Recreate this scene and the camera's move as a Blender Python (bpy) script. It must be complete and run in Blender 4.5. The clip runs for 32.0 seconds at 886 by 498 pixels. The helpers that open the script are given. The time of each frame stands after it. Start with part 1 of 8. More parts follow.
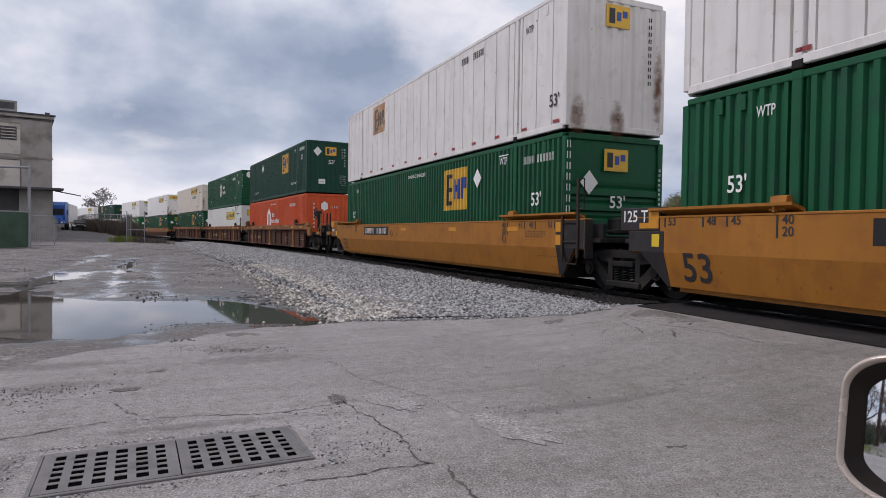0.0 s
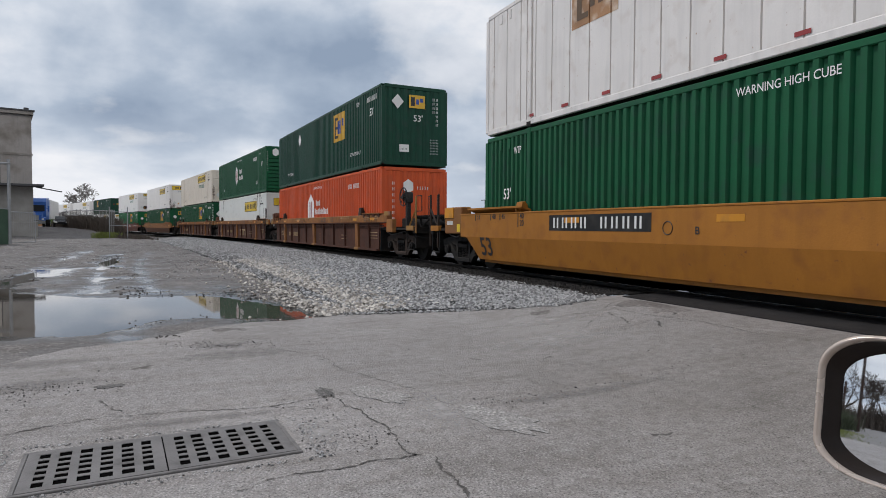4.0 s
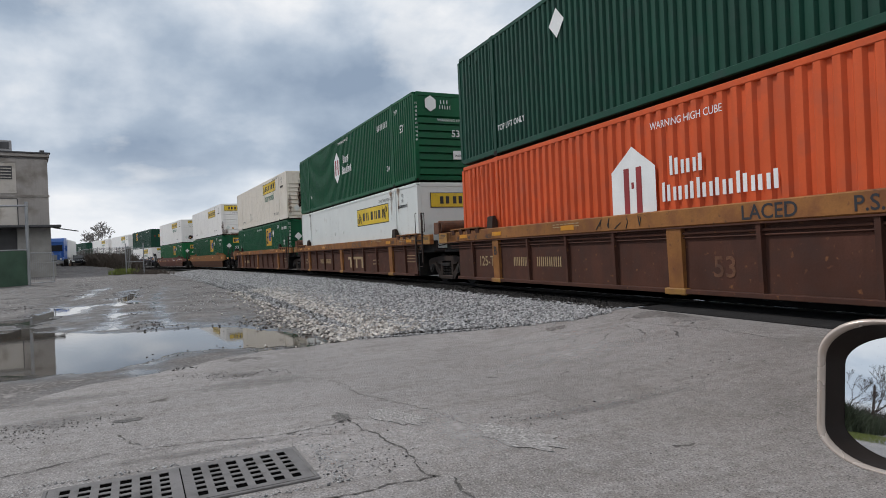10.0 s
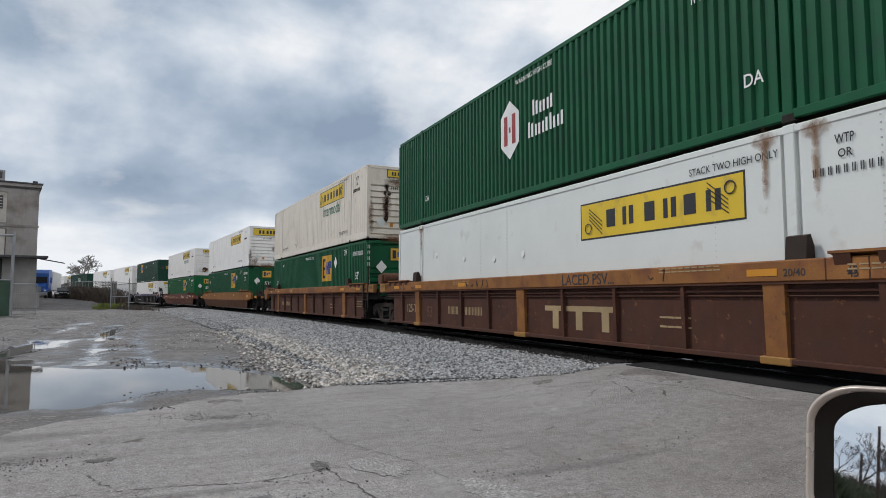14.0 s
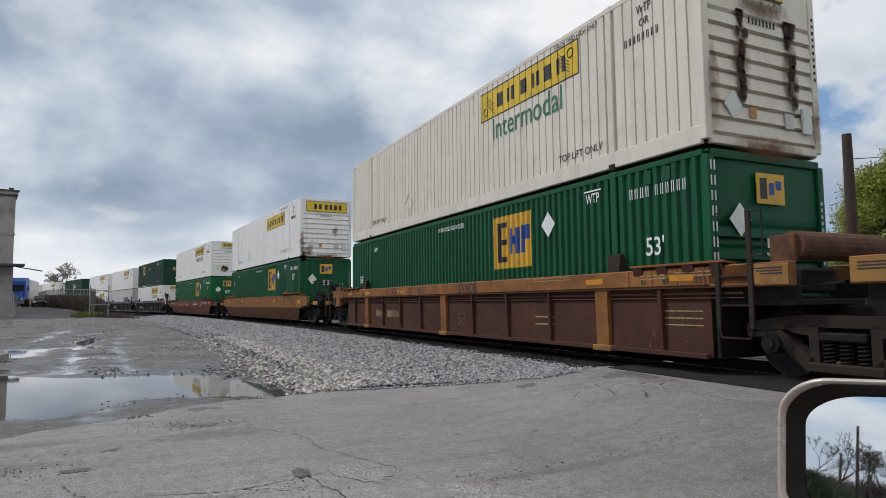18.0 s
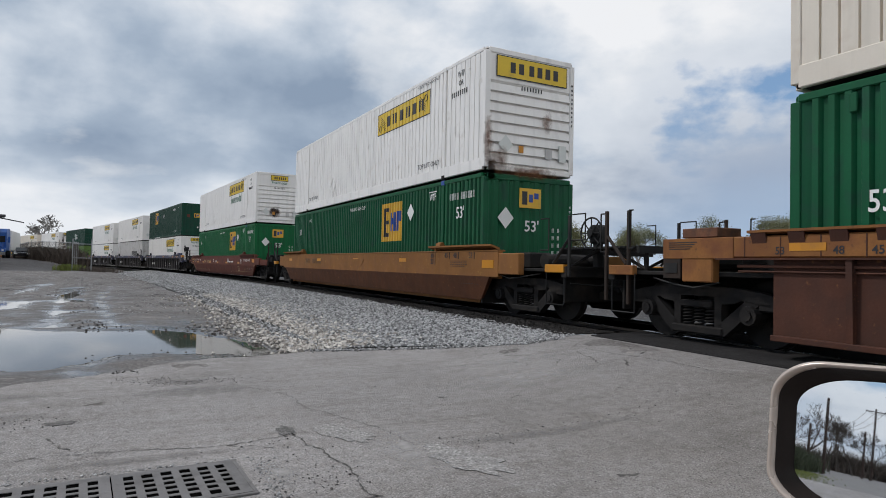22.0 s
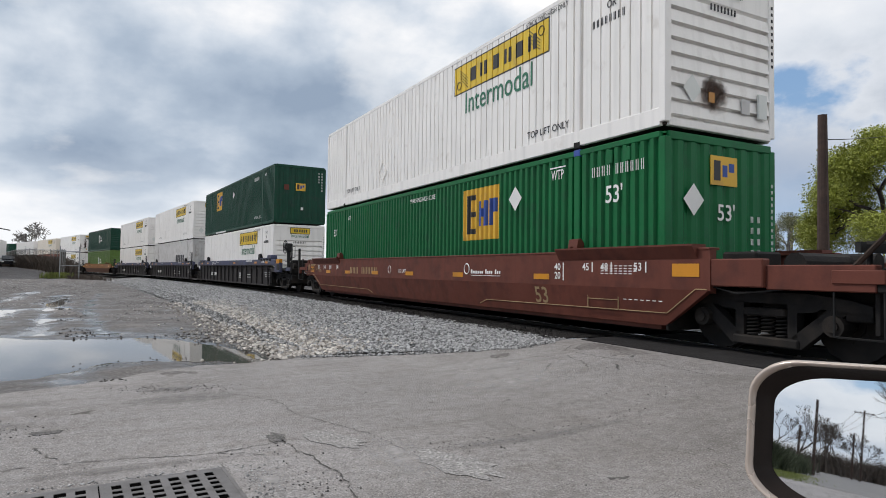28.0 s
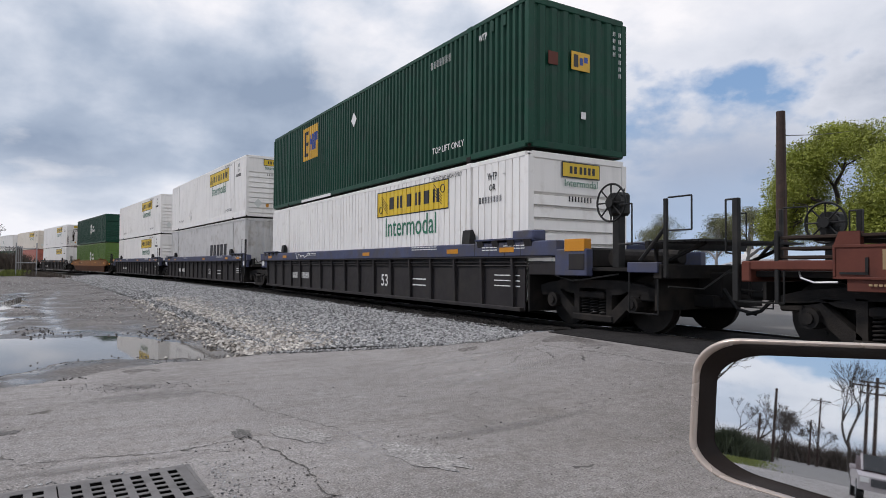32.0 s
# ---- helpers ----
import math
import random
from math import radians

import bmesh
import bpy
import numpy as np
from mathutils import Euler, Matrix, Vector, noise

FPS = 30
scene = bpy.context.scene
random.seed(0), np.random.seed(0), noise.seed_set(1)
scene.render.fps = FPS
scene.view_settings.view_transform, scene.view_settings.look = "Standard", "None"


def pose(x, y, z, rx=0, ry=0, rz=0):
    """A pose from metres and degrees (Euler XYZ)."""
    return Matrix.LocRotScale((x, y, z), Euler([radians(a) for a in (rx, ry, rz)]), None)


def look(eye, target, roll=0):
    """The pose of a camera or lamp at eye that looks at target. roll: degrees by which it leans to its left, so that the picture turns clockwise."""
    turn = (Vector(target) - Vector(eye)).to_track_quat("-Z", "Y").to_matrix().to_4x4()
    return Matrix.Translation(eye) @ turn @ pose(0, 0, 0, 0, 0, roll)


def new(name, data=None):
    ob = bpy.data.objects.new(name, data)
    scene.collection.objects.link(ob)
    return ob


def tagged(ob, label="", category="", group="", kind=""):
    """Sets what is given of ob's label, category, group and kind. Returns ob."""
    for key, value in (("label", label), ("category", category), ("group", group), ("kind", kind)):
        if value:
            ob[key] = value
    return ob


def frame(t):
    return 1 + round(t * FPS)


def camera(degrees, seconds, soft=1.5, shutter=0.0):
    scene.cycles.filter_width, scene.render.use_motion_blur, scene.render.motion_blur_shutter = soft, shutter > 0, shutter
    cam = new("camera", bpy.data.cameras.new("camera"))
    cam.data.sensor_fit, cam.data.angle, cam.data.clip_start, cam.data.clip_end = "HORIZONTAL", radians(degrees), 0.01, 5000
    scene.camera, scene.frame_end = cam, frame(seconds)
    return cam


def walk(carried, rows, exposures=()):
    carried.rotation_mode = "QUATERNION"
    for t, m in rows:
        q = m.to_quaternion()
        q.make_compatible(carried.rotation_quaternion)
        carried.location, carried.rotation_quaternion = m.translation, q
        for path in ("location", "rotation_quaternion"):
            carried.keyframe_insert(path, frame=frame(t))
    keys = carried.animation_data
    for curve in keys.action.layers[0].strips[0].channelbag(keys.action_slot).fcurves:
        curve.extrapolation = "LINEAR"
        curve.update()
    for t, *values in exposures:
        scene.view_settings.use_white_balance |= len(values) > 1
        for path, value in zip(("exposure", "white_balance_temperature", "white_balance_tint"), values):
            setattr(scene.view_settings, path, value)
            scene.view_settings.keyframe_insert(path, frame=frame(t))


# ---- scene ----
cam = camera(70.21, 32.0, soft=0.9)
PATH = [
    (0.0, pose(-0.036, 0.001, 1.320, 88.65, -0.82, -22.06)),
    (0.5, pose(-0.035, -0.000, 1.318, 88.77, -1.05, -22.47)),
    (1.0, pose(-0.035, 0.000, 1.316, 88.52, -0.74, -22.99)),
    (1.5, pose(-0.034, 0.000, 1.315, 88.31, -0.84, -22.75)),
    (2.0, pose(-0.034, -0.001, 1.309, 88.38, -0.78, -23.06)),
    (2.5, pose(-0.031, -0.001, 1.312, 88.21, -0.81, -22.88)),
    (3.0, pose(-0.033, 0.001, 1.314, 88.18, -0.86, -22.93)),
    (3.5, pose(-0.034, 0.000, 1.315, 88.05, -0.58, -22.99)),
    (5.5, pose(-0.015, -0.002, 1.308, 88.51, 0.44, -23.92)),
    (6.0, pose(-0.018, -0.003, 1.309, 89.14, 0.90, -22.80)),
    (6.5, pose(-0.017, -0.007, 1.304, 89.61, 2.33, -22.58)),
    (7.0, pose(-0.016, -0.010, 1.299, 89.52, 2.62, -22.09)),
    (7.5, pose(-0.017, -0.009, 1.304, 89.10, 2.42, -21.90)),
    (8.0, pose(-0.019, -0.008, 1.304, 89.04, 1.74, -22.41)),
    (8.5, pose(-0.010, -0.010, 1.298, 89.16, 2.32, -22.04)),
    (9.0, pose(-0.003, -0.010, 1.296, 89.30, 2.93, -22.55)),
    (9.5, pose(-0.004, -0.008, 1.295, 89.80, 2.44, -22.15)),
    (10.0, pose(-0.004, -0.009, 1.295, 89.98, 2.46, -22.11)),
    (10.5, pose(-0.006, -0.007, 1.295, 90.13, 2.37, -22.11)),
    (11.0, pose(-0.006, -0.007, 1.294, 90.33, 2.44, -22.10)),
    (11.5, pose(-0.004, -0.004, 1.294, 90.15, 2.42, -21.69)),
    (12.0, pose(-0.003, -0.003, 1.293, 90.12, 2.72, -21.51)),
    (12.5, pose(-0.001, -0.001, 1.290, 90.45, 2.40, -21.51)),
    (13.0, pose(-0.000, -0.001, 1.291, 91.75, 1.32, -21.54)),
    (13.5, pose(-0.002, -0.001, 1.293, 93.23, 0.48, -22.58)),
    (14.0, pose(-0.004, -0.007, 1.295, 94.33, 0.05, -23.11)),
    (14.5, pose(-0.002, -0.015, 1.295, 94.32, -0.18, -23.11)),
    (16.5, pose(0.018, 0.000, 1.289, 94.47, -0.36, -24.94)),
    (17.0, pose(0.019, 0.001, 1.288, 95.12, 0.48, -25.01)),
    (17.5, pose(0.019, 0.002, 1.287, 94.81, 0.22, -24.76)),
    (18.0, pose(0.020, 0.002, 1.285, 94.79, 0.53, -24.55)),
    (18.5, pose(0.014, 0.004, 1.292, 94.90, -0.07, -24.12)),
    (19.0, pose(0.005, 0.006, 1.296, 94.59, -0.46, -23.65)),
    (19.5, pose(0.006, 0.004, 1.296, 94.25, -0.86, -24.35)),
    (20.0, pose(0.007, 0.003, 1.296, 92.98, -1.58, -25.34)),
    (20.5, pose(0.004, 0.008, 1.296, 91.23, -1.73, -25.90)),
    (21.0, pose(0.009, 0.009, 1.294, 91.16, -1.73, -25.63)),
    (21.5, pose(0.009, 0.013, 1.294, 91.29, -1.52, -25.78)),
    (22.0, pose(0.009, 0.014, 1.294, 91.52, -1.16, -25.84)),
    (22.5, pose(0.007, 0.010, 1.294, 91.73, -1.85, -25.51)),
    (23.0, pose(0.009, 0.010, 1.292, 91.73, -1.29, -25.48)),
    (23.5, pose(0.008, 0.008, 1.291, 91.69, -0.88, -25.56)),
    (24.0, pose(0.011, 0.005, 1.290, 91.75, -0.94, -25.69)),
    (24.5, pose(0.011, 0.005, 1.290, 91.61, -0.68, -25.95)),
    (25.0, pose(0.012, 0.006, 1.290, 91.73, -0.72, -25.86)),
    (25.5, pose(0.014, 0.005, 1.289, 91.80, -0.42, -25.77)),
    (27.5, pose(0.013, 0.004, 1.291, 91.81, -0.61, -26.43)),
    (28.0, pose(0.012, 0.003, 1.292, 92.01, -0.77, -26.67)),
    (28.5, pose(0.012, 0.001, 1.292, 92.14, -0.71, -26.63)),
    (29.0, pose(0.012, -0.001, 1.292, 92.23, -0.89, -26.90)),
    (29.5, pose(0.012, -0.013, 1.289, 92.00, -0.58, -27.57)),
    (30.0, pose(0.012, -0.013, 1.285, 91.86, -0.82, -28.62)),
    (30.5, pose(0.009, -0.011, 1.287, 91.82, -0.72, -29.14)),
    (31.0, pose(0.015, -0.010, 1.285, 91.50, -0.82, -29.04)),
    (31.5, pose(0.019, -0.010, 1.283, 91.20, -0.37, -28.87)),
    (32.0, pose(0.024, -0.010, 1.281, 91.57, -0.40, -29.48)),
]
EXPOSURES = [(0.0, -0.08, 6500, 18), (2.5, -0.06, 6500, 13), (3.5, -0.06, 6500, 12), (6.5, -0.05, 6500, 10), (17.0, -0.09, 6480, 10), (19.5, -0.14, 6450, 10), (22.0, -0.13, 6430, 10), (25.0, -0.08, 6430, 10), (27.5, 0.08, 6600, 11), (28.5, 0.04, 6600, 10), (30.0, -0.1, 6500, 10), (31.0, -0.14, 6500, 13), (32.0, 0.0, 6500, 14)]
walk(cam, PATH, EXPOSURES)

# ---- light ----
SUN_TO = Vector((-0.52, 0.36, 0.77)).normalized()
world = bpy.data.worlds.new("sky")
scene.world = world
world.use_nodes = True
wn, wl = world.node_tree.nodes, world.node_tree.links
wn.clear()


def wmath(op, a, b=None):
    n = wn.new("ShaderNodeMath")
    n.operation = op
    for i, v in enumerate((a, b)):
        if v is None:
            continue
        if isinstance(v, (int, float)):
            n.inputs[i].default_value = v
        else:
            wl.new(v, n.inputs[i])
    return n.outputs[0]


sky_tex = wn.new("ShaderNodeTexSky")
sky_tex.sky_type = "NISHITA"
sky_tex.sun_disc = False
sky_tex.sun_elevation = math.asin(SUN_TO.z)
sky_tex.sun_rotation = math.atan2(SUN_TO.x, SUN_TO.y)
tc = wn.new("ShaderNodeTexCoord")
sep = wn.new("ShaderNodeSeparateXYZ")
wl.new(tc.outputs["Generated"], sep.inputs[0])
sx_, sy_, sz_ = sep.outputs
comb = wn.new("ShaderNodeCombineXYZ")
wl.new(sx_, comb.inputs[0])
wl.new(sy_, comb.inputs[1])
wl.new(wmath("MULTIPLY", sz_, 1.5), comb.inputs[2])


def wnoise(scale, detail, rough, dist=0.0, off=(0, 0, 0)):
    mp = wn.new("ShaderNodeMapping")
    mp.inputs["Location"].default_value = off
    wl.new(comb.outputs[0], mp.inputs[0])
    n = wn.new("ShaderNodeTexNoise")
    wl.new(mp.outputs[0], n.inputs["Vector"])
    n.inputs["Scale"].default_value, n.inputs["Detail"].default_value = scale, detail
    n.inputs["Roughness"].default_value, n.inputs["Distortion"].default_value = rough, dist
    return n.outputs["Fac"]


def wramp(src, stops):
    r = wn.new("ShaderNodeValToRGB")
    wl.new(src, r.inputs[0])
    els = r.color_ramp.elements
    while len(els) < len(stops):
        els.new(0.5)
    for e, (p, c) in zip(els, stops):
        e.position, e.color = p, (*c, 1)
    return r.outputs[0]


def wmix(fac, a, b):
    m = wn.new("ShaderNodeMix")
    m.data_type = "RGBA"
    for sock, v in ((m.inputs[0], fac), (m.inputs[6], a), (m.inputs[7], b)):
        if isinstance(v, tuple):
            sock.default_value = (*v, 1)
        elif isinstance(v, (int, float)):
            sock.default_value = v
        else:
            wl.new(v, sock)
    return m.outputs[2]


lift_z = wmath("ADD", wmath("MAXIMUM", sz_, 0.0), 0.22)
flat = wn.new("ShaderNodeCombineXYZ")
wl.new(wmath("DIVIDE", sx_, lift_z), flat.inputs[0])
wl.new(wmath("DIVIDE", sy_, lift_z), flat.inputs[1])


def deck(scale, detail, rough, dist, off):
    """Noise on a flat cloud deck, foreshortened towards the horizon."""
    mp = wn.new("ShaderNodeMapping")
    mp.inputs["Location"].default_value = off
    wl.new(flat.outputs[0], mp.inputs[0])
    n = wn.new("ShaderNodeTexNoise")
    wl.new(mp.outputs[0], n.inputs["Vector"])
    n.inputs["Scale"].default_value, n.inputs["Detail"].default_value = scale, detail
    n.inputs["Roughness"].default_value, n.inputs["Distortion"].default_value = rough, dist
    return n.outputs["Fac"]


behind = wmath("MULTIPLY", wmath("MAXIMUM", wmath("SUBTRACT", wmath("MULTIPLY", sx_, -1.0), 0.45), 0.0), wramp(sz_, [(0.03, (0.16, 0.16, 0.16)), (0.15, (0.42, 0.42, 0.42))]))
aside = wmath("ADD", wmath("MULTIPLY", wmath("MAXIMUM", sx_, 0.0), 0.12), behind)
cover = wmath("SUBTRACT", wmath("ADD", wmath("MULTIPLY", wmath("ADD", deck(0.75, 9, 0.52, 0.1, (3.4, 1.9, 0.3)), wnoise(2.4, 8, 0.55, 0.1, (0.4, 1.9, 0.3))), 0.5), 0.115), aside)
cover_f = wramp(cover, [(0.44, (0, 0, 0)), (0.475, (0.8, 0.8, 0.8)), (0.52, (1, 1, 1))])
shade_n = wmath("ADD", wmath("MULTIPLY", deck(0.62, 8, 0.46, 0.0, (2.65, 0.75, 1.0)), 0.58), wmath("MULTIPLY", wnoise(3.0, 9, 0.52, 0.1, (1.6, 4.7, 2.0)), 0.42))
cloud = wramp(shade_n, [(0.405, (0.30, 0.385, 0.51)), (0.455, (0.44, 0.53, 0.65)), (0.50, (0.68, 0.75, 0.84)), (0.545, (1.0, 1.01, 1.03))])
low = wramp(sz_, [(0.0, (1, 1, 1)), (0.17, (0, 0, 0))])
cloud = wmix(wmath("MULTIPLY", low, 0.5), cloud, (0.85, 0.91, 0.98))
thick = wramp(cover, [(0.475, (1, 1, 1)), (0.55, (0, 0, 0))])
cloud = wmix(wmath("MULTIPLY", thick, 0.75), cloud, (1.0, 1.0, 1.0))
blue = wramp(sz_, [(0.0, (0.44, 0.60, 0.78)), (0.22, (0.27, 0.45, 0.72)), (0.8, (0.14, 0.31, 0.64))])
skymul = wn.new("ShaderNodeMix")
skymul.data_type = "RGBA"
skymul.inputs[0].default_value = 0.25
wl.new(blue, skymul.inputs[6])
nishita = wn.new("ShaderNodeVectorMath")
nishita.operation = "SCALE"
nishita.inputs[3].default_value = 0.10
wl.new(sky_tex.outputs[0], nishita.inputs[0])
wl.new(nishita.outputs[0], skymul.inputs[7])
final = wmix(cover_f, skymul.outputs[2], cloud)
# a shaded cloud base over pale blue, low down beyond the track
base_z = wmath("ADD", sz_, wmath("MULTIPLY", wmath("SUBTRACT", wnoise(3.4, 8, 0.5, 0.1, (5.1, 0.7, 1.2)), 0.5), 0.16))
base = wramp(base_z, [(0.0, (0.55, 0.66, 0.79)), (0.05, (0.36, 0.51, 0.72)), (0.12, (0.36, 0.45, 0.60)), (0.19, (0.50, 0.56, 0.66))])
reach = wmath("MULTIPLY", wramp(sx_, [(0.60, (0, 0, 0)), (0.76, (1, 1, 1))]), wramp(base_z, [(0.15, (0.88, 0.88, 0.88)), (0.235, (0, 0, 0))]))
final = wmix(reach, final, base)
bg = wn.new("ShaderNodeBackground")
wl.new(final, bg.inputs[0])
bg.inputs[1].default_value = 0.95
wout = wn.new("ShaderNodeOutputWorld")
wl.new(bg.outputs[0], wout.inputs[0])

sun_data = bpy.data.lights.new("sun", "SUN")
sun_data.energy, sun_data.angle, sun_data.color = 2.0, radians(7), (1.0, 0.955, 0.91)
sun = new("sun", sun_data)
sun.matrix_world = look((0, 0, 60), Vector((0, 0, 60)) - SUN_TO)


# ---- materials ----
def shader(name, rgb, rough=0.5, metal=0.0, var=0.25, scale=1.2, dirt=None, dirt_amt=0.0, streak=False,
           bump=0.15, bump_scale=30.0, spec=0.5, coords="Object", flake=None, flake_amt=0.0, speckle=0.0, speckle_scale=110.0):
    """A painted or natural surface: broad stains, fine grain, optional dirt or rust, and a fine relief."""
    m = bpy.data.materials.new(name)
    m.use_nodes = True
    nt = m.node_tree
    n, l = nt.nodes, nt.links
    b = n["Principled BSDF"]
    b.inputs["Roughness"].default_value, b.inputs["Metallic"].default_value = rough, metal
    b.inputs["Specular IOR Level"].default_value = spec
    t = n.new("ShaderNodeTexCoord")
    info = n.new("ShaderNodeObjectInfo")
    off = n.new("ShaderNodeVectorMath")
    off.operation = "MULTIPLY_ADD"
    comb_r = n.new("ShaderNodeCombineXYZ")
    for i in range(3):
        l.new(info.outputs["Random"], comb_r.inputs[i])
    off.inputs[1].default_value = (37, 23, 11)
    l.new(comb_r.outputs[0], off.inputs[0])
    l.new(t.outputs[coords], off.inputs[2])

    def noise_tex(sc, detail=6, stretch=None):
        v = off.outputs[0]
        if stretch:
            mp = n.new("ShaderNodeMapping")
            mp.inputs["Scale"].default_value = stretch
            l.new(v, mp.inputs[0])
            v = mp.outputs[0]
        x = n.new("ShaderNodeTexNoise")
        x.inputs["Scale"].default_value, x.inputs["Detail"].default_value = sc, detail
        l.new(v, x.inputs["Vector"])
        return x.outputs["Fac"]

    def mix(fac, a, c):
        x = n.new("ShaderNodeMix")
        x.data_type = "RGBA"
        for sock, v in ((x.inputs[0], fac), (x.inputs[6], a), (x.inputs[7], c)):
            if isinstance(v, tuple):
                sock.default_value = (*v, 1)
            elif isinstance(v, (int, float)):
                sock.default_value = v
            else:
                l.new(v, sock)
        return x.outputs[2]

    def ramp(src, lo, hi, top=1.0):
        r = n.new("ShaderNodeMapRange")
        r.inputs[1].default_value, r.inputs[2].default_value, r.inputs[4].default_value = lo, hi, top
        l.new(src, r.inputs[0])
        return r.outputs[0]

    dark = tuple(c * (1 - var) for c in rgb)
    lite = tuple(min(1, c * (1 + var * 0.6)) for c in rgb)
    col = mix(ramp(noise_tex(scale), 0.3, 0.7), dark, lite)
    col = mix(ramp(noise_tex(scale * 28, 4), 0.35, 0.75, 0.35), col, tuple(c * (1 - var * 1.2) for c in rgb))
    if streak:
        col = mix(ramp(noise_tex(1.0, 6, (5, 5, 0.35)), 0.5, 0.8, 0.5), col, tuple(c * 0.62 for c in rgb))
    if dirt:
        col = mix(ramp(noise_tex(scale * 2.3, 9), 0.62 - dirt_amt * 0.35, 0.74), col, dirt)
    if flake:
        col = mix(ramp(noise_tex(scale * 9, 10), 0.70 - flake_amt * 0.2, 0.76), col, flake)
    if speckle:
        sp = noise_tex(speckle_scale, 3)
        col = mix(ramp(sp, 0.44, 0.34, speckle), col, tuple(c * 0.35 for c in rgb))
        col = mix(ramp(sp, 0.56, 0.66, speckle), col, tuple(min(1, c * 1.55) for c in rgb))
        col = mix(ramp(noise_tex(speckle_scale * 0.22, 5), 0.50, 0.70, speckle * 0.6), col, tuple(c * 0.6 for c in rgb))
    l.new(col, b.inputs["Base Color"])
    r = n.new("ShaderNodeMapRange")
    r.inputs[3].default_value, r.inputs[4].default_value = max(0, rough - 0.1), min(1, rough + 0.12)
    l.new(noise_tex(scale * 5), r.inputs[0])
    l.new(r.outputs[0], b.inputs["Roughness"])
    if bump:
        bp = n.new("ShaderNodeBump")
        bp.inputs["Strength"].default_value, bp.inputs["Distance"].default_value = bump, 0.02
        l.new(noise_tex(bump_scale, 8), bp.inputs["Height"])
        l.new(bp.outputs[0], b.inputs["Normal"])
    return m


RUST = (0.16, 0.06, 0.03)
M = {}
M["green"] = shader("green_paint", (0.003, 0.088, 0.034), 0.5, spec=0.25, var=0.18, dirt=(0.010, 0.062, 0.036), dirt_amt=0.25, streak=True, bump=0.05)
# the same green, lightened to stand in for the sunshine on the late box
M["sunlitgreen"] = shader("sunlit_green_paint", (0.004, 0.128, 0.040), 0.48, spec=0.25, var=0.14, dirt=(0.010, 0.095, 0.038), dirt_amt=0.2, streak=True, bump=0.05)
M["deepgreen"] = shader("deep_green_paint", (0.005, 0.056, 0.033), 0.5, spec=0.25, var=0.2, dirt=(0.014, 0.048, 0.034), dirt_amt=0.3, streak=True, bump=0.05)
M["limegreen"] = shader("faded_green_paint", (0.10, 0.19, 0.03), 0.5, var=0.2, streak=True, bump=0.05)
M["orange"] = shader("orange_paint", (0.62, 0.098, 0.027), 0.5, spec=0.25, var=0.16, dirt=(0.48, 0.09, 0.035), dirt_amt=0.3, streak=True, bump=0.05)
M["red"] = shader("faded_red_paint", (0.42, 0.12, 0.08), 0.5, var=0.2, streak=True, bump=0.05)
M["white"] = shader("white_paint", (0.84, 0.82, 0.79), 0.42, var=0.04, dirt=(0.70, 0.67, 0.63), dirt_amt=0.05, streak=True, bump=0.04)
M["smoothwhite"] = shader("white_sheet_metal", (0.67, 0.69, 0.66), 0.42, var=0.05, dirt=(0.58, 0.58, 0.54), dirt_amt=0.0, bump=0.03)
M["oldwhite"] = shader("weathered_white_paint", (0.72, 0.69, 0.66), 0.5, var=0.08, dirt=(0.60, 0.55, 0.51), dirt_amt=0.2, streak=True, bump=0.05, flake=(0.4, 0.27, 0.2), flake_amt=0.1)
M["cream"] = shader("cream_paint", (0.72, 0.655, 0.56), 0.48, var=0.06, dirt=(0.62, 0.54, 0.45), dirt_amt=0.12, streak=True, bump=0.05)
M["greywhite"] = shader("grey_white_paint", (0.55, 0.54, 0.53), 0.5, var=0.1, dirt=(0.35, 0.33, 0.3), dirt_amt=0.3, streak=True, bump=0.05)
M["yellowcar"] = shader("yellow_car_paint", (0.35, 0.138, 0.018), 0.55, spec=0.3, var=0.14, dirt=(0.25, 0.095, 0.018), dirt_amt=0.3, streak=True, bump=0.08, flake=RUST, flake_amt=0.15)
M["browncar"] = shader("brown_car_paint", (0.082, 0.032, 0.02), 0.75, spec=0.25, var=0.3, dirt=(0.055, 0.026, 0.019), dirt_amt=0.5, streak=True, bump=0.12, flake=(0.18, 0.075, 0.03), flake_amt=0.3)
M["rustchord"] = shader("rusted_orange_paint", (0.285, 0.12, 0.034), 0.7, spec=0.3, var=0.35, dirt=(0.16, 0.058, 0.026), dirt_amt=0.5, streak=True, bump=0.12, flake=(0.08, 0.04, 0.025), flake_amt=0.35)
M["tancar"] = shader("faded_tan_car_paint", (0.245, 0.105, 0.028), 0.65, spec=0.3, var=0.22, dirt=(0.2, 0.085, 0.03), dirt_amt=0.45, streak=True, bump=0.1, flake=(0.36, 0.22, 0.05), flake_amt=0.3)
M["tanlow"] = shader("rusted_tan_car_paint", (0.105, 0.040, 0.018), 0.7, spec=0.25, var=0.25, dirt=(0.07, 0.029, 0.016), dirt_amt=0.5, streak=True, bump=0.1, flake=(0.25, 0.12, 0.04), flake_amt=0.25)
M["redcar"] = shader("red_brown_car_paint", (0.13, 0.040, 0.027), 0.6, spec=0.25, var=0.16, dirt=(0.072, 0.024, 0.018), dirt_amt=0.4, streak=True, bump=0.06)
M["bluechord"] = shader("faded_blue_paint", (0.055, 0.065, 0.13), 0.6, var=0.25, dirt=(0.06, 0.055, 0.06), dirt_amt=0.5, streak=True, bump=0.08)
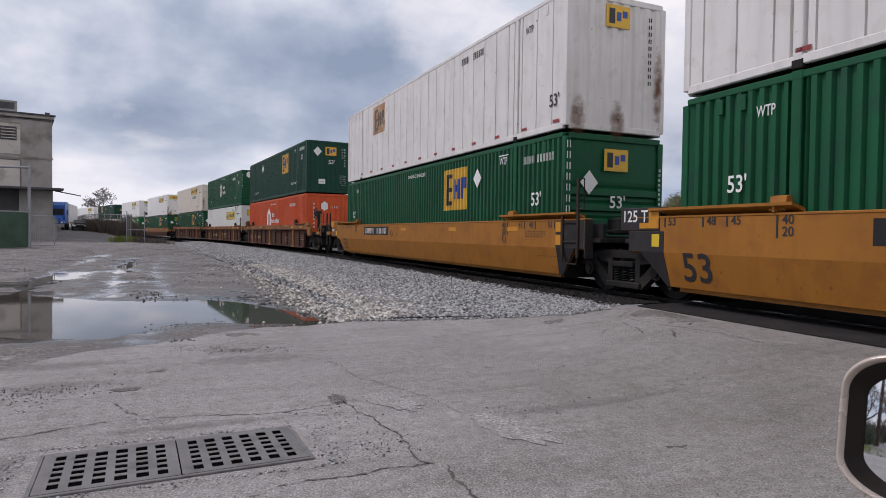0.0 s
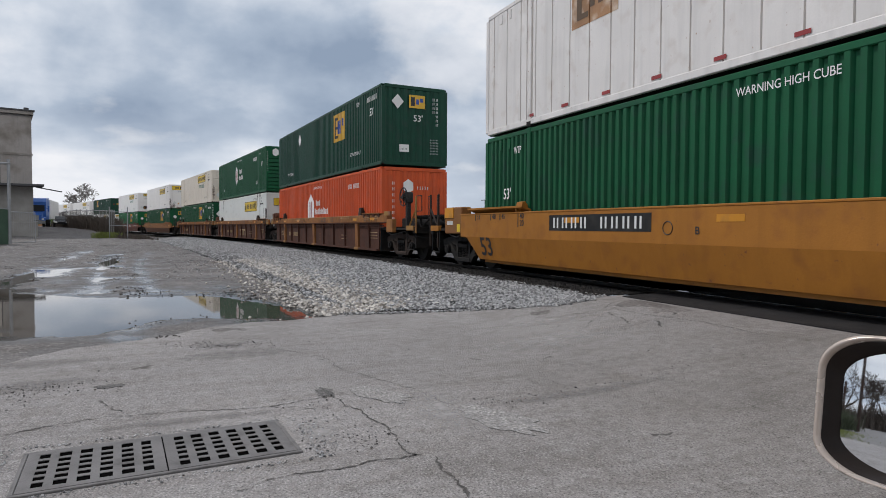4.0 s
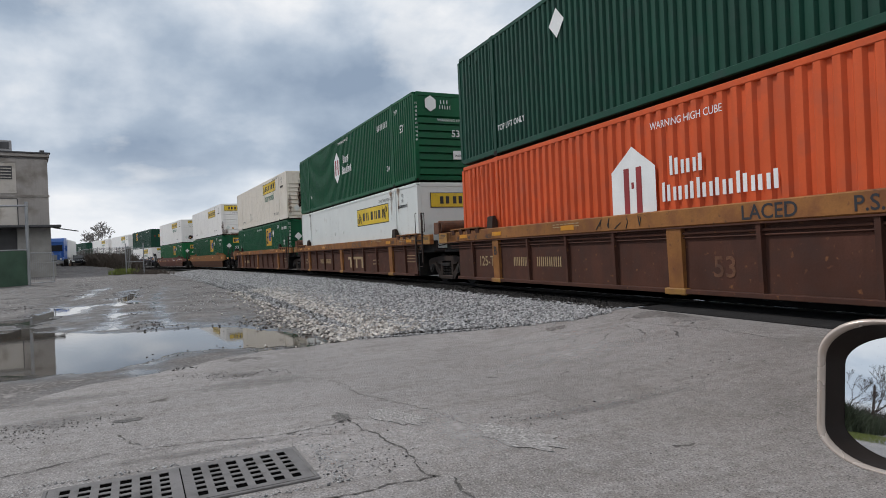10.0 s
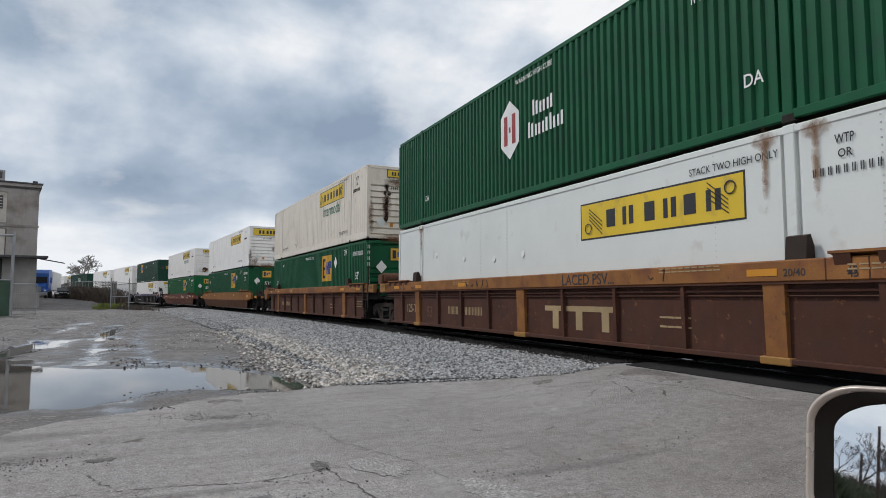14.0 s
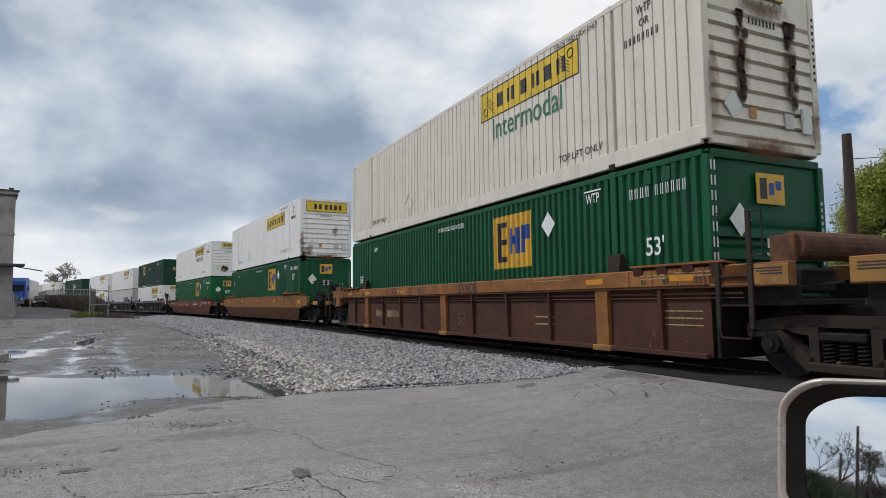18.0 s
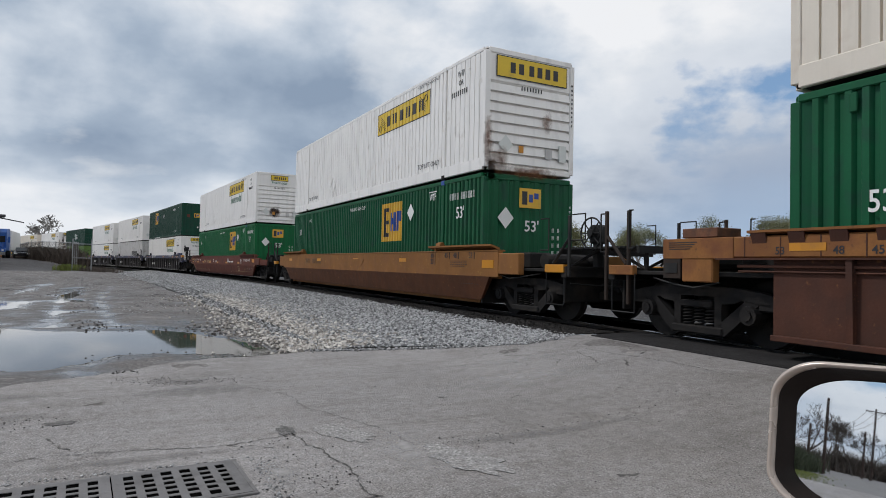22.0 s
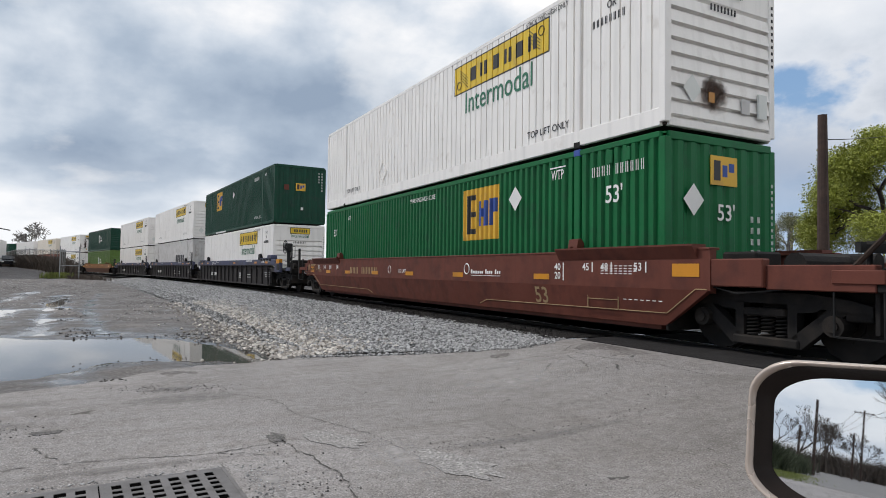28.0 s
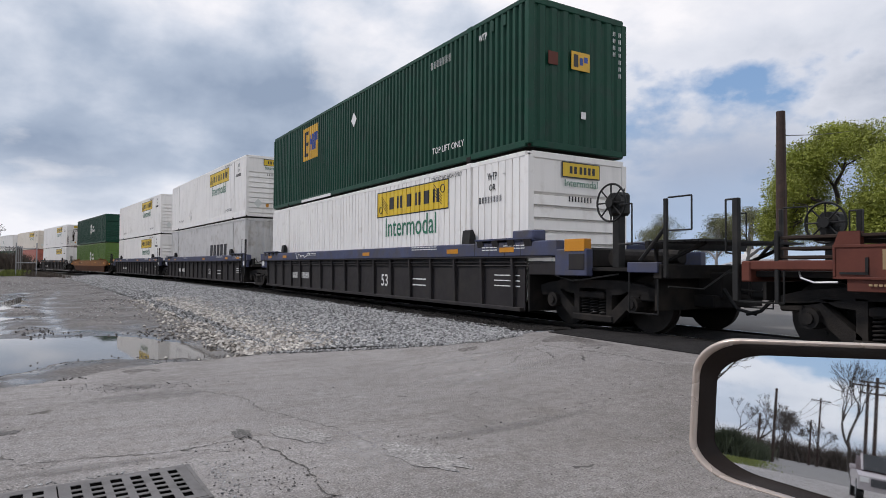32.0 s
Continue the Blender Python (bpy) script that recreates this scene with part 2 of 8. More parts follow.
M["blackcar"] = shader("black_car_paint", (0.024, 0.021, 0.022), 0.7, var=0.3, dirt=(0.03, 0.026, 0.023), dirt_amt=0.4, streak=True, bump=0.08, spec=0.35)
M["steel"] = shader("grimy_cast_steel", (0.013, 0.0115, 0.011), 0.8, var=0.35, dirt=(0.032, 0.026, 0.021), dirt_amt=0.4, bump=0.2, bump_scale=60, spec=0.3)
M["brownsteel"] = shader("rusty_brown_steel", (0.036, 0.023, 0.017), 0.8, var=0.3, dirt=(0.02, 0.017, 0.015), dirt_amt=0.4, bump=0.2, bump_scale=60, spec=0.3)
M["wheelsteel"] = shader("wheel_steel", (0.018, 0.015, 0.013), 0.65, metal=0.1, var=0.3, dirt=(0.03, 0.025, 0.02), dirt_amt=0.5, bump=0.1, spec=0.3)
M["tread"] = shader("polished_tread", (0.55, 0.54, 0.52), 0.25, metal=1.0, var=0.1, bump=0.02)
M["black"] = shader("black_paint", (0.011, 0.011, 0.011), 0.6, var=0.3, dirt=(0.03, 0.027, 0.024), dirt_amt=0.3, bump=0.1, spec=0.35)
M["yellow"] = shader("sign_yellow", (0.70, 0.48, 0.025), 0.45, var=0.1, dirt=(0.45, 0.3, 0.05), dirt_amt=0.15, bump=0.02)
M["orangeyellow"] = shader("logo_yellow", (0.70, 0.41, 0.03), 0.45, var=0.1, dirt=(0.5, 0.28, 0.05), dirt_amt=0.15, bump=0.02)
M["ink"] = shader("dark_ink", (0.02, 0.02, 0.024), 0.5, var=0.2, bump=0)
M["brownink"] = shader("brown_ink", (0.09, 0.05, 0.02), 0.5, var=0.2, bump=0)
M["fadedlogo"] = shader("faded_logo_panel", (0.42, 0.22, 0.10), 0.6, var=0.35, dirt=(0.6, 0.5, 0.4), dirt_amt=0.3, bump=0)
M["blueink"] = shader("blue_ink", (0.02, 0.07, 0.33), 0.5, var=0.2, bump=0)
M["redink"] = shader("red_ink", (0.30, 0.03, 0.03), 0.5, var=0.2, bump=0)
M["greenink"] = shader("green_ink", (0.02, 0.16, 0.09), 0.5, var=0.2, bump=0)
M["whiteink"] = shader("white_ink", (0.78, 0.78, 0.76), 0.5, var=0.12, bump=0)
M["tanink"] = shader("faded_stencil", (0.37, 0.26, 0.135), 0.6, var=0.3, bump=0)
M["reflector"] = shader("reflector_yellow", (0.58, 0.24, 0.012), 0.4, var=0.15, dirt=(0.35, 0.16, 0.03), dirt_amt=0.2, bump=0.02)
M["yellowpost"] = shader("dirty_yellow_paint", (0.31, 0.155, 0.032), 0.6, var=0.25, dirt=RUST, dirt_amt=0.4, bump=0.1)
M["bluecast"] = shader("blue_casting", (0.03, 0.08, 0.35), 0.5, var=0.2, bump=0.05)
M["rust"] = shader("rust", (0.15, 0.062, 0.03), 0.85, var=0.4, scale=4, dirt=(0.07, 0.035, 0.025), dirt_amt=0.5, bump=0.3)
M["concrete"] = shader("worn_road_surface", (0.315, 0.301, 0.294), 0.88, var=0.17, scale=0.38, dirt=(0.225, 0.213, 0.205), dirt_amt=0.36, bump=0.8, bump_scale=55, spec=0.25, flake=(0.375, 0.366, 0.36), flake_amt=0.35, speckle=0.85, speckle_scale=95.0)
M["asphalt"] = shader("dark_asphalt", (0.026, 0.0245, 0.0245), 0.92, var=0.25, scale=1.5, dirt=(0.038, 0.036, 0.035), dirt_amt=0.3, speckle=0.5, bump=0.5, bump_scale=90, spec=0.2)
M["dirt"] = shader("gravel_dirt", (0.192, 0.180, 0.173), 0.85, var=0.38, scale=0.5, dirt=(0.088, 0.077, 0.069), dirt_amt=0.6, bump=1.0, bump_scale=24, spec=0.35, flake=(0.34, 0.318, 0.30), flake_amt=0.55, speckle=0.9, speckle_scale=22)
M["bed"] = shader("ballast_bed", (0.075, 0.071, 0.067), 0.95, var=0.35, scale=3, dirt=(0.06, 0.055, 0.05), dirt_amt=0.5, bump=1.0, bump_scale=16, spec=0.2)
# oil grime, with the shade below the train put into the colour too
M["oil_shade_bed"] = shader("oily_shaded_track_bed", (0.013, 0.0115, 0.0105), 0.9, var=0.4, scale=4, dirt=(0.024, 0.021, 0.019), dirt_amt=0.3, bump=0.8, bump_scale=25, spec=0.2)
M["crack"] = shader("crack_fill", (0.10, 0.093, 0.087), 0.95, var=0.5, scale=9, bump=0.4)
M["pothole"] = shader("broken_pit", (0.17, 0.163, 0.157), 0.95, var=0.5, scale=20, dirt=(0.07, 0.066, 0.062), dirt_amt=0.6, bump=1.0, bump_scale=60, speckle=0.9, speckle_scale=60)
M["patch"] = shader("rough_aggregate", (0.33, 0.318, 0.308), 0.95, var=0.25, scale=14, dirt=(0.2, 0.19, 0.182), dirt_amt=0.5, bump=1.0, bump_scale=45, speckle=0.8, speckle_scale=45)
M["iron"] = shader("cast_iron", (0.165, 0.158, 0.156), 0.65, metal=0.15, var=0.2, scale=3, dirt=(0.085, 0.08, 0.077), dirt_amt=0.35, bump=0.2, bump_scale=80)
# near-black, so that a flat sheet shows the darkness of a deep hole
M["pit"] = shader("painted_pit_shade", (0.004, 0.004, 0.004), 1.0, var=0.3, bump=0, spec=0.0)
M["wood"] = shader("weathered_pole_wood", (0.062, 0.037, 0.029), 0.85, var=0.35, scale=2, streak=True, dirt=(0.035, 0.024, 0.02), dirt_amt=0.4, bump=0.4)
M["bark"] = shader("bark", (0.065, 0.052, 0.043), 0.9, var=0.4, scale=5, bump=0.6)
# bark paled for far trees: the haze of distance is in the colour
M["hazebark"] = shader("hazed_bark", (0.24, 0.225, 0.21), 0.9, var=0.3, scale=1, bump=0.3)
M["leaf"] = shader("spring_leaves", (0.30, 0.335, 0.045), 0.6, var=0.45, scale=0.9, bump=0)
M["leaf2"] = shader("dull_leaves", (0.17, 0.175, 0.075), 0.65, var=0.4, scale=0.4, bump=0)
M["brush"] = shader("dry_brush", (0.105, 0.085, 0.07), 0.9, var=0.45, scale=1.5, bump=0)
M["evergreen"] = shader("dark_hedge", (0.055, 0.07, 0.035), 0.8, var=0.4, scale=1.0, bump=0)
M["grass"] = shader("grass", (0.20, 0.235, 0.055), 0.8, var=0.4, scale=2.0, bump=0)
M["wallpaint"] = shader("stained_stucco", (0.34, 0.315, 0.295), 0.85, var=0.2, scale=0.35, dirt=(0.16, 0.14, 0.12), dirt_amt=0.45, streak=True, bump=0.2)
M["panelpaint"] = shader("pale_infill_panel", (0.54, 0.50, 0.455), 0.85, var=0.12, scale=0.5, dirt=(0.3, 0.26, 0.22), dirt_amt=0.35, bump=0.15)
M["darkmetal"] = shader("dark_metal", (0.06, 0.06, 0.065), 0.6, var=0.3, bump=0.1)
M["galv"] = shader("galvanised_steel", (0.32, 0.33, 0.34), 0.5, metal=0.5, var=0.2, bump=0.05)
M["wire"] = shader("weathered_fence_wire", (0.11, 0.10, 0.09), 0.8, var=0.3, bump=0)
M["screen"] = shader("green_privacy_mesh", (0.045, 0.09, 0.06), 0.8, var=0.25, scale=1.2, bump=0.2)
M["fabricgrey"] = shader("grey_concrete_base", (0.3, 0.29, 0.275), 0.9, var=0.25, bump=0.3)
M["bluepaint"] = shader("blue_truck_paint", (0.03, 0.12, 0.42), 0.35, var=0.1, bump=0)
M["carblack"] = shader("black_car_body", (0.012, 0.012, 0.015), 0.25, var=0.1, bump=0)
M["tyre"] = shader("tyre_rubber", (0.02, 0.02, 0.02), 0.85, var=0.2, bump=0.1)
M["pickup"] = shader("maroon_car_paint", (0.09, 0.035, 0.04), 0.3, var=0.1, bump=0)
M["pinkwhite"] = shader("pale_car_paint", (0.5, 0.46, 0.47), 0.35, var=0.1, bump=0)
M["champagne"] = shader("champagne_paint", (0.50, 0.42, 0.36), 0.26, metal=0.35, var=0.06, scale=6, bump=0)
M["housing"] = shader("dark_brown_plastic", (0.016, 0.011, 0.009), 0.5, var=0.12, scale=8, bump=0.05, bump_scale=200, spec=0.2)
M["roofgrey"] = shader("grey_roof_sheet", (0.3, 0.3, 0.31), 0.7, var=0.2, bump=0.1)
M["farwhite"] = shader("grey_road_beyond", (0.16, 0.155, 0.15), 0.9, var=0.2, scale=0.4, bump=0.3)


def plain(name, rgb, rough, metal=0.0, trans=0.0):
    m = bpy.data.materials.new(name)
    m.use_nodes = True
    b = m.node_tree.nodes["Principled BSDF"]
    b.inputs["Base Color"].default_value = (*rgb, 1)
    b.inputs["Roughness"].default_value, b.inputs["Metallic"].default_value = rough, metal
    b.inputs["Transmission Weight"].default_value = trans
    return m


def stain(name, rgb, lo, hi, thin):
    """A stain with a ragged, fading edge."""
    m = bpy.data.materials.new(name)
    m.use_nodes = True
    n, l = m.node_tree.nodes, m.node_tree.links
    b = n["Principled BSDF"]
    b.inputs["Base Color"].default_value, b.inputs["Roughness"].default_value = (*rgb, 1), 0.9
    t = n.new("ShaderNodeTexCoord")
    g = n.new("ShaderNodeTexGradient")
    g.gradient_type = "SPHERICAL"
    mp = n.new("ShaderNodeMapping")
    mp.inputs["Location"].default_value, mp.inputs["Scale"].default_value = tuple(0 if i == thin else -1 for i in range(3)), tuple(0 if i == thin else 2 for i in range(3))
    l.new(t.outputs["Generated"], mp.inputs[0])
    l.new(mp.outputs[0], g.inputs[0])
    x = n.new("ShaderNodeTexNoise")
    x.inputs["Scale"].default_value, x.inputs["Detail"].default_value = 7.0, 8
    l.new(t.outputs["Object"], x.inputs["Vector"])
    mu = n.new("ShaderNodeMath")
    mu.operation = "MULTIPLY"
    l.new(g.outputs["Fac"], mu.inputs[0])
    l.new(x.outputs["Fac"], mu.inputs[1])
    r = n.new("ShaderNodeMapRange")
    r.inputs[1].default_value, r.inputs[2].default_value = lo, hi
    l.new(mu.outputs[0], r.inputs[0])
    l.new(r.outputs[0], b.inputs["Alpha"])
    return m


M["ruststain"] = stain("rust_stain", (0.20, 0.085, 0.035), 0.14, 0.95, 1)
M["siderust"] = stain("rust_run", (0.25, 0.125, 0.055), 0.16, 0.85, 0)
M["scorch"] = stain("scorch_stain", (0.04, 0.02, 0.012), 0.08, 0.38, 1)
M["wet"] = stain("damp_stain", (0.22, 0.208, 0.20), 0.15, 0.8, 2)
M["pale"] = stain("pale_wear", (0.40, 0.385, 0.375), 0.15, 0.8, 2)
M["mirror"] = plain("mirror_glass", (0.86, 0.88, 0.9), 0.015, 1.0)
M["glass"] = plain("dark_window_glass", (0.02, 0.022, 0.025), 0.25)
M["lamp"] = plain("lamp_lens", (0.8, 0.8, 0.78), 0.15)
M["water"] = shader("muddy_puddle_water", (0.075, 0.066, 0.055), 0.035, var=0.2, scale=0.4, bump=0.012, bump_scale=5)
M["water"].node_tree.nodes["Principled BSDF"].inputs["Specular IOR Level"].default_value = 0.9
for lk in [k for k in M["water"].node_tree.links if k.to_socket.name == "Roughness"]:
    M["water"].node_tree.links.remove(lk)
M["water"].node_tree.nodes["Principled BSDF"].inputs["Roughness"].default_value = 0.03


def wet_margin(m, dry, wet, rgb):
    """Mud that is soaked, dark and glossy close to the level of standing water."""
    n, l = m.node_tree.nodes, m.node_tree.links
    b = n["Principled BSDF"]
    t = n.new("ShaderNodeTexCoord")
    s = n.new("ShaderNodeSeparateXYZ")
    l.new(t.outputs["Object"], s.inputs[0])
    x = n.new("ShaderNodeTexNoise")
    x.inputs["Scale"].default_value, x.inputs["Detail"].default_value = 1.4, 7
    l.new(t.outputs["Object"], x.inputs["Vector"])
    k = n.new("ShaderNodeMath")
    k.operation, k.inputs[1].default_value = "MULTIPLY_ADD", 0.10
    l.new(x.outputs["Fac"], k.inputs[0])
    l.new(s.outputs[2], k.inputs[2])
    r = n.new("ShaderNodeMapRange")
    r.inputs[1].default_value, r.inputs[2].default_value = dry + 0.05, wet + 0.05
    l.new(k.outputs[0], r.inputs[0])
    near = n.new("ShaderNodeMapRange")
    near.inputs[1].default_value, near.inputs[2].default_value = 60.0, 40.0
    l.new(s.outputs[1], near.inputs[0])
    r2 = n.new("ShaderNodeMath")
    r2.operation = "MULTIPLY"
    l.new(r.outputs[0], r2.inputs[0])
    l.new(near.outputs[0], r2.inputs[1])
    r = r2
    relief = next(k for k in n if k.type == "BUMP")
    calm = n.new("ShaderNodeMapRange")
    calm.inputs[3].default_value, calm.inputs[4].default_value = relief.inputs["Strength"].default_value, 0.06
    l.new(r.outputs[0], calm.inputs[0])
    l.new(calm.outputs[0], relief.inputs["Strength"])
    for sock, v in (("Base Color", rgb), ("Roughness", 0.12)):
        old = b.inputs[sock].links[0].from_socket
        mx = n.new("ShaderNodeMix")
        mx.data_type = "RGBA" if sock == "Base Color" else "FLOAT"
        i, j, o = (6, 7, 2) if sock == "Base Color" else (2, 3, 0)
        l.new(r.outputs[0], mx.inputs[0])
        l.new(old, mx.inputs[i])
        mx.inputs[j].default_value = (*v, 1) if sock == "Base Color" else v
        l.new(mx.outputs[o], b.inputs[sock])



def darken_paving(m, rgb):
    """Paving browner and darker towards +x and -y, with a ragged edge, and drag marks along it."""
    n, l = m.node_tree.nodes, m.node_tree.links
    b = n["Principled BSDF"]
    t = n.new("ShaderNodeTexCoord")
    s = n.new("ShaderNodeSeparateXYZ")
    l.new(t.outputs["Object"], s.inputs[0])

    def tex(scale, detail, stretch):
        mp = n.new("ShaderNodeMapping")
        mp.inputs["Scale"].default_value = stretch
        l.new(t.outputs["Object"], mp.inputs[0])
        x = n.new("ShaderNodeTexNoise")
        x.inputs["Scale"].default_value, x.inputs["Detail"].default_value = scale, detail
        l.new(mp.outputs[0], x.inputs["Vector"])
        return x.outputs["Fac"]

    def edge(axis, wob, lo, hi):
        k = n.new("ShaderNodeMath")
        k.operation, k.inputs[1].default_value = "MULTIPLY_ADD", wob
        l.new(tex(0.9, 7, (1, 1, 1)), k.inputs[0])
        l.new(s.outputs[axis], k.inputs[2])
        r = n.new("ShaderNodeMapRange")
        r.inputs[1].default_value, r.inputs[2].default_value = lo + wob / 2, hi + wob / 2
        l.new(k.outputs[0], r.inputs[0])
        return r.outputs[0]

    def times(a, c):
        k = n.new("ShaderNodeMath")
        k.operation = "MULTIPLY"
        l.new(a, k.inputs[0])
        if isinstance(c, float):
            k.inputs[1].default_value = c
        else:
            l.new(c, k.inputs[1])
        return k.outputs[0]

    def lay(fac, col):
        old = b.inputs["Base Color"].links[0].from_socket
        mx = n.new("ShaderNodeMix")
        mx.data_type, mx.blend_type = "RGBA", "MULTIPLY"
        l.new(fac, mx.inputs[0])
        l.new(old, mx.inputs[6])
        mx.inputs[7].default_value = (*col, 1)
        l.new(mx.outputs[2], b.inputs["Base Color"])
    lay(times(edge(0, 1.2, 0.9, 3.2), edge(1, 1.4, 6.9, 3.8)), rgb)
    r = n.new("ShaderNodeMapRange")
    r.inputs[1].default_value, r.inputs[2].default_value, r.inputs[4].default_value = 0.48, 0.72, 0.8
    l.new(tex(1.0, 8, (0.5, 4.5, 1)), r.inputs[0])
    lay(r.outputs[0], (0.80, 0.785, 0.77))
    r = n.new("ShaderNodeMapRange")
    r.inputs[1].default_value, r.inputs[2].default_value, r.inputs[4].default_value = 0.55, 0.72, 0.7
    l.new(tex(1.6, 9, (1, 1, 1)), r.inputs[0])
    lay(r.outputs[0], (0.84, 0.82, 0.80))
    r = n.new("ShaderNodeMapRange")
    r.inputs[1].default_value, r.inputs[2].default_value, r.inputs[4].default_value = 0.46, 0.66, 0.9
    l.new(tex(11.0, 6, (1, 1, 1)), r.inputs[0])
    lay(r.outputs[0], (0.83, 0.82, 0.81))


darken_paving(M["concrete"], (0.78, 0.765, 0.745))
wet_margin(M["dirt"], 0.0, -0.035, (0.050, 0.0445, 0.040))


# ---- mesh building ----
class Builder:
    """Collects boxes, bars, prisms and sheets into one mesh."""

    def __init__(self):
        self.v, self.f = [], []

    def add(self, verts, faces):
        k = len(self.v)
        self.v += [tuple(p) for p in verts]
        self.f += [tuple(i + k for i in f) for f in faces]
        return self

    def box(self, x0, x1, y0, y1, z0, z1, b=0.0):
        lo, hi = (min(x0, x1), min(y0, y1), min(z0, z1)), (max(x0, x1), max(y0, y1), max(z0, z1))
        if b <= 0:
            v = [(x, y, z) for x in (lo[0], hi[0]) for y in (lo[1], hi[1]) for z in (lo[2], hi[2])]
            return self.add(v, [(0, 1, 3, 2), (4, 6, 7, 5), (0, 4, 5, 1), (2, 3, 7, 6), (0, 2, 6, 4), (1, 5, 7, 3)])
        b = min(b, *[(h - a) * 0.45 for a, h in zip(lo, hi)])
        idx, v = {}, []
        for s in [(i, j, k) for i in (0, 1) for j in (0, 1) for k in (0, 1)]:
            for ax in range(3):
                p = []
                for d in range(3):
                    e = hi[d] if s[d] else lo[d]
                    p.append(e if d == ax else e + (-b if s[d] else b))
                idx[s, ax] = len(v)
                v.append(p)
        f = []
        ring = [(0, 0), (1, 0), (1, 1), (0, 1)]
        for ax in range(3):
            o1, o2 = [d for d in range(3) if d != ax]
            for sd in (0, 1):
                q = []
                for r1, r2 in ring:
                    s = [0, 0, 0]
                    s[ax], s[o1], s[o2] = sd, r1, r2
                    q.append(idx[tuple(s), ax])
                f.append(q)
            for r1, r2 in ring:
                s0, s1 = [0, 0, 0], [0, 0, 0]
                s0[ax], s1[ax] = 0, 1
                s0[o1] = s1[o1] = r1
                s0[o2] = s1[o2] = r2
                f.append([idx[tuple(s0), o1], idx[tuple(s1), o1], idx[tuple(s1), o2], idx[tuple(s0), o2]])
        for s in [(i, j, k) for i in (0, 1) for j in (0, 1) for k in (0, 1)]:
            f.append([idx[s, 0], idx[s, 1], idx[s, 2]])
        return self.add(v, f)

    def bar(self, p0, p1, r, n=6, r1=None, caps=True):
        p0, p1 = Vector(p0), Vector(p1)
        r1 = r if r1 is None else r1
        d = (p1 - p0).normalized()
        a = d.orthogonal().normalized()
        c = d.cross(a)
        v = []
        for p, rr in ((p0, r), (p1, r1)):
            for i in range(n):
                t = 2 * math.pi * i / n
                v.append(p + (a * math.cos(t) + c * math.sin(t)) * rr)
        f = [(i, (i + 1) % n, n + (i + 1) % n, n + i) for i in range(n)]
        if caps:
            f += [tuple(range(n))[::-1], tuple(range(n, 2 * n))]
        return self.add(v, f)

    def path(self, pts, r, n=6):
        for a, b in zip(pts, pts[1:]):
            self.bar(a, b, r, n)
        return self

    def cable(self, pts, r, n=4):
        """One unbroken thin tube along a nearly level line."""
        d = (Vector(pts[-1]) - Vector(pts[0])).normalized()
        a = d.orthogonal().normalized()
        c = d.cross(a)
        v = [Vector(p) + (a * math.cos(2 * math.pi * i / n) + c * math.sin(2 * math.pi * i / n)) * r for p in pts for i in range(n)]
        f = [(k * n + i, k * n + (i + 1) % n, k * n + n + (i + 1) % n, k * n + n + i) for k in range(len(pts) - 1) for i in range(n)]
        return self.add(v, f)

    def ring(self, centre, axis, radius, r, n=20, m=6):
        ax = Vector(axis).normalized()
        a = ax.orthogonal().normalized()
        c = ax.cross(a)
        v, f = [], []
        for i in range(n):
            t = 2 * math.pi * i / n
            o = a * math.cos(t) + c * math.sin(t)
            for j in range(m):
                u = 2 * math.pi * j / m
                v.append(Vector(centre) + o * (radius + r * math.cos(u)) + ax * (r * math.sin(u)))
        for i in range(n):
            for j in range(m):
                f.append((i * m + j, ((i + 1) % n) * m + j, ((i + 1) % n) * m + (j + 1) % m, i * m + (j + 1) % m))
        return self.add(v, f)

    def prism(self, pts, axis, a0, a1):
        """pts: an outline in the two other axes, in order; drawn out along axis from a0 to a1."""
        o1, o2 = [d for d in range(3) if d != axis]
        n, v = len(pts), []
        for a in (a0, a1):
            for p, q in pts:
                w = [0, 0, 0]
                w[axis], w[o1], w[o2] = a, p, q
                v.append(w)
        f = [(i, (i + 1) % n, n + (i + 1) % n, n + i) for i in range(n)] + [tuple(range(n))[::-1], tuple(range(n, 2 * n))]
        return self.add(v, f)

    def mesh(self, name, smooth=False, fix=True):
        me = bpy.data.meshes.new(name)
        me.from_pydata(self.v, [], self.f)
        if fix:
            bm = bmesh.new()
            bm.from_mesh(me)
            bmesh.ops.recalc_face_normals(bm, faces=bm.faces)
            bm.to_mesh(me)
            bm.free()
        if smooth:
            me.polygons.foreach_set("use_smooth", [True] * len(me.polygons))
        me.update()
        return me


def part(name, shape, material, parent=None, label="", smooth=False, at=None, kind=""):
    """Links a builder or a mesh as ONE object, under a thing or a part."""
    me = shape.mesh(name, smooth) if isinstance(shape, Builder) else shape
    if material and not me.materials:
        me.materials.append(material)
    ob = new(name, me)
    if parent:
        ob.parent = parent
    if at:
        ob.matrix_basis = at
    if label or kind:
        tagged(ob, label, kind=kind)
    return ob


def thing(name, label, category, group="", at=None, kind=""):
    ob = new(name)
    ob.empty_display_size = 0.3
    if at:
        ob.matrix_basis = at
    return tagged(ob, label, category, group, kind)


CACHE = {}


def cached(key, make):
    if key not in CACHE:
        CACHE[key] = make()
    return CACHE[key]


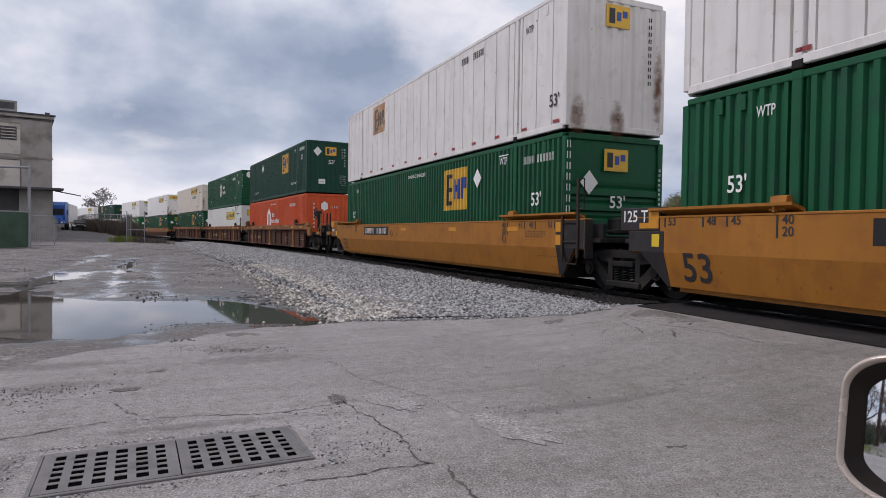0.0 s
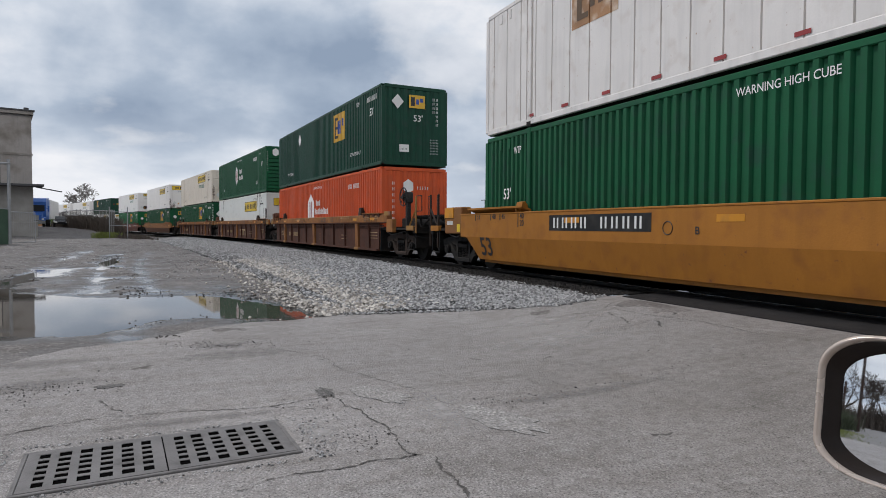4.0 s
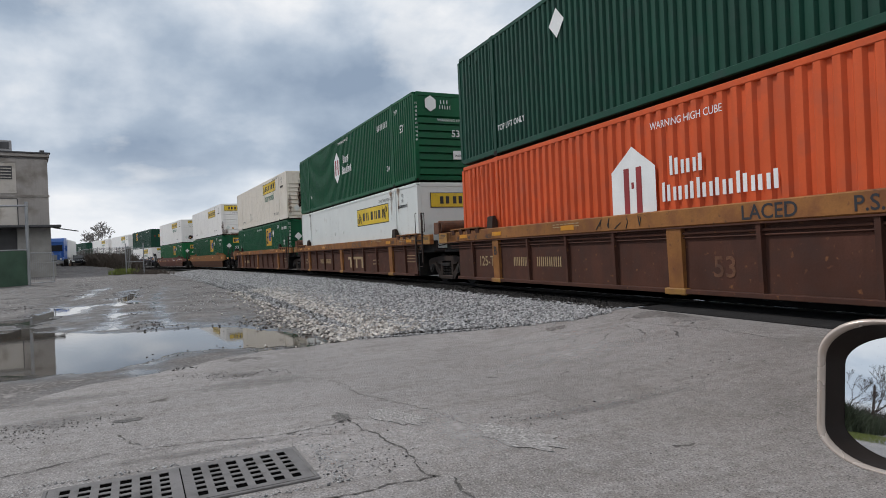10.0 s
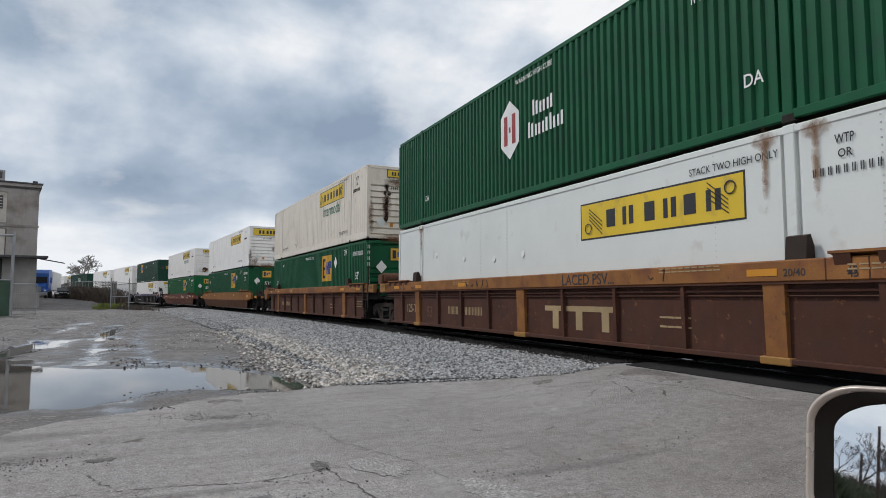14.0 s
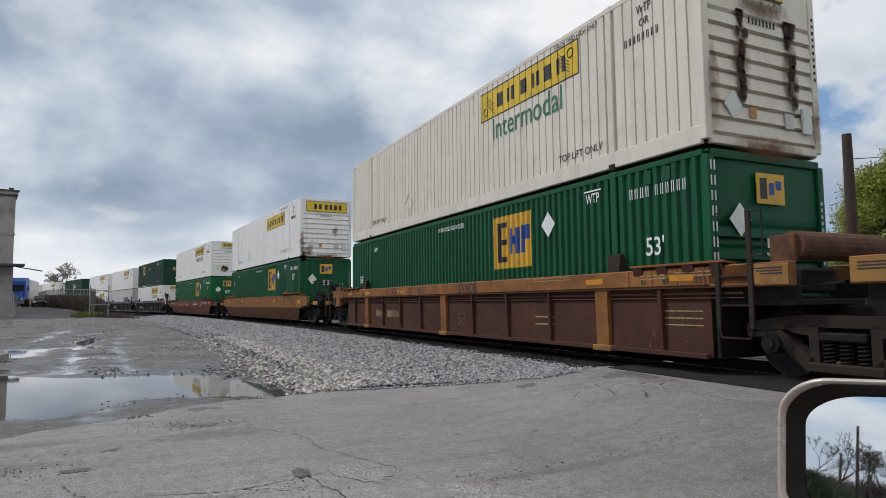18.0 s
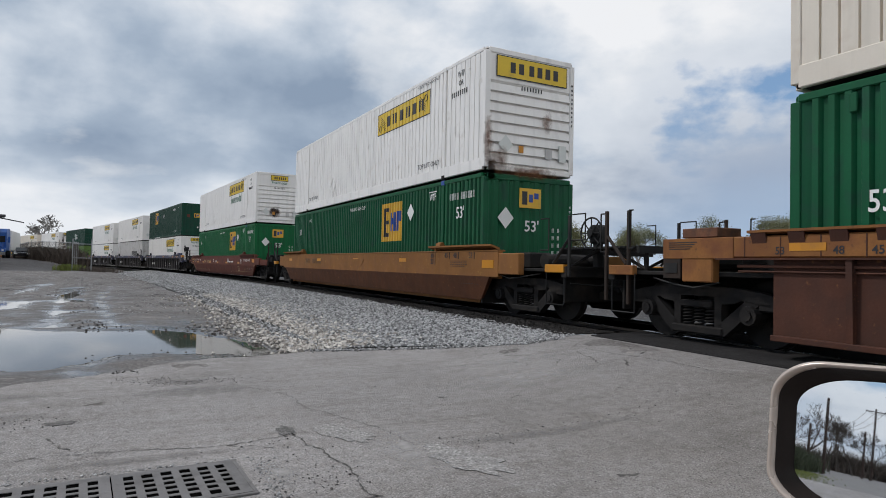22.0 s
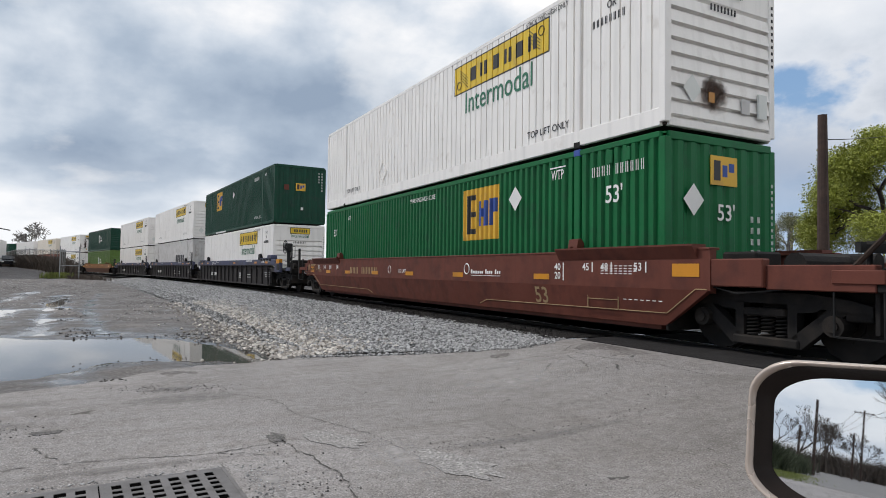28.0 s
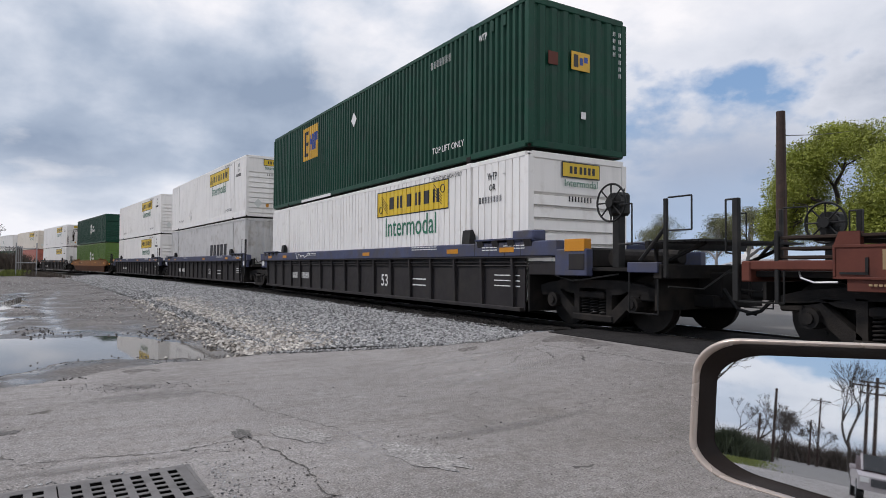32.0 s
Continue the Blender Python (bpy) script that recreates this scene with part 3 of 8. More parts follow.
def letters(body, size):
    """The mesh of a line of writing, centred, in the xy plane."""
    def make():
        cu = bpy.data.curves.new("writing", "FONT")
        cu.body, cu.size, cu.align_x, cu.align_y, cu.resolution_u = body, size, "CENTER", "CENTER", 3
        cu.offset = 0.012 * size if len(body) < 6 else 0.004 * size
        ob = bpy.data.objects.new("writing", cu)
        scene.collection.objects.link(ob)
        me = bpy.data.meshes.new_from_object(ob)
        bpy.data.objects.remove(ob)
        me.materials.clear()
        return me
    return cached(("text", body, size), make).copy()


def low_side(y, z):
    """The pose of writing on the sloped lower side of a smooth car."""
    return Matrix.Translation((-1.377 - (z - 0.27) / 0.53 * 0.12, y, z)) @ Matrix.Rotation(-math.atan2(0.12, 0.53), 4, "Y") @ SIDE_TEXT


SIDE_TEXT = Matrix(((0, 0, -1, 0), (-1, 0, 0, 0), (0, 1, 0, 0), (0, 0, 0, 1)))   # reads along -y, faces -x
END_TEXT = Matrix(((1, 0, 0, 0), (0, 0, -1, 0), (0, 1, 0, 0), (0, 0, 0, 1)))    # reads along +x, faces -y


# ---- the line of the track ----
RAIL = 0.28
TRACK_X, CURVE, CURVE_Y, EASE, EASE_Y = 8.381, 0.0025506, 4.426, -0.00066978, 40.216


def line_x(y):
    u, w = max(0.0, y - CURVE_Y), max(0.0, y - EASE_Y)
    return TRACK_X - CURVE / 2 * u * u - EASE / 2 * w * w


def line_turn(y):
    return math.atan(CURVE * max(0.0, y - CURVE_Y) + EASE * max(0.0, y - EASE_Y))


LINE_Y = np.arange(-80.0, 420.0, 0.5)
LINE_X = np.array([line_x(y) for y in LINE_Y])
LINE_S = np.concatenate([[0], np.cumsum(np.hypot(np.diff(LINE_X), np.diff(LINE_Y)))]) - 80.0


def on_line(s):
    y = float(np.interp(s, LINE_S, LINE_Y))
    return line_x(y), y


def ride(s, half=8.5, z=RAIL):
    """The pose of a thing whose middle is s metres along the track and that rides on two points half its length away."""
    (xa, ya), (xb, yb) = on_line(s - half), on_line(s + half)
    return pose((xa + xb) / 2, (ya + yb) / 2, z, 0, 0, math.degrees(math.atan2(-(xb - xa), yb - ya)))


TRAVEL = [0.0, 3.34, 6.67, 10.02, 13.43, 16.88, 20.39, 24.07, 27.81, 31.57, 35.33, 39.07, 42.85, 46.71, 50.68, 54.74, 58.85,
          63.01, 67.24, 71.53, 75.87, 80.28, 84.8, 89.44, 94.2, 99.07, 104.01, 109.03, 114.12, 119.34, 124.6, 129.84, 135.34]


def travel(t):
    """Metres that the train has gone after t seconds."""
    i = min(int(t), 31)
    a, b = TRAVEL[i], TRAVEL[i + 1]
    p = TRAVEL[i - 1] if i else 2 * a - b
    q = TRAVEL[i + 2] if i < 31 else 2 * b - a
    m0, m1, u = (b - p) / 2, (q - a) / 2, t - i
    return (2 * u**3 - 3 * u**2 + 1) * a + (u**3 - 2 * u**2 + u) * m0 + (3 * u**2 - 2 * u**3) * b + (u**3 - u**2) * m1


# ---- containers ----
LEN, WID, HIGH = 16.16, 2.57, 2.88
HL, HW = LEN / 2, WID / 2
POST = 6.10      # the inner posts stand 40 feet apart


def profile(style):
    """Depth steps along the side: a list of (y, inset)."""
    pts = [(-HL + 0.12, 0.02)]
    if style in ("corrugated", "broad"):
        y, p = -HL + 0.2, 0.19 if style == "corrugated" else 0.245
        while y < HL - 0.35:
            pts += [(y, 0.058), (y + p * 0.16, 0.008), (y + p * 0.56, 0.008), (y + p * 0.72, 0.058)]
            y += p
    elif style == "ribbed":
        y = -HL + 0.25
        while y < HL - 0.3:
            pts += [(y, 0.006), (y + 0.006, 0.05), (y + 0.026, 0.05), (y + 0.032, 0.006)]
            y += 0.225
    elif style == "plates":
        y = -HL + 0.5
        while y < HL - 0.3:
            pts += [(y, 0.010), (y + 0.004, 0.05), (y + 0.03, 0.05), (y + 0.034, 0.010)]
            y += 0.61
    else:
        pts += [(0, 0.02)]
    pts.append((HL - 0.12, 0.02))
    for p in (-POST, POST):     # a shadow gap on either side of the inner posts
        pts = [q for q in pts if abs(q[0] - p) > 0.135] + [(p - 0.13, 0.012), (p - 0.126, 0.062), (p + 0.126, 0.062), (p + 0.13, 0.012)]
    return sorted(pts)


def side_sheet(style, sign, y0=None, y1=None, z0=0.16, z1=HIGH - 0.1, proud=0.0):
    pts = profile(style)
    if y0 is not None:
        def inset(y):
            for (a, b), (c, d) in zip(pts, pts[1:]):
                if a <= y <= c:
                    return b + (d - b) * (y - a) / max(1e-6, c - a)
            return 0.02
        pts = [(y0, inset(y0))] + [p for p in pts if y0 < p[0] < y1] + [(y1, inset(y1))]
    b = Builder()
    v, f = [], []
    for y, d in pts:
        x = sign * (HW - d + proud)
        v += [(x, y, z0), (x, y, z1)]
    for i in range(len(pts) - 1):
        q = (2 * i, 2 * i + 2, 2 * i + 3, 2 * i + 1)
        f.append(q if sign > 0 else q[::-1])
    return b.add(v, f)


def decal(c, style, name, mat, y0, y1, z0, z1, proud=0.004, label=""):
    """Paint on the near side that follows the corrugation."""
    b = side_sheet(style, -1, y0, y1, z0, z1, proud)
    me = b.mesh(name, fix=False)
    return part(name, me, mat, c, label)


def bars_line(c, style, mat, y_start, z, h, n, w, gap, name="marking"):
    """A line of writing too fine to read, as plain bars along the near side, from y_start towards the front."""
    b = Builder()
    for i in range(n):
        y = y_start - i * (w + gap)
        for a, q in ((0.0, 0.17), (0.55, 0.72)):
            b.box(-HW - 0.004, -HW + 0.004, y - w * q, y - w * a, z - h / 2, z + h / 2)
    return part(name, b, mat, c, kind="stuff")


def end_bars(c, mat, x, z, n, w, h, gap, vertical=False, name="marking"):
    b = Builder()
    for i in range(n):
        if vertical:
            zz_ = z - i * (h + gap)
            for a in (-1, 1):
                b.box(x + a * w * 0.34 - w * 0.10, x + a * w * 0.34 + w * 0.10, -HL - 0.012, -HL + 0.004, zz_ - h * 0.42, zz_ + h * 0.42)
        else:
            xx = x + i * (w + gap)
            b.box(xx - w * 0.22, xx + w * 0.16, -HL - 0.012, -HL + 0.004, z - h / 2, z + h / 2)
    return part(name, b, mat, c, kind="stuff")


def side_text(c, body, size, y, z, mat, name="lettering"):
    squeeze = Matrix.Diagonal(({"WTP": 0.66, "TOP LIFT ONLY": 0.95}.get(body, 0.86), 1, 1, 1))
    return part(name, letters(body, size), mat, c, at=Matrix.Translation((-HW - 0.003, y, z)) @ SIDE_TEXT @ squeeze, kind="stuff")


def end_text(c, body, size, x, z, mat, name="lettering"):
    return part(name, letters(body, size), mat, c, at=Matrix.Translation((x, -HL - 0.012, z)) @ END_TEXT, kind="stuff")


def end_plate(c, name, mat, x0, x1, z0, z1, label="", out=0.010):
    return part(name, Builder().box(x0, x1, -HL - out, -HL, z0, z1), mat, c, label)


def square_logo(c, style, y, z, w=1.25, h=1.2, faded=False):
    """A yellow square with a dark block and blue blocks on it, near side; y is its middle."""
    m = M["fadedlogo"] if faded else M["orangeyellow"]
    decal(c, style, "logo_panel", m, y - w / 2, y + w / 2, z - h / 2, z + h / 2, 0.004, "square yellow logo panel")
    ink = M["brownink"] if faded else M["ink"]
    decal(c, style, "logo_block", ink, y + 0.27 * w, y + 0.38 * w, z - 0.38 * h, z + 0.38 * h, 0.008)
    for q in (-0.33, 0.0, 0.33):
        decal(c, style, "logo_block", ink, y + 0.12 * w, y + 0.28 * w, z + (q - 0.05) * h, z + (q + 0.05) * h, 0.0075)
    b = M["brownink"] if faded else M["blueink"]
    decal(c, style, "logo_block", b, y - 0.02 * w, y + 0.08 * w, z - 0.24 * h, z + 0.24 * h, 0.008)
    decal(c, style, "logo_block", b, y - 0.20 * w, y - 0.09 * w, z - 0.24 * h, z + 0.24 * h, 0.008)
    decal(c, style, "logo_block", b, y - 0.10 * w, y - 0.01 * w, z - 0.06 * h, z + 0.10 * h, 0.0075)
    decal(c, style, "logo_block", b, y - 0.42 * w, y - 0.25 * w, z + 0.0 * h, z + 0.26 * h, 0.008)
    decal(c, style, "logo_block", b, y - 0.31 * w, y - 0.25 * w, z - 0.24 * h, z + 0.0 * h, 0.008)


def end_logo(c, x, z, w=0.62, h=0.46):
    end_plate(c, "logo_panel", M["orangeyellow"], x - w / 2, x + w / 2, z - h / 2, z + h / 2, "square yellow logo panel", 0.012)
    end_plate(c, "logo_block", M["ink"], x - 0.38 * w, x - 0.14 * w, z - 0.34 * h, z + 0.34 * h, "", 0.016)
    end_plate(c, "logo_block", M["blueink"], x - 0.06 * w, x + 0.12 * w, z - 0.2 * h, z + 0.2 * h, "", 0.016)
    end_plate(c, "logo_block", M["blueink"], x + 0.18 * w, x + 0.38 * w, z - 0.02 * h, z + 0.28 * h, "", 0.016)


def scroll_logo(c, style, y, z, w=3.1, h=0.62, word=False):
    """A yellow scroll with a dark outline and dark bars for its name, near side."""
    decal(c, style, "scroll_outline", M["ink"], y - w / 2 - 0.03, y + w / 2 + 0.03, z - h / 2 - 0.03, z + h / 2 + 0.03, 0.003)
    decal(c, style, "scroll_panel", M["yellow"], y - w / 2, y + w / 2, z - h / 2, z + h / 2, 0.006, "yellow scroll sign")
    n = 6
    for i in range(n):
        yy = y + w * (0.30 - 0.118 * i - (0.03 if i > 1 else 0))
        hh = 0.25 * h
        if i % 2:
            decal(c, style, "name_bar", M["ink"], yy - 0.075 * w, yy - 0.045 * w, z - hh, z + hh, 0.009)
            decal(c, style, "name_bar", M["ink"], yy - 0.026 * w, yy, z - hh, z + hh, 0.009)
        else:
            decal(c, style, "name_bar", M["ink"], yy - 0.065 * w, yy, z - hh, z + hh, 0.009)
    for s in (-1, 1):
        b = Builder().ring((-HW - 0.006, y + s * w * 0.44, z - s * h * 0.22), (1, 0, 0), 0.09, 0.010, 14, 4)
        part("scroll_curl", b, M["ink"], c)
        b = Builder()
        for k in range(4):
            b.bar((-HW - 0.006, y + s * w * 0.43, z + s * h * (0.05 + 0.1 * k)), (-HW - 0.006, y + s * w * 0.33, z - s * h * (0.42 - 0.12 * k)), 0.007, 4)
        part("scroll_shading", b, M["ink"], c, kind="stuff")
    if word:
        side_text(c, "Intermodal", 0.70, y, z - h / 2 - 0.33, M["greenink"])


def end_scroll(c, x, z, w=0.95, h=0.3, word=True):
    end_plate(c, "scroll_outline", M["ink"], x - w / 2 - 0.02, x + w / 2 + 0.02, z - h / 2 - 0.02, z + h / 2 + 0.02, "", 0.010)
    end_plate(c, "scroll_panel", M["yellow"], x - w / 2, x + w / 2, z - h / 2, z + h / 2, "yellow scroll sign", 0.014)
    for i in range(6):
        xx = x - w * (0.30 - 0.118 * i - (0.03 if i > 1 else 0))
        end_plate(c, "name_bar", M["ink"], xx - 0.02 * w, xx + 0.05 * w, z - 0.27 * h, z + 0.27 * h, "", 0.018)
    if word:
        end_text(c, "Intermodal", 0.2, x, z - h / 2 - 0.13, M["greenink"])


def hex_logo(c, style, y, z, r=0.62, colour="redink", name_rows=2):
    """A white six-sided emblem with dark bars, and white bars for its name."""
    if name_rows == 3:      # the shape of a gabled house front
        v = [(-HW - 0.006, y + p * r, z + q * r) for p, q in ((-0.92, -0.95), (-0.92, 0.45), (-0.3, 0.88), (0.0, 1.1), (0.3, 0.88), (0.92, 0.45), (0.92, -0.95))]
    else:
        v = [(-HW - 0.006, y + r * 0.86 * math.sin(a) * 0.8, z + r * math.cos(a)) for a in [math.pi / 3 * i for i in range(6)]]
    part("emblem", Builder().add(v, [tuple(range(len(v)))]).mesh("emblem", fix=False), M["whiteink"], c, "white house-shaped emblem" if name_rows == 3 else "white six-sided emblem")
    b = Builder()
    for yy in (-0.26, 0.26):
        b.box(-HW - 0.011, -HW - 0.007, y + (yy - 0.11) * r, y + (yy + 0.11) * r, z - (0.78 if name_rows == 3 else 0.5) * r, z + 0.5 * r)
    b.box(-HW - 0.011, -HW - 0.007, y - 0.05 * r, y + 0.05 * r, z - 0.09 * r, z + 0.09 * r)
    part("emblem_mark", b, M[colour], c)
    for row in range(name_rows):
        if row == 2:
            continue
        n, hh = (3, 0.5) if row == 0 else (5 if name_rows < 3 else 9, 0.5)
        zz_ = z + (0.36 if row == 0 else -0.30) * r
        b = Builder()
        for i in range(n):
            y1 = y - r * 1.15 - i * 0.40 * r - (0.18 if row == 0 else 0)
            b.box(-HW - 0.005, -HW, y1 - 0.10 * r, y1, zz_ - hh * r * 0.5, zz_ + hh * r * (0.5 if i % 3 == 0 else 0.2))
            b.box(-HW - 0.005, -HW, y1 - 0.29 * r, y1 - 0.18 * r, zz_ - hh * r * 0.5, zz_ + hh * r * (0.2 if i % 2 else 0.35))
        part("name_mark", b, M["whiteink"], c, kind="stuff")


def diamond(c, side=True, y=0.0, z=1.5, r=0.33, x=0.0, mat="whiteink"):
    if side:
        v = [(-HW - 0.006, y + a * r * 0.9, z + b * r) for a, b in ((0, 1), (1, 0), (0, -1), (-1, 0))]
    else:
        v = [(x + a * r * 0.9, -HL - 0.016, z + b * r) for a, b in ((0, 1), (1, 0), (0, -1), (-1, 0))]
    part("placard", Builder().add(v, [(0, 1, 2, 3)]).mesh("placard", fix=False), M[mat], c, "diamond-shaped placard holder")


def container(paint, style, front, label, group="train containers", cast_mat=None):
    """A 53-foot container. front: the shape of the end that leads."""
    m = M[paint]
    c = thing("container", label, "container", group)
    rail = 0.32 if style == "ribbed" else 0.17
    for s in (-1, 1):
        part("side_panel", cached(("side", style, s), lambda: side_sheet(style, s, z0=rail - 0.01).mesh("side_panel", fix=False)).copy(), m, c)
    for s in (-1, 1):
        part("bottom_rail", Builder().box(s * (HW + (0.002 if rail > 0.2 else 0)), s * (HW - 0.08), -HL + 0.1, HL - 0.1, 0.045, rail, 0.012), m, c)
        part("top_rail", Builder().box(s * HW, s * (HW - 0.08), -HL + 0.1, HL - 0.1, HIGH - 0.11, HIGH - 0.012, 0.012), m, c)
        for y in (-HL, HL - 0.13):
            part("corner_post", Builder().box(s * HW, s * (HW - 0.14), y, y + 0.13, 0.1, HIGH - 0.1, 0.01), m, c)
        for y in (-POST, POST):
            part("inner_post", Builder().box(s * (HW + 0.004), s * (HW - 0.1), y - 0.075, y + 0.075, 0.02, HIGH - 0.02, 0.012), m, c)
            for z in (0.0, HIGH - 0.125):
                cast = Builder().box(s * (HW + 0.008), s * (HW - 0.16), y - 0.09, y + 0.09, z, z + 0.125, 0.015)
                cast.box(s * (HW + 0.0095), s * (HW + 0.002), y - 0.045, y + 0.045, z + 0.03, z + 0.09)
                part("lifting_casting", cast, M[cast_mat] if cast_mat and s < 0 and y < 0 else (M["steel"] if z == 0 else m), c)
        for y in (-HL + 0.75, -HL + 1.15, HL - 1.15, HL - 0.75) if style != "smooth" else ():
            part("lift_pocket", Builder().box(s * (HW + 0.004), s * (HW - 0.03), y - 0.045, y + 0.045, HIGH - 0.36, HIGH - 0.14, 0.01), m, c)
    part("roof_panel", Builder().box(-HW + 0.05, HW - 0.05, -HL + 0.05, HL - 0.05, HIGH - 0.05, HIGH - 0.02), m, c)
    part("floor_panel", Builder().box(-HW + 0.05, HW - 0.05, -HL + 0.05, HL - 0.05, 0.06, 0.14), M["brownsteel"], c)
    for y in (-HL, HL - 0.09):
        part("end_sill", Builder().box(-HW + 0.1, HW - 0.1, y, y + 0.09, 0.045, 0.17, 0.012), m, c)
        part("end_header", Builder().box(-HW + 0.1, HW - 0.1, y, y + 0.09, HIGH - 0.14, HIGH - 0.012, 0.012), m, c)
    b = Builder().box(-HW + 0.12, HW - 0.12, HL - 0.07, HL - 0.02, 0.15, HIGH - 0.12)
    part("rear_door", b, m, c)
    w = HW - 0.13
    if front == "louvred":
        b = Builder()
        z = 0.22
        pts = [(-HL + 0.03, 0.15)]
        while z < 1.98:
            pts += [(-HL + 0.085, z), (-HL + 0.004, z + 0.012), (-HL + 0.03, z + 0.19), (-HL + 0.085, z + 0.205)]
            z += 0.235
        pts += [(-HL + 0.02, z + 0.02), (-HL + 0.02, HIGH - 0.12), (-HL + 0.12, HIGH - 0.12), (-HL + 0.12, 0.15)]
        b.prism(pts, 0, -w, w)
    elif front == "banded":
        pts = [(-HL + 0.05, 0.15)]
        for z in (0.3, 0.62, 0.94, 1.26, 1.58):
            pts += [(-HL + 0.085, z), (-HL + 0.012, z + 0.03), (-HL + 0.02, z + 0.15), (-HL + 0.085, z + 0.19), (-HL + 0.06, z + 0.25)]
        pts += [(-HL + 0.05, 1.9), (-HL + 0.05, HIGH - 0.12), (-HL + 0.13, HIGH - 0.12), (-HL + 0.13, 0.15)]
        b = Builder().prism(pts, 0, -w, w)
    elif front == "fluted":
        pts = [(-w, -HL + 0.02)]
        x = -w + 0.1
        while x < w - 0.15:
            pts += [(x, -HL + 0.045), (x + 0.05, -HL + 0.012), (x + 0.17, -HL + 0.012), (x + 0.22, -HL + 0.045)]
            x += 0.29
        pts += [(w, -HL + 0.02), (w, -HL + 0.1), (-w, -HL + 0.1)]
        b = Builder().prism(pts, 2, 0.15, HIGH - 0.12)
    else:
        b = Builder().box(-w, w, -HL + 0.015, -HL + 0.09, 0.15, HIGH - 0.12)
    part("front_panel", b, m, c)
    return c


def dress_square(c, style="corrugated", logo_y=-2.88, ink="whiteink", high=False, inner=False):
    """Marks of the green boxes with the square logo."""
    w = M[ink]
    square_logo(c, style, logo_y, 2.0, 1.5, 1.15)
    diamond(c, True, logo_y - 1.35, 2.2, 0.25)
    side_text(c, "WTP", 0.25, -POST + 0.53, 2.5, w)
    part("arrow", Builder().box(-HW - 0.004, -HW, -POST + 0.3, -POST + 0.75, 2.63, 2.655), w, c)
    side_text(c, "53'", 0.40, -7.02, 2.0 if high else 1.53, w)
    side_text(c, "53'", 0.34, 7.0, 2.02 if high else 1.5, w)
    side_text(c, "WTP", 0.21, POST - 0.55 if inner else POST + 0.45, 2.45, w)
    side_text(c, "WARNING HIGH CUBE", 0.165, 0.0, 2.58, w)
    bars_line(c, style, w, -6.5, 2.42, 0.17, 4, 0.085, 0.035)
    bars_line(c, style, w, -7.06, 2.42, 0.17, 6, 0.075, 0.035)


def front_square(c, side_column=False):
    end_logo(c, 0.0, 2.35)
    end_text(c, "53'", 0.36, 0.05, 1.46 if side_column else 1.68, M["whiteink"])
    diamond(c, False, z=1.86, r=0.25, x=-0.69)
    if side_column:
        end_bars(c, M["whiteink"], -1.2, 2.62, 9, 0.10, 0.17, 0.05, True)
    else:
        end_bars(c, M["whiteink"], 0.84, 1.62, 7, 0.05, 0.12, 0.06, True)
        end_bars(c, M["whiteink"], 0.68, 1.62, 4, 0.05, 0.12, 0.06, True)
    end_bars(c, M["whiteink"], 1.19, 2.2, 14, 0.04, 0.07, 0.035, True)


def dress_scroll(c, style, word, logo_y=-3.47, z=2.3, ink="ink"):
    scroll_logo(c, style, logo_y, z, 3.6, 0.62, word)
    side_text(c, "TOP LIFT ONLY", 0.19, -5.25, 0.49, M[ink])
    side_text(c, "TOP LIFT ONLY", 0.19, 5.25, 0.49, M[ink])
    side_text(c, "STACK TWO HIGH ONLY", 0.13, -5.2, 2.70, M[ink])
    side_text(c, "WTP", 0.22, -POST - 0.85, 2.5, M[ink])
    side_text(c, "OR", 0.18, -POST - 0.85, 2.28, M[ink])
    bars_line(c, style, M[ink], -POST - 0.4, 2.05, 0.13, 8, 0.06, 0.04)
    b = Builder()
    for a, q in (((0.3, 0.0), (0, 0.3)), ((0, 0.3), (-0.3, 0.0)), ((-0.3, 0), (0, -0.3)), ((0, -0.3), (0.3, 0))):
        b.bar((-HW - 0.012, 2.7 + a[0], 0.75 + a[1]), (-HW - 0.012, 2.7 + q[0], 0.75 + q[1]), 0.012, 4)
    part("placard_frame", b, M["white"], c)


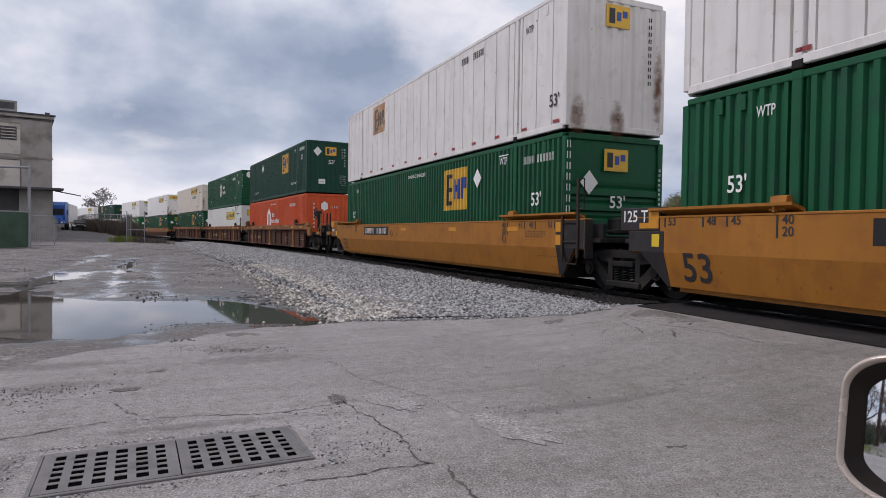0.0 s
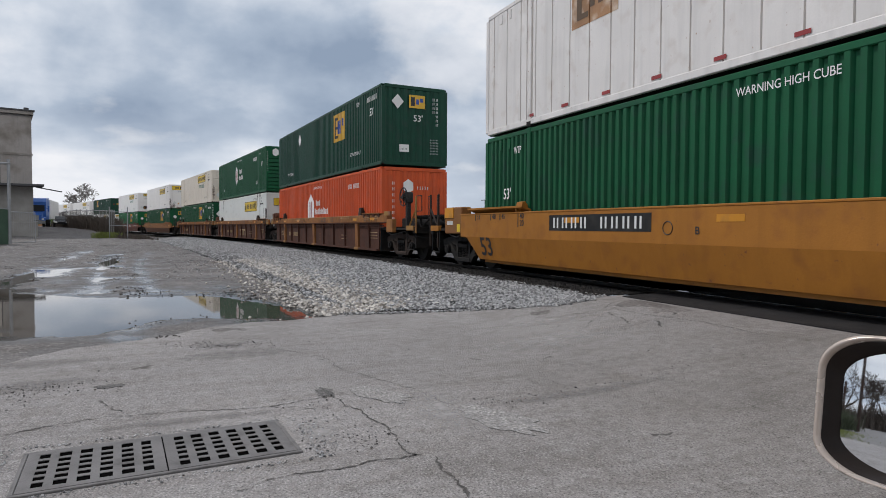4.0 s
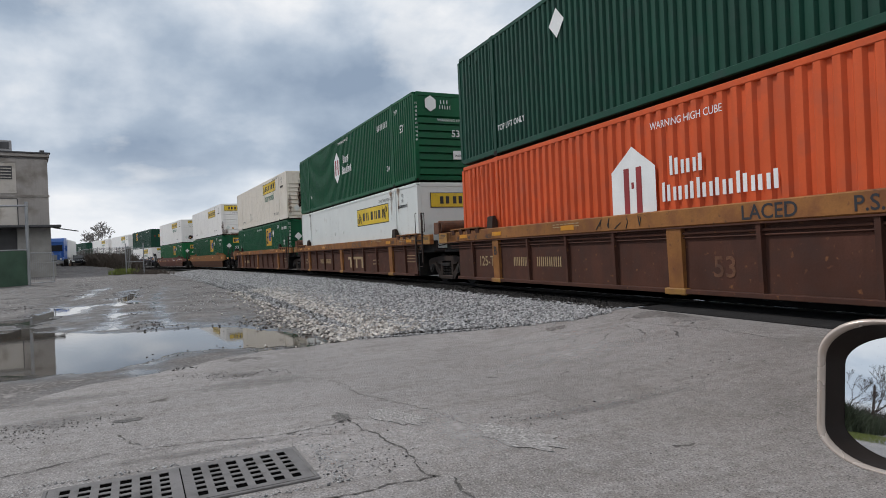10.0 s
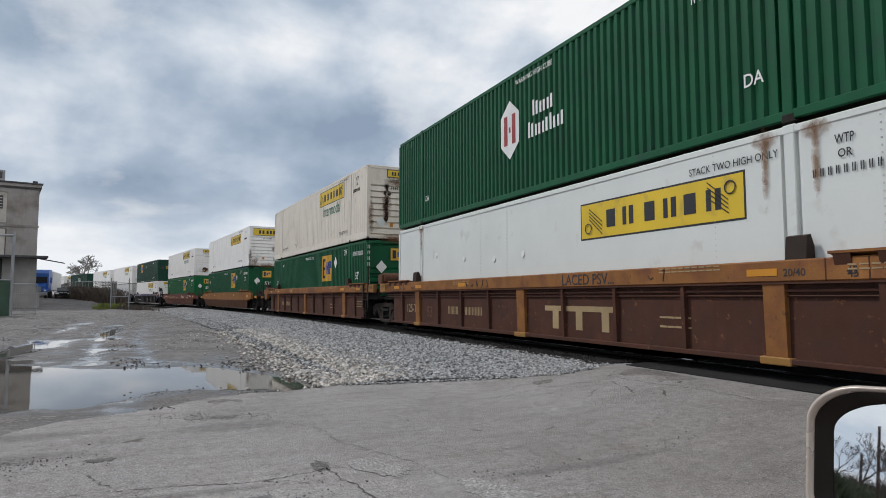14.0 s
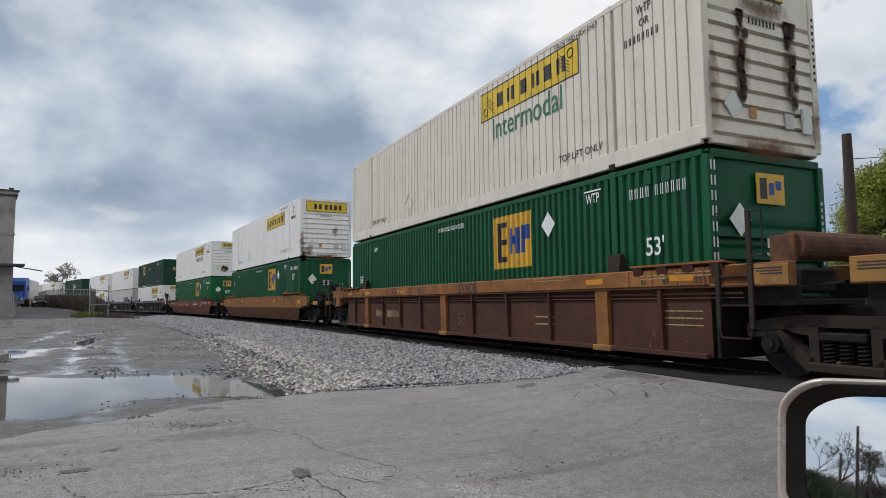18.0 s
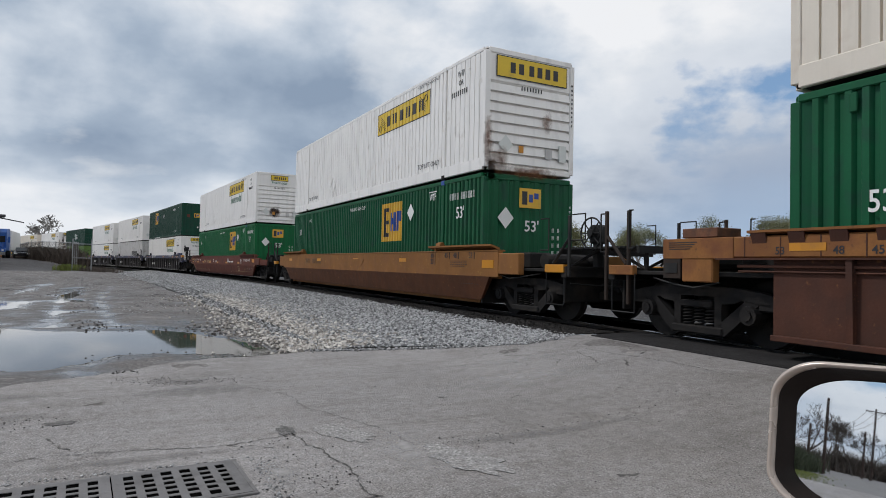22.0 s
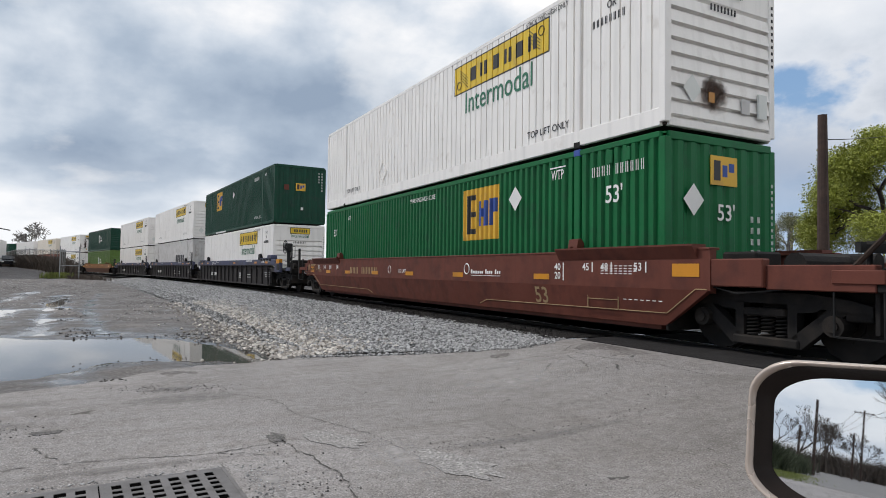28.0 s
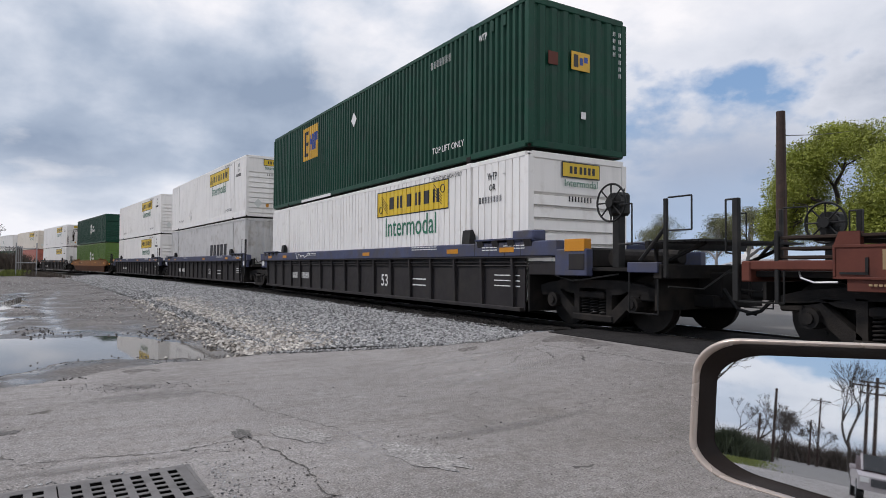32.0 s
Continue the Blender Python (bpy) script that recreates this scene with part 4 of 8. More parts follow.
def front_scroll(c, word=True, dirty=True):
    if word:
        end_scroll(c, 0.02, 2.58, 0.95, 0.26, word)
    else:
        end_scroll(c, 0.02, 2.46, 2.0, 0.46, False)
        for x0, x1, z0, z1 in ((-1.25, -0.5, -0.25, 0.75), (-1.2, 1.2, -0.2, 0.3), (-1.4, -1.0, -0.2, 1.6), (0.2, 0.7, 0.9, 1.7)):
            part("rust_stain", Builder().box(x0, x1, -HL - 0.03, -HL - 0.029, z0, z1), M["ruststain"], c, "brown rust stain")
    end_bars(c, M["ink"], -0.28, 2.02, 8, 0.05, 0.10, 0.03)
    end_bars(c, M["ink"], 1.21, 2.3, 10, 0.035, 0.06, 0.05, True)
    diamond(c, False, z=0.66, r=0.22, x=-0.72, mat="smoothwhite")
    end_plate(c, "notice", M["greywhite"], 0.42, 0.62, 0.42, 0.66, "", 0.014)
    end_plate(c, "notice", M["reflector"], -0.35, -0.22, 0.5, 0.66, "", 0.014)
    end_plate(c, "document_holder", M["smoothwhite"], 0.82, 1.02, 0.38, 0.78, "", 0.04)
    if dirty:
        rnd = random.Random(4)
        for x in (-0.5, 0.62):
            part("rust_stain", Builder().box(x - 0.3, x + 0.3, -HL - 0.004, -HL - 0.002, 0.35, 2.3), M["ruststain"], c, "brown rust stain")
            for row in range(6):
                z = 2.1 - row * 0.235
                for q in range(2):
                    xx = x + rnd.gauss(0, 0.07)
                    w, h = rnd.uniform(0.05, 0.11), rnd.uniform(0.16, 0.3)
                    d = 0.006 + 0.0022 * (row * 2 + q)
                    part("rust_run", Builder().box(xx - w, xx + w, -HL - d - 0.001, -HL - d, z - h, z + 0.05), M["scorch"], c, "dark rust run")
        for x0, x1, z0, z1 in ((-1.3, -0.95, -0.15, 1.9), (1.0, 1.32, -0.1, 1.2), (-1.2, 1.2, -0.25, 0.35), (-0.9, 0.9, 2.0, 2.5)):
            part("rust_stain", Builder().box(x0, x1, -HL - 0.035, -HL - 0.034, z0, z1), M["ruststain"], c, "brown rust stain")


# ---- well cars ----
FLOOR = 0.29        # container floor over the rail
CW = 1.49           # half width of a car
WHEEL_R = 0.44
WHEELSETS = []


def bogie(car, y, tone="steel"):
    """A two-axle truck with cast side frames, springs, bearing caps and two turning wheelsets."""
    g = part("bogie", cached(("bolster", tone), lambda: Builder().box(-0.95, 0.95, -0.2, 0.2, 0.38, 0.72, 0.04).box(-0.3, 0.3, -0.28, 0.28, 0.7, 0.82, 0.03).box(-0.8, 0.8, 0.36, 0.44, 0.26, 0.42, 0.01).box(-0.8, 0.8, -0.44, -0.36, 0.26, 0.42, 0.01).mesh("bogie")).copy(), M["steel"], car,
             at=Matrix.Translation((0, y, 0)))
    for s in (-1, 1):
        x0, x1 = s * 1.02, s * 1.16

        def frame_mesh():
            b = Builder()
            top = [(-1.28, 0.56), (-1.28, 0.68), (-1.05, 0.74), (-0.55, 0.80), (0.55, 0.80), (1.05, 0.74), (1.28, 0.68), (1.28, 0.56), (0.98, 0.58), (0.55, 0.66), (-0.55, 0.66), (-0.98, 0.58)]
            b.prism(top, 0, x0, x1)
            for d in (-1, 1):
                b.prism([(d * 1.02, 0.60), (d * 0.80, 0.63), (d * 0.36, 0.27), (d * 0.36, 0.12), (d * 0.46, 0.12)], 0, x0, x1)
                b.prism([(d * 0.80, 0.66), (d * 0.42, 0.66), (d * 0.42, 0.56), (d * 0.62, 0.58)], 0, x0, x1)
                b.prism([(d * 0.30, 0.68), (d * 0.42, 0.68), (d * 0.42, 0.22), (d * 0.30, 0.22)], 0, x0, x1)
                b.box(x0, x1, d * 1.28, d * 0.98, 0.50, 0.62, 0.02)
            b.box(x0, x1 + s * 0.03, -0.45, 0.45, 0.12, 0.24, 0.02)
            return b.mesh("side_frame")
        part("side_frame", cached(("frame", s), frame_mesh).copy(), M["steel" if tone == "steel" else "brownsteel"], g)

        def spring_mesh():
            pts = [(s * 1.09 + 0.075 * math.cos(k * 0.7), 0.075 * math.sin(k * 0.7), 0.24 + k * 0.0052) for k in range(52)]
            v, f = [], []
            for i, p in enumerate(pts):
                o = Vector((p[0] - s * 1.09, p[1], 0)).normalized()
                v += [Vector(p) + o * 0.014, Vector(p) + Vector((0, 0, 0.014)), Vector(p) - o * 0.014, Vector(p) - Vector((0, 0, 0.014))]
            for i in range(len(pts) - 1):
                f += [(4 * i + j, 4 * i + (j + 1) % 4, 4 * i + 4 + (j + 1) % 4, 4 * i + 4 + j) for j in range(4)]
            return Builder().add(v, f).mesh("spring", True)
        for d in (-0.2, 0.0, 0.2):
            part("spring", cached(("spring", s), spring_mesh), M["steel"], g, at=Matrix.Translation((0, d, 0)))
        part("bolster_end", cached(("bolster_end", s), lambda: Builder().box(s * 0.98, s * 1.2, -0.28, 0.28, 0.50, 0.60, 0.015).mesh("bolster_end")), M["steel"], g)
        for d in (-0.89, 0.89):
            part("bearing_cap", cached(("cap", s), lambda: Builder().bar((s * 1.0, 0, WHEEL_R), (s * 1.24, 0, WHEEL_R), 0.125, 12).bar((s * 1.24, 0, WHEEL_R), (s * 1.27, 0, WHEEL_R), 0.07, 8).mesh("bearing_cap")).copy(),
                 M["steel"], g, at=Matrix.Translation((0, d, 0)))
    for d in (-0.89, 0.89):
        def wheel_mesh():
            b = Builder()
            b.bar((-1.0, 0, 0), (1.0, 0, 0), 0.08, 8)
            for s in (-1, 1):
                b.bar((s * 0.685, 0, 0), (s * 0.71, 0, 0), 0.47, 28)
                b.bar((s * 0.71, 0, 0), (s * 0.82, 0, 0), WHEEL_R, 28)
                b.bar((s * 0.82, 0, 0), (s * 0.85, 0, 0), 0.15, 12)
                for k in range(6):
                    a = k * math.pi / 3
                    b.bar((s * 0.823, 0.2 * math.cos(a), 0.2 * math.sin(a)), (s * 0.83, 0.2 * math.cos(a), 0.2 * math.sin(a)), 0.035, 6)
            return b.mesh("wheelset")
        w = part("wheelset", cached("wheelset", wheel_mesh).copy(), M["wheelsteel"], g, at=Matrix.Translation((0, d, WHEEL_R)))
        WHEELSETS.append((car, w, d))
    return g


def handwheel(car, x, y, z, mat):
    wheel = part("brake_wheel", Builder().ring((0, 0, 0), (1, 0, 0), 0.29, 0.017, 28, 6), mat, car, "spoked brake wheel", smooth=True, at=pose(x, y, z))
    for k in range(8):
        a = k * math.pi / 4
        part("spoke", Builder().bar((0, 0.05 * math.cos(a), 0.05 * math.sin(a)), (0, 0.285 * math.cos(a), 0.285 * math.sin(a)), 0.013, 5), mat, wheel)
    part("hub", Builder().bar((-0.05, 0, 0), (0.06, 0, 0), 0.075, 14), mat, wheel)
    part("gear_case", Builder().box(x + 0.06, x + 0.3, y - 0.14, y + 0.14, z - 0.2, z + 0.16, 0.04).bar((x + 0.05, y, z), (x + 0.12, y, z), 0.16, 14), mat, car)
    part("brake_post", Builder().box(x + 0.1, x + 0.24, y - 0.07, y + 0.07, 1.0, z - 0.15, 0.01), mat, car)
    return wheel


def grab(car, pts, mat, r=0.013, name="grab_iron"):
    return part(name, Builder().path(pts, r, 5), mat, car)


def hoop(car, x, y0, y1, z0, z1):
    return grab(car, [(x, y0, z1), (x, y1, z1), (x, y1, z0), (x, y0, z0)], M["black"], 0.013, "hand_rail")


def red_end(car, Y, ch, dark):
    """The trailing end of a red car: boxed corners, a low thin sill, two platform boards and a far brake wheel."""
    part("end_deck", Builder().box(-1.3, 1.3, Y(0.12), Y(3.1), 0.90, 0.97, 0.01), dark, car)
    part("centre_sill", Builder().box(-0.34, 0.34, Y(0.1), Y(3.3), 0.55, 0.89, 0.02), dark, car)
    part("end_sill", Builder().box(-1.42, 1.42, Y(2.98), Y(3.1), 0.84, 1.09, 0.015), ch, car)
    part("end_apron", Builder().box(-1.28, 1.28, Y(2.86), Y(2.91), 0.62, 0.84, 0.006), dark, car)
    part("coupler", Builder().box(-0.11, 0.11, Y(3.1), Y(3.62), 0.62, 0.84, 0.02).box(-0.2, 0.16, Y(3.58), Y(3.84), 0.56, 0.92, 0.05), dark, car)
    for x in (-1, 1):
        part("end_side", Builder().box(x * 1.492, x * 1.37, Y(0.952), Y(1.30), 0.80, 1.36, 0.004).box(x * 1.492, x * 1.37, Y(1.30), Y(1.96), 0.91, 1.24, 0.004).box(x * 1.475, x * 1.37, Y(1.30), Y(1.84), 0.77, 0.91, 0.004), ch, car)
        border = Builder()
        for a, b_, c, d in ((1.30, 1.97, 1.225, 1.255), (1.30, 1.97, 0.895, 0.92), (1.30, 1.325, 0.92, 1.225), (1.945, 1.97, 0.92, 1.225)):
            border.box(x * 1.504, x * 1.488, Y(a), Y(b_), c, d, 0.003)
        part("border", border, ch, car)
        part("side_sill", Builder().box(x * 1.43, x * 1.3, Y(1.97), Y(2.97), 0.985, 1.095, 0.012), ch, car)
        part("corner_stanchion", Builder().box(x * 1.40 - 0.035, x * 1.40 + 0.035, Y(3.13), Y(3.21), 0.60, 1.87, 0.008), M["black"], car)
        grab(car, [(x * 1.4, Y(3.22), 1.86), (x * 1.4, Y(3.32), 1.86), (x * 1.4, Y(3.32), 1.2), (x * 1.4, Y(3.22), 1.18)], M["black"], 0.013, "hand_rail")
        part("board_post", Builder().box(x * 1.4 - 0.025, x * 1.4 + 0.025, Y(2.62), Y(2.67), 0.60, 1.44, 0.006), M["black"], car)
        grab(car, [(x * 1.41, Y(3.17), 0.98), (x * 1.41, Y(3.17), 0.60), (x * 1.41, Y(2.56), 0.60), (x * 1.41, Y(2.56), 0.98)], M["black"], 0.013, "stirrup_step")
        part("board_bracket", Builder().prism([(Y(1.75), 1.25), (Y(1.75), 1.40), (Y(1.96), 1.40), (Y(2.02), 1.25)], 0, x * 1.40, x * 1.32), ch, car)
    for z, a in ((1.375, 1.36), (1.25, 1.97), (1.15, 1.97)):
        part("platform_board", Builder().box(-1.38, -0.85, Y(a), Y(2.64), z - 0.035, z, 0.006), M["brownsteel"], car)
    part("platform_board", Builder().box(-0.7, 1.38, Y(1.97), Y(2.64), 1.34, 1.375, 0.006), M["brownsteel"], car)
    part("tool_bracket", Builder().box(-1.506, -1.49, Y(1.62), Y(1.65), 0.96, 1.12).box(-1.506, -1.49, Y(1.62), Y(1.90), 0.945, 0.97), M["black"], car)
    part("data_plate", Builder().box(-1.499, -1.49, Y(1.335), Y(1.49), 1.0, 1.2), M["tanink"], car, "pale data plate")
    part("reflective_panel", Builder().box(-1.50, -1.488, Y(0.735), Y(1.175), 0.91, 1.12), M["reflector"], car, "yellow panel with a dark scrawl")
    part("graffiti", Builder().path([(-1.504, Y(d), z) for d, z in ((1.14, 0.98), (1.05, 1.06), (1.02, 0.95), (0.98, 1.07), (0.92, 1.03), (0.90, 0.97), (0.85, 1.02), (0.80, 1.07), (0.77, 1.0), (0.83, 0.98))], 0.006, 4), M["ink"], car)
    part("emblem_outline", Builder().path([(-1.496, Y(d), z) for d, z in ((0.33, 1.05), (0.38, 1.0), (0.46, 1.0), (0.5, 1.04), (0.5, 1.14), (0.46, 1.19), (0.36, 1.19), (0.32, 1.15), (0.33, 1.12), (0.39, 1.1), (0.33, 1.05))], 0.005, 4).bar((-1.494, Y(0.31), 1.09), (-1.494, Y(0.2), 1.09), 0.006, 4), M["tanink"], car)
    b = Builder()
    for row, (z, y0, n) in enumerate(((1.205, 1.18, 14), (1.165, 1.2, 12), (1.0, 0.14, 6), (0.955, 0.2, 9), (0.84, 1.62, 5))):
        for i in range(n):
            b.box(-1.497, -1.488, Y(y0 - 0.047 * i - 0.032), Y(y0 - 0.047 * i), z - 0.011, z + 0.011)
    part("stencil", b, M["tanink"], car, kind="stuff")
    handwheel(car, 0.8, Y(3.33), 1.66, M["black"])
    part("air_reservoir", Builder().bar((-0.85, Y(1.7), 1.12), (0.75, Y(1.7), 1.12), 0.13, 12), dark, car)
    part("uncoupling_lever", Builder().path([(-1.4, Y(3.2), 0.74), (-0.75, Y(3.28), 0.70), (-0.2, Y(3.34), 0.98)], 0.014, 5), M["black"], car)
    part("brake_pipe", Builder().path([(-1.42, Y(1.96), 0.86), (-1.44, Y(2.2), 0.85), (-1.42, Y(2.36), 0.9), (-1.3, Y(2.45), 0.96)], 0.013, 5), M["galv"], car)
    part("hose", Builder().path([(-0.3, Y(3.3), 0.7), (-0.36, Y(3.55), 0.42), (-0.30, Y(3.8), 0.36)], 0.025, 6), M["black"], car)


def sloped_panel(top0, top1, low0, low1):
    """A thin plate lying on the slanted lower end of a smooth car side."""
    v = []
    for out in (0.008, -0.004):
        v += [(-CW - out, top0, 0.80), (-CW - out, top1, 0.80), (-1.37 - out, low1, 0.268), (-1.37 - out, low0, 0.268)]
    return Builder().add(v, [(0, 1, 2, 3), (7, 6, 5, 4), (0, 4, 5, 1), (1, 5, 6, 2), (2, 6, 7, 3), (3, 7, 4, 0)])


def end_gear(car, s, free, tone, chord, brake=False):
    """Deck, sill, coupler and rails of one end. s: -1 for the leading end."""
    e = s * HL
    t, ch = M[tone], M[chord]
    dark = M["steel"]

    def Y(d):
        return e + s * d
    if free and chord == "redcar" and s > 0:
        red_end(car, Y, ch, dark)
        return
    if free:
        part("end_deck", Builder().box(-1.36, 1.36, Y(0.12), Y(3.1), 0.94, 1.0, 0.01), dark, car)
        part("centre_sill", Builder().box(-0.34, 0.34, Y(0.1), Y(3.3), 0.55, 0.94, 0.02), dark, car)
        part("end_sill", Builder().box(-1.42, 1.42, Y(2.95), Y(3.1), 0.84, 1.05, 0.015), dark, car)
        part("end_apron", Builder().box(-1.28, 1.28, Y(2.86), Y(2.91), 0.38, 0.84, 0.006), dark, car)
        part("draft_gear", Builder().box(-0.46, 0.46, Y(2.3), Y(3.25), 0.42, 0.60, 0.02), dark, car)
        part("coupler", Builder().box(-0.11, 0.11, Y(3.1), Y(3.62), 0.62, 0.84, 0.02).box(-0.2, 0.16, Y(3.58), Y(3.84), 0.56, 0.92, 0.05), dark, car)
        for x in (-1, 1):
            if chord != "yellowcar":
                part("corner_plate", Builder().box(x * 1.49, x * 1.34, Y(0.955), Y(1.48 if tone == "browncar" else 1.7), 0.86, 1.30 if tone != "redcar" else 1.22, 0.015), ch, car)
            if tone != "browncar":
                part("sill_box", Builder().box(x * 1.44, x * 1.2, Y(0.2), Y(0.95), 0.86, 1.1, 0.015), t, car)
        walkway = part("crossover_platform", Builder().box(-1.2, 1.2, Y(2.62), Y(2.68), 1.28, 1.4), M["black"], car)
        for k in range(8):
            part("slat", cached("slat", lambda: Builder().box(-1.2, 1.2, 0.0, 0.09, 1.37, 1.40).mesh("slat")), M["black"], walkway, at=Matrix.Translation((0, min(Y(2.72), Y(3.64)) + k * 0.115, 0)))
        for x in (-1.0, 1.0):
            part("platform_leg", Builder().bar((x, Y(2.66), 1.0), (x, Y(2.66), 1.32), 0.035, 6), dark, car)
            part("platform_arm", Builder().bar((x, Y(2.66), 1.02), (x, Y(3.5), 1.36), 0.03, 6), dark, car)
        col = M["yellowpost"] if tone == "browncar" and s < 0 else (M["brownsteel"] if tone in ("browncar", "yellowcar", "redcar") else M["black"])
        for x in (-1.40, 1.40):
            part("corner_stanchion", Builder().box(x - 0.025, x + 0.025, Y(3.13), Y(3.19), 0.86 if s < 0 else 0.5, 1.97, 0.008), col, car)
            part("diagonal_brace", Builder().bar((x, Y(3.14), 1.55), (x, Y(2.7), 1.1), 0.028, 6), col, car)
            hoop(car, x, Y(3.2), Y(3.58 if s < 0 else 3.31), 1.52 if s < 0 else 1.3, 1.98 if s < 0 else 1.93)
            grab(car, [(x, Y(2.5), 0.95), (x, Y(2.5), 0.34), (x, Y(3.02), 0.34), (x, Y(3.02), 0.95)], M["black"], 0.013, "stirrup_step")
            part("step_board", Builder().box(x - 0.05, x + 0.05, Y(2.5), Y(3.05), 0.93, 1.08, 0.008), M["yellowpost"] if tone == "browncar" and s < 0 else (M["reflector"] if chord == "tancar" else ch), car)
            if brake or s > 0:
                hoop(car, x, Y(2.3 if s < 0 else 2.55), Y(2.55 if s < 0 else 2.64), 1.35, 1.95)
        if s > 0:
            part("end_post", Builder().box(-1.41, -1.35, Y(2.63), Y(2.69), 0.46, 1.95, 0.01), M["brownsteel"] if tone != "blackcar" else M["black"], car)
        grab(car, [(-1.4, Y(3.2), 0.74), (-0.75, Y(3.28), 0.70), (-0.2, Y(3.34), 0.98)], M["black"], 0.014, "uncoupling_lever")
        part("hose", Builder().path([(-0.3, Y(3.3), 0.7), (-0.36, Y(3.55), 0.42), (-0.30, Y(3.8), 0.36)], 0.025, 6), M["black"], car)
        part("brake_pipe", Builder().path([(-1.42, Y(0.9), 0.86), (-1.44, Y(1.3), 0.78), (-1.42, Y(1.7), 0.82), (-1.3, Y(2.2), 0.9)], 0.013, 5), M["black"], car)
        if chord == "redcar":
            for x in (-1, 1):
                part("side_sill", Builder().box(x * 1.43, x * 1.3, Y(1.7), Y(2.95), 0.84, 1.14, 0.012), ch, car)
        part("air_reservoir", Builder().bar((-0.85, Y(1.7), 1.16), (0.75, Y(1.7), 1.16), 0.15, 12), dark, car)
        part("valve_box", Builder().box(-0.75, -0.2, Y(0.55), Y(1.1), 1.0, 1.34, 0.03), dark, car)
        part("brake_cylinder", Builder().bar((0.3, Y(0.9), 1.2), (0.3, Y(2.1), 1.2), 0.12, 12), dark, car)
        if tone == "blackcar" and chord == "bluechord":
            part("reflective_panel", Builder().box(-1.50, -1.34, Y(1.2), Y(1.66), 1.26, 1.46, 0.006), M["reflector"], car)
            part("data_plate", Builder().box(-1.50, -1.36, Y(1.3), Y(1.66), 0.96, 1.22, 0.006), M["blackcar"], car)
        if tone == "browncar" and s < 0:
            part("notice_board", Builder().box(-1.5, -1.44, Y(0.75), Y(1.3), 1.42, 1.56, 0.006), M["yellowpost"], car)
        if brake:
            x, d, z = (-1.36, 2.1, 2.0) if chord != "tancar" else (-0.77, 3.02, 1.68)
            handwheel(car, x, Y(d), z, M["black"])
        if chord == "yellowcar" and s > 0:
            handwheel(car, 1.0, Y(3.0), 2.2, M["brownsteel"])
            part("reflective_panel", Builder().box(-1.515, -1.40, Y(1.38), Y(1.92), 1.28, 1.54, 0.006), M["reflector"], car, "orange reflective panel")
            part("end_box", Builder().box(-1.494, -1.2, Y(0.9), Y(1.95), 0.86, 1.56, 0.03), M["tancar"], car, "rusted end box")
            part("white_strip", Builder().box(-1.499, -1.485, Y(1.42), Y(1.78), 1.10, 1.20), M["greywhite"], car)
            part("notice", Builder().box(-1.500, -1.488, Y(0.98), Y(1.16), 0.92, 1.12), M["yellow"], car)
        if tone == "browncar" and s > 0:
            part("end_board", Builder().box(-1.502, -1.36, Y(0.62), Y(1.82), 1.18, 1.46, 0.006), ch, car)
            b = Builder()
            for q in range(4):
                b.box(-1.506, -1.501, Y(1.2 + 0.04 * q), Y(1.7), 1.40 - q * 0.03, 1.412 - q * 0.03)
            part("stencil", b, M["ink"], car, kind="stuff")
            part("upper_step", Builder().box(-1.46, -1.0, Y(0.9), Y(1.5), 1.47, 1.60, 0.01), M["rust"], car)
            part("corner_drop", Builder().box(-1.495, -1.36, Y(1.5), Y(1.82), 0.9, 1.18, 0.006), M["brownsteel"], car)
            part("data_plate", Builder().box(-1.505, -1.494, Y(1.55), Y(1.78), 0.98, 1.12), M["black"], car)
    else:
        part("end_deck", Builder().box(-1.34, 1.34, Y(0.1), Y(1.25), 0.92, 1.0, 0.01), dark, car)
        part("centre_sill", Builder().box(-0.4, 0.4, Y(0.1), Y(1.7), 0.6, 0.92, 0.02), dark, car)
        brown = tone == "browncar"
        for x in (-1, 1):
            part("side_sill", Builder().box(x * (1.49 if brown else 1.46), x * (1.37 if brown else 1.36), Y(0.1), Y(1.3 if brown else 0.94), 1.16 if brown else 0.90, 1.46 if brown else 1.22, 0.012), ch, car)
        if brown:
            part("notice_board", Builder().box(-1.502, -1.492, Y(0.72), Y(1.28), 1.18, 1.44), M["yellowpost"], car, "yellowed notice board")
            b = Builder()
            for q in range(3):
                b.box(-1.506, -1.502, Y(0.80 + 0.05 * q), Y(1.2), 1.38 - q * 0.035, 1.395 - q * 0.035)
            part("stencil", b, M["ink"], car, kind="stuff")
        for x in (-1, 1):
            part("inner_sill", Builder().box(x * 1.28, x * 1.2, Y(0.12), Y(1.24), 0.98, 1.28, 0.01), dark, car)
        part("valve_box", Builder().box(-0.5, 0.2, Y(0.35), Y(0.8), 1.08, 1.42, 0.04), M["steel"], car)
        part("hose", Builder().path([(-0.9, Y(0.2), 1.3), (-0.95, Y(0.8), 1.12), (-0.8, Y(1.5), 1.2)], 0.02, 5), M["black"], car)
        if tone != "browncar" and chord != "yellowcar":
            part("data_plate", Builder().box(-1.497, -1.48, Y(0.45), Y(0.7), 0.98, 1.16), M["whiteink"], car)
